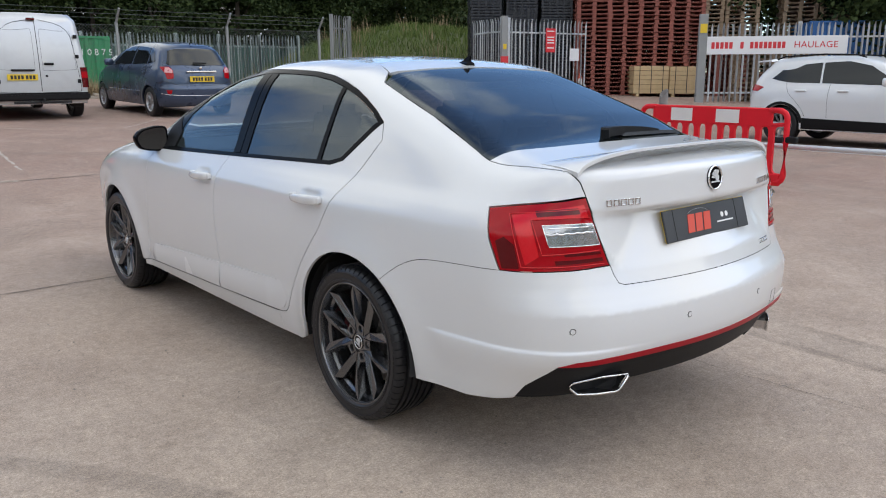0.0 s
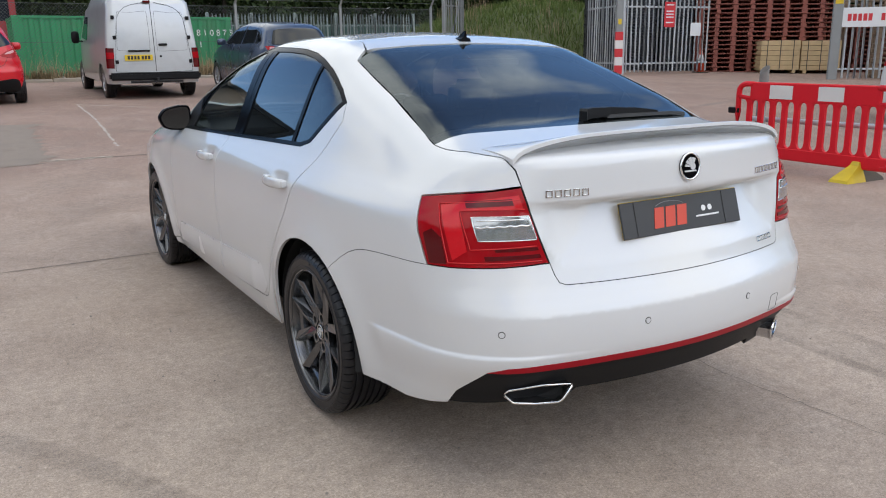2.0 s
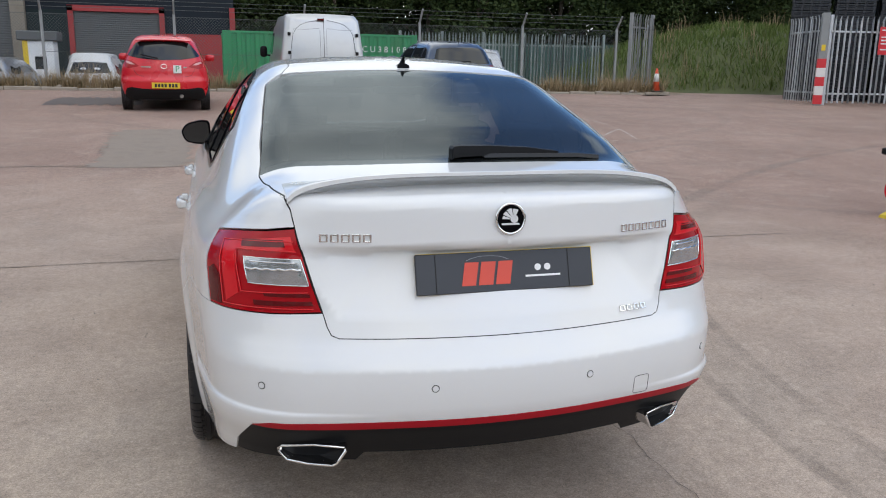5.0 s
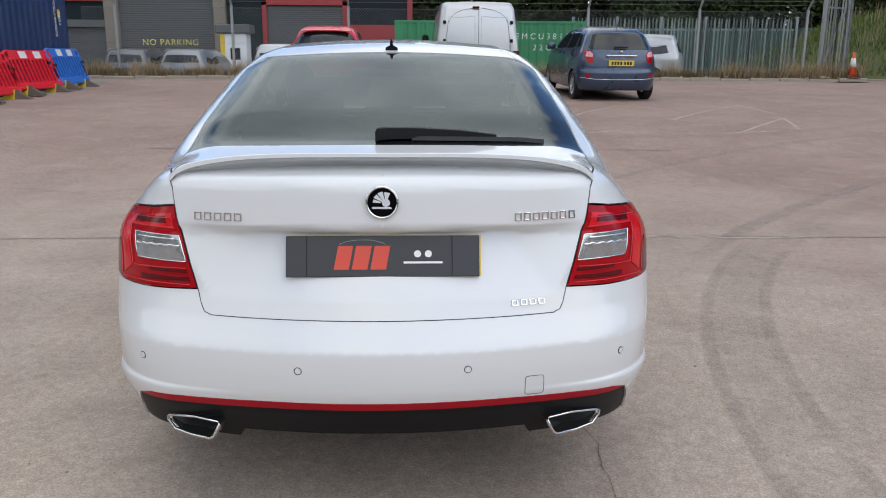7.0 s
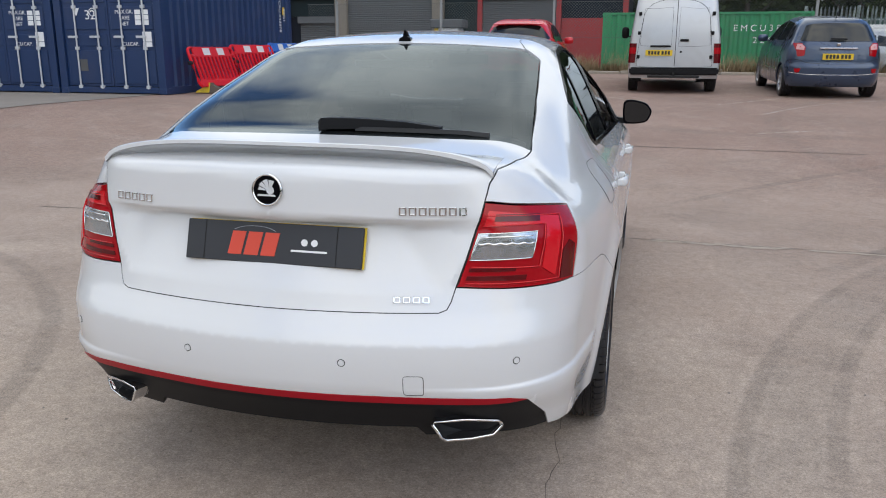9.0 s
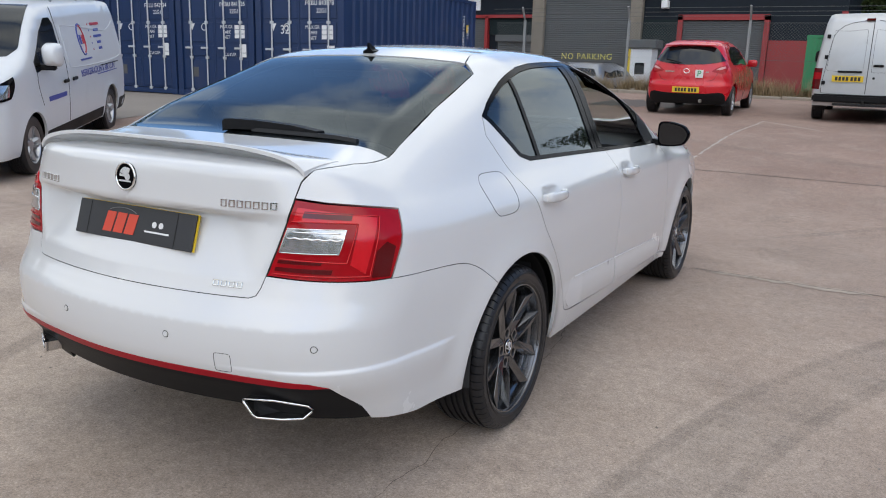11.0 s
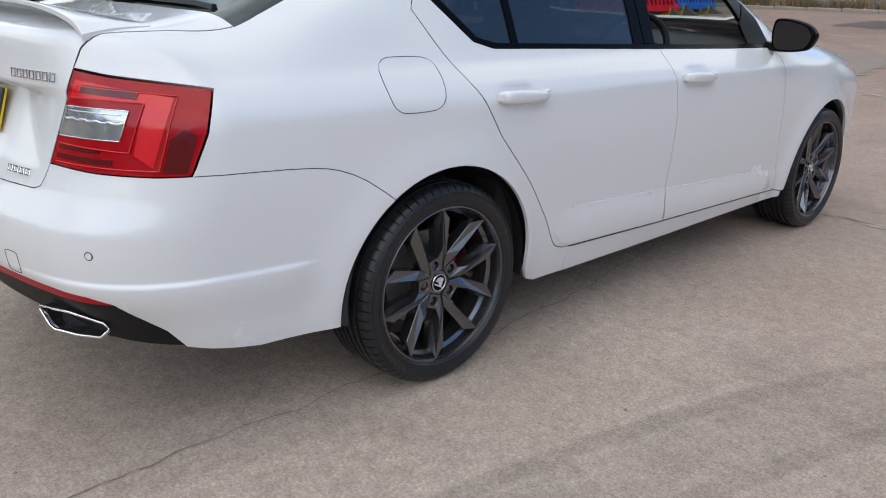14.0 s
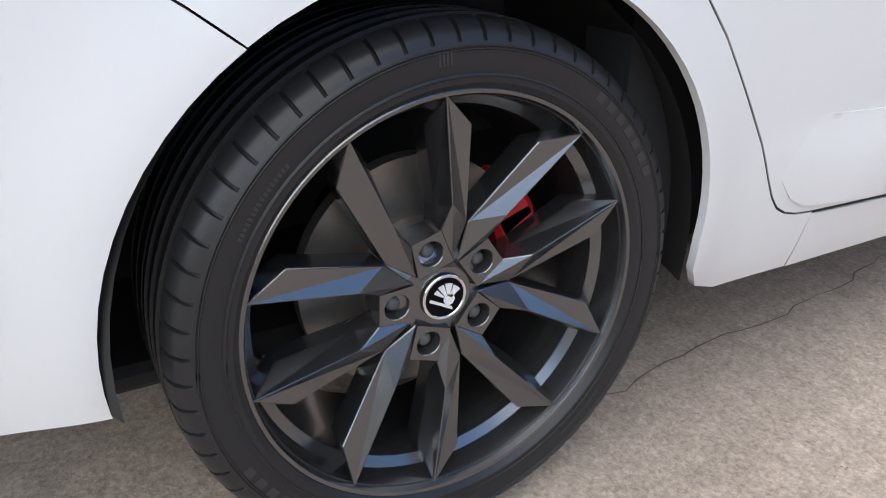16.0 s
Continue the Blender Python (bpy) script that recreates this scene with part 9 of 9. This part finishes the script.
TURN = -40
for i in range(4):
    for j in range(2):
        x = 20.2 + 0.82 * i + 0.75 * j
        y = 16.3 - 0.70 * i + 1.0 * j
        pallet_stack(x, y, 27 + (i * 3 + j * 2) % 4, PAL_RED, TURN, "tall stack of red-brown wooden pallets", "red pallet stacks")
pallet_stack(24.4, 13.4, 14, PAL_RED, TURN, "shorter stack of red-brown wooden pallets", "red pallet stacks")
pallet_stack(25.4, 12.6, 6, PAL_RED, TURN, "shorter stack of red-brown wooden pallets", "red pallet stacks")
for i, (x, y) in enumerate(((24.6, 14.6), (25.5, 13.7), (27.2, 12.4), (28.1, 11.5), (21.6, 10.9), (22.6, 9.8))):
    pallet_stack(x, y, 32 if i < 4 else 12, PAL_RAW, -48, "tall stack of weathered wooden pallets", "raw pallet stacks")


def timber_pack(x, y, turn):
    t = thing("timber_pack", "strapped pack of fresh sawn timber on bearers", "timber", at_ground(x, y, turn), "timber packs")
    for i in (-0.45, 0.45):
        part("bearer", box_bm(i - 0.05, i + 0.05, -0.5, 0.5, 0.0, 0.10), M_TIMBER, t)
    for k in range(6):
        for j in range(2):
            o = part("board", box_bm(-0.60, 0.60, -0.50 + 0.5 * j, -0.002 + 0.5 * j, 0.10 + 0.155 * k, 0.10 + 0.155 * k + 0.147, bevel=0.006), M_TIMBER, t)
    for i in (-0.40, 0.0, 0.40):
        part("strap", box_bm(i - 0.012, i + 0.012, -0.505, 0.505, 0.10, 1.034), M_BAR, t)


timber_pack(21.20, 14.55, -40)
timber_pack(22.20, 13.8, -40)


def crate_stack(x, y, turn, wrap):
    s = thing("crate_stack", "tall stack of black plastic crates in stretch wrap", "crates", at_ground(x, y, turn), "black crate stacks")
    me = bpy.data.meshes.get("crate")
    if me is None:
        bm = bmesh.new()
        box(bm, -0.55, 0.55, -0.45, 0.45, 0.0, 0.035, 0.006)
        for sx, sy, wx, wy in ((-0.54, 0, 0.012, 0.45), (0.54, 0, 0.012, 0.45), (0, -0.44, 0.55, 0.012), (0, 0.44, 0.55, 0.012)):
            box(bm, sx - wx, sx + wx, sy - wy, sy + wy, 0.045, 0.085)
        for i in range(5):
            x0 = -0.5 + 0.25 * i
            box(bm, x0 - 0.03, x0 + 0.03, -0.455, 0.455, 0.03, 0.10)
        me = mesh_of(bm, "crate")
        me.materials.append(M_BLACKCRATE)
    n = 40
    for i in range(n):
        o = new("crate", me)
        o.parent = s
        o.matrix_local = pose(random.uniform(-0.012, 0.012), random.uniform(-0.012, 0.012), 0.105 * i, 0, 0, random.uniform(-0.8, 0.8))
    bm = bmesh.new()
    prev = None
    for z in np.arange(0.105 * n * wrap, 0.105 * n + 0.02, 0.12):
        ring = [bm.verts.new((0.57 * math.copysign(1, math.cos(a)) * min(1, abs(math.cos(a)) * 1.35) + random.uniform(-0.006, 0.006), 0.47 * math.copysign(1, math.sin(a)) * min(1, abs(math.sin(a)) * 1.35), z)) for a in [2 * math.pi * k / 20 for k in range(20)]]
        if prev:
            for k in range(20):
                bm.faces.new((prev[k], prev[(k + 1) % 20], ring[(k + 1) % 20], ring[k]))
        prev = ring
    part("stretch_wrap", bm, M_WRAP, s, "crumpled stretch wrap")


for i in range(3):
    crate_stack(17.6 + 0.95 * i, 19.0 - 0.80 * i, -40, 0.84)
    crate_stack(18.4 + 0.95 * i, 20.0 - 0.80 * i, -40, 0.80)

# ---- grass bank and trees ----


def bank_z(x, y):
    d = math.hypot((x - 22.5) / 9.5, (y - 28.5) / 8.0)
    return max(0.0, 1 - d * d) * 2.75 + 0.18 * noise.noise(Vector((x * 0.5, y * 0.5, 0))) + 0.06 * noise.noise(Vector((x * 2, y * 2, 3)))


xs, ys = np.arange(12.5, 33, 0.5), np.arange(20, 37.5, 0.5)
vs = [(float(x), float(y), 0.70 + bank_z(float(x), float(y))) for y in ys for x in xs]
w = len(xs)
fs = [(j * w + i, j * w + i + 1, (j + 1) * w + i + 1, (j + 1) * w + i) for j in range(len(ys) - 1) for i in range(w - 1)]
me = bpy.data.meshes.new("grass_bank")
me.from_pydata(vs, [], fs)
setting("grass_bank", me, shader("bank_soil", (0.075, 0.085, 0.03), 0.95, vary=0.35, scale=1.5, fine=12, bump=0.02), "steep grassy earth bank", "bank", True)
spots = []
while len(spots) < 16000:
    x, y = random.uniform(13.2, 31), random.uniform(20.5, 31)
    b = bank_z(x, y)
    if b > 0.12:
        spots.append((x, y, 0.68 + b))
blade_field("bank_grass", spots, 0.30, M_GRASS, "long rough grass over the bank", "grass", 0.022, 0.7)
spots = [(x, y, z) for x, y, z in spots if noise.noise(Vector((x * 0.7, y * 0.7, 9))) > 0.25][:700]
blade_field("seeding_grass", spots, 0.75, M_STRAW, "tall pale seeding grass on the bank", "grass", 0.010, 0.25)


def tree(seed, height, spread):
    """A trunk with limbs, and a crown of many small leaf clumps."""
    rnd = random.Random(seed)
    t = thing("tree", "dense dark green broadleaf tree", "tree", None, "trees round the yard")
    bm = bmesh.new()
    sweep_pts = [(0, 0, 0, 0.20), (0.1, 0.05, height * 0.25, 0.15), (0.0, 0.1, height * 0.55, 0.10), (0.1, 0.0, height * 0.85, 0.04)]
    for a, b in zip(sweep_pts, sweep_pts[1:]):
        tube(bm, a[:3], b[:3], a[3], 8, b[3])
    for i in range(7):
        z = height * rnd.uniform(0.2, 0.7)
        an = rnd.uniform(0, 6.28)
        r = spread * rnd.uniform(0.4, 0.8)
        tube(bm, (0.05, 0.05, z), (r * math.cos(an), r * math.sin(an), z + height * 0.15), 0.06, 6, 0.02)
    part("trunk", bm, M_BARK, t)
    vs, fs = [], []
    lumps = []
    for i in range(44):
        u = rnd.uniform(0.05, 1.0)
        rad = spread * (0.95 - 0.6 * abs(u - 0.38) ** 1.1) * rnd.uniform(0.25, 1.0)
        an = rnd.uniform(0, 6.28)
        lumps.append((rad * math.cos(an), rad * math.sin(an), height * u, spread * rnd.uniform(0.25, 0.48)))
    for lx, ly, lz, lr in lumps:
        for k in range(300):
            th, ph = rnd.uniform(0, 6.28), math.acos(rnd.uniform(-1, 1))
            q = lr * rnd.uniform(0.6, 1.08)
            c = Vector((lx + q * math.sin(ph) * math.cos(th), ly + q * math.sin(ph) * math.sin(th), lz + 0.8 * q * math.cos(ph)))
            if c.z < 0.1:
                c.z = rnd.uniform(0.05, 0.4)
            a = Vector((rnd.uniform(-1, 1), rnd.uniform(-1, 1), rnd.uniform(-0.6, 0.6))).normalized()
            b = a.cross(Vector((rnd.uniform(-1, 1), rnd.uniform(-1, 1), rnd.uniform(-1, 1)))).normalized()
            s = rnd.uniform(0.07, 0.15)
            n = len(vs)
            vs += [tuple(c - a * s), tuple(c + b * s * 0.6), tuple(c + a * s), tuple(c - b * s * 0.6)]
            fs.append((n, n + 1, n + 2, n + 3))
    me = bpy.data.meshes.new("crown")
    me.from_pydata(vs, [], fs)
    part("crown", me, M_LEAF, t)
    return t


kinds = [tree(3, 8.5, 2.6), tree(8, 7.5, 3.0), tree(21, 10.0, 2.8)]
places = []
for i in range(19):
    places.append((-2.0 + 2.5 * i + random.uniform(-0.7, 0.7), 40.5 + random.uniform(-2, 2.5) - 0.10 * max(0, i - 9) ** 1.5))
for i in range(9):
    places.append((28.5 + random.uniform(-1.2, 1.2), 27 - 2.9 * i))
for i in range(9):
    places.append((-27.5 + random.uniform(-1, 1), 3 + 3.4 * i))
for i in range(18):
    places.append((-4.0 + 2.7 * i + random.uniform(-0.7, 0.7), 45.5 + random.uniform(-1, 1)))
for i in range(44):
    a = radians(165 + 210 * i / 44)
    places.append((46 * math.cos(a), 46 * math.sin(a) - 4))
used = [False] * 3
for i, (x, y) in enumerate(places):
    k = i % 3
    m = pose(x, y, float(gz(x, y)) - 0.1, 0, 0, random.uniform(0, 360))
    if not used[k]:
        kinds[k].matrix_basis = m
        used[k] = True
    else:
        copy_thing(kinds[k], m)
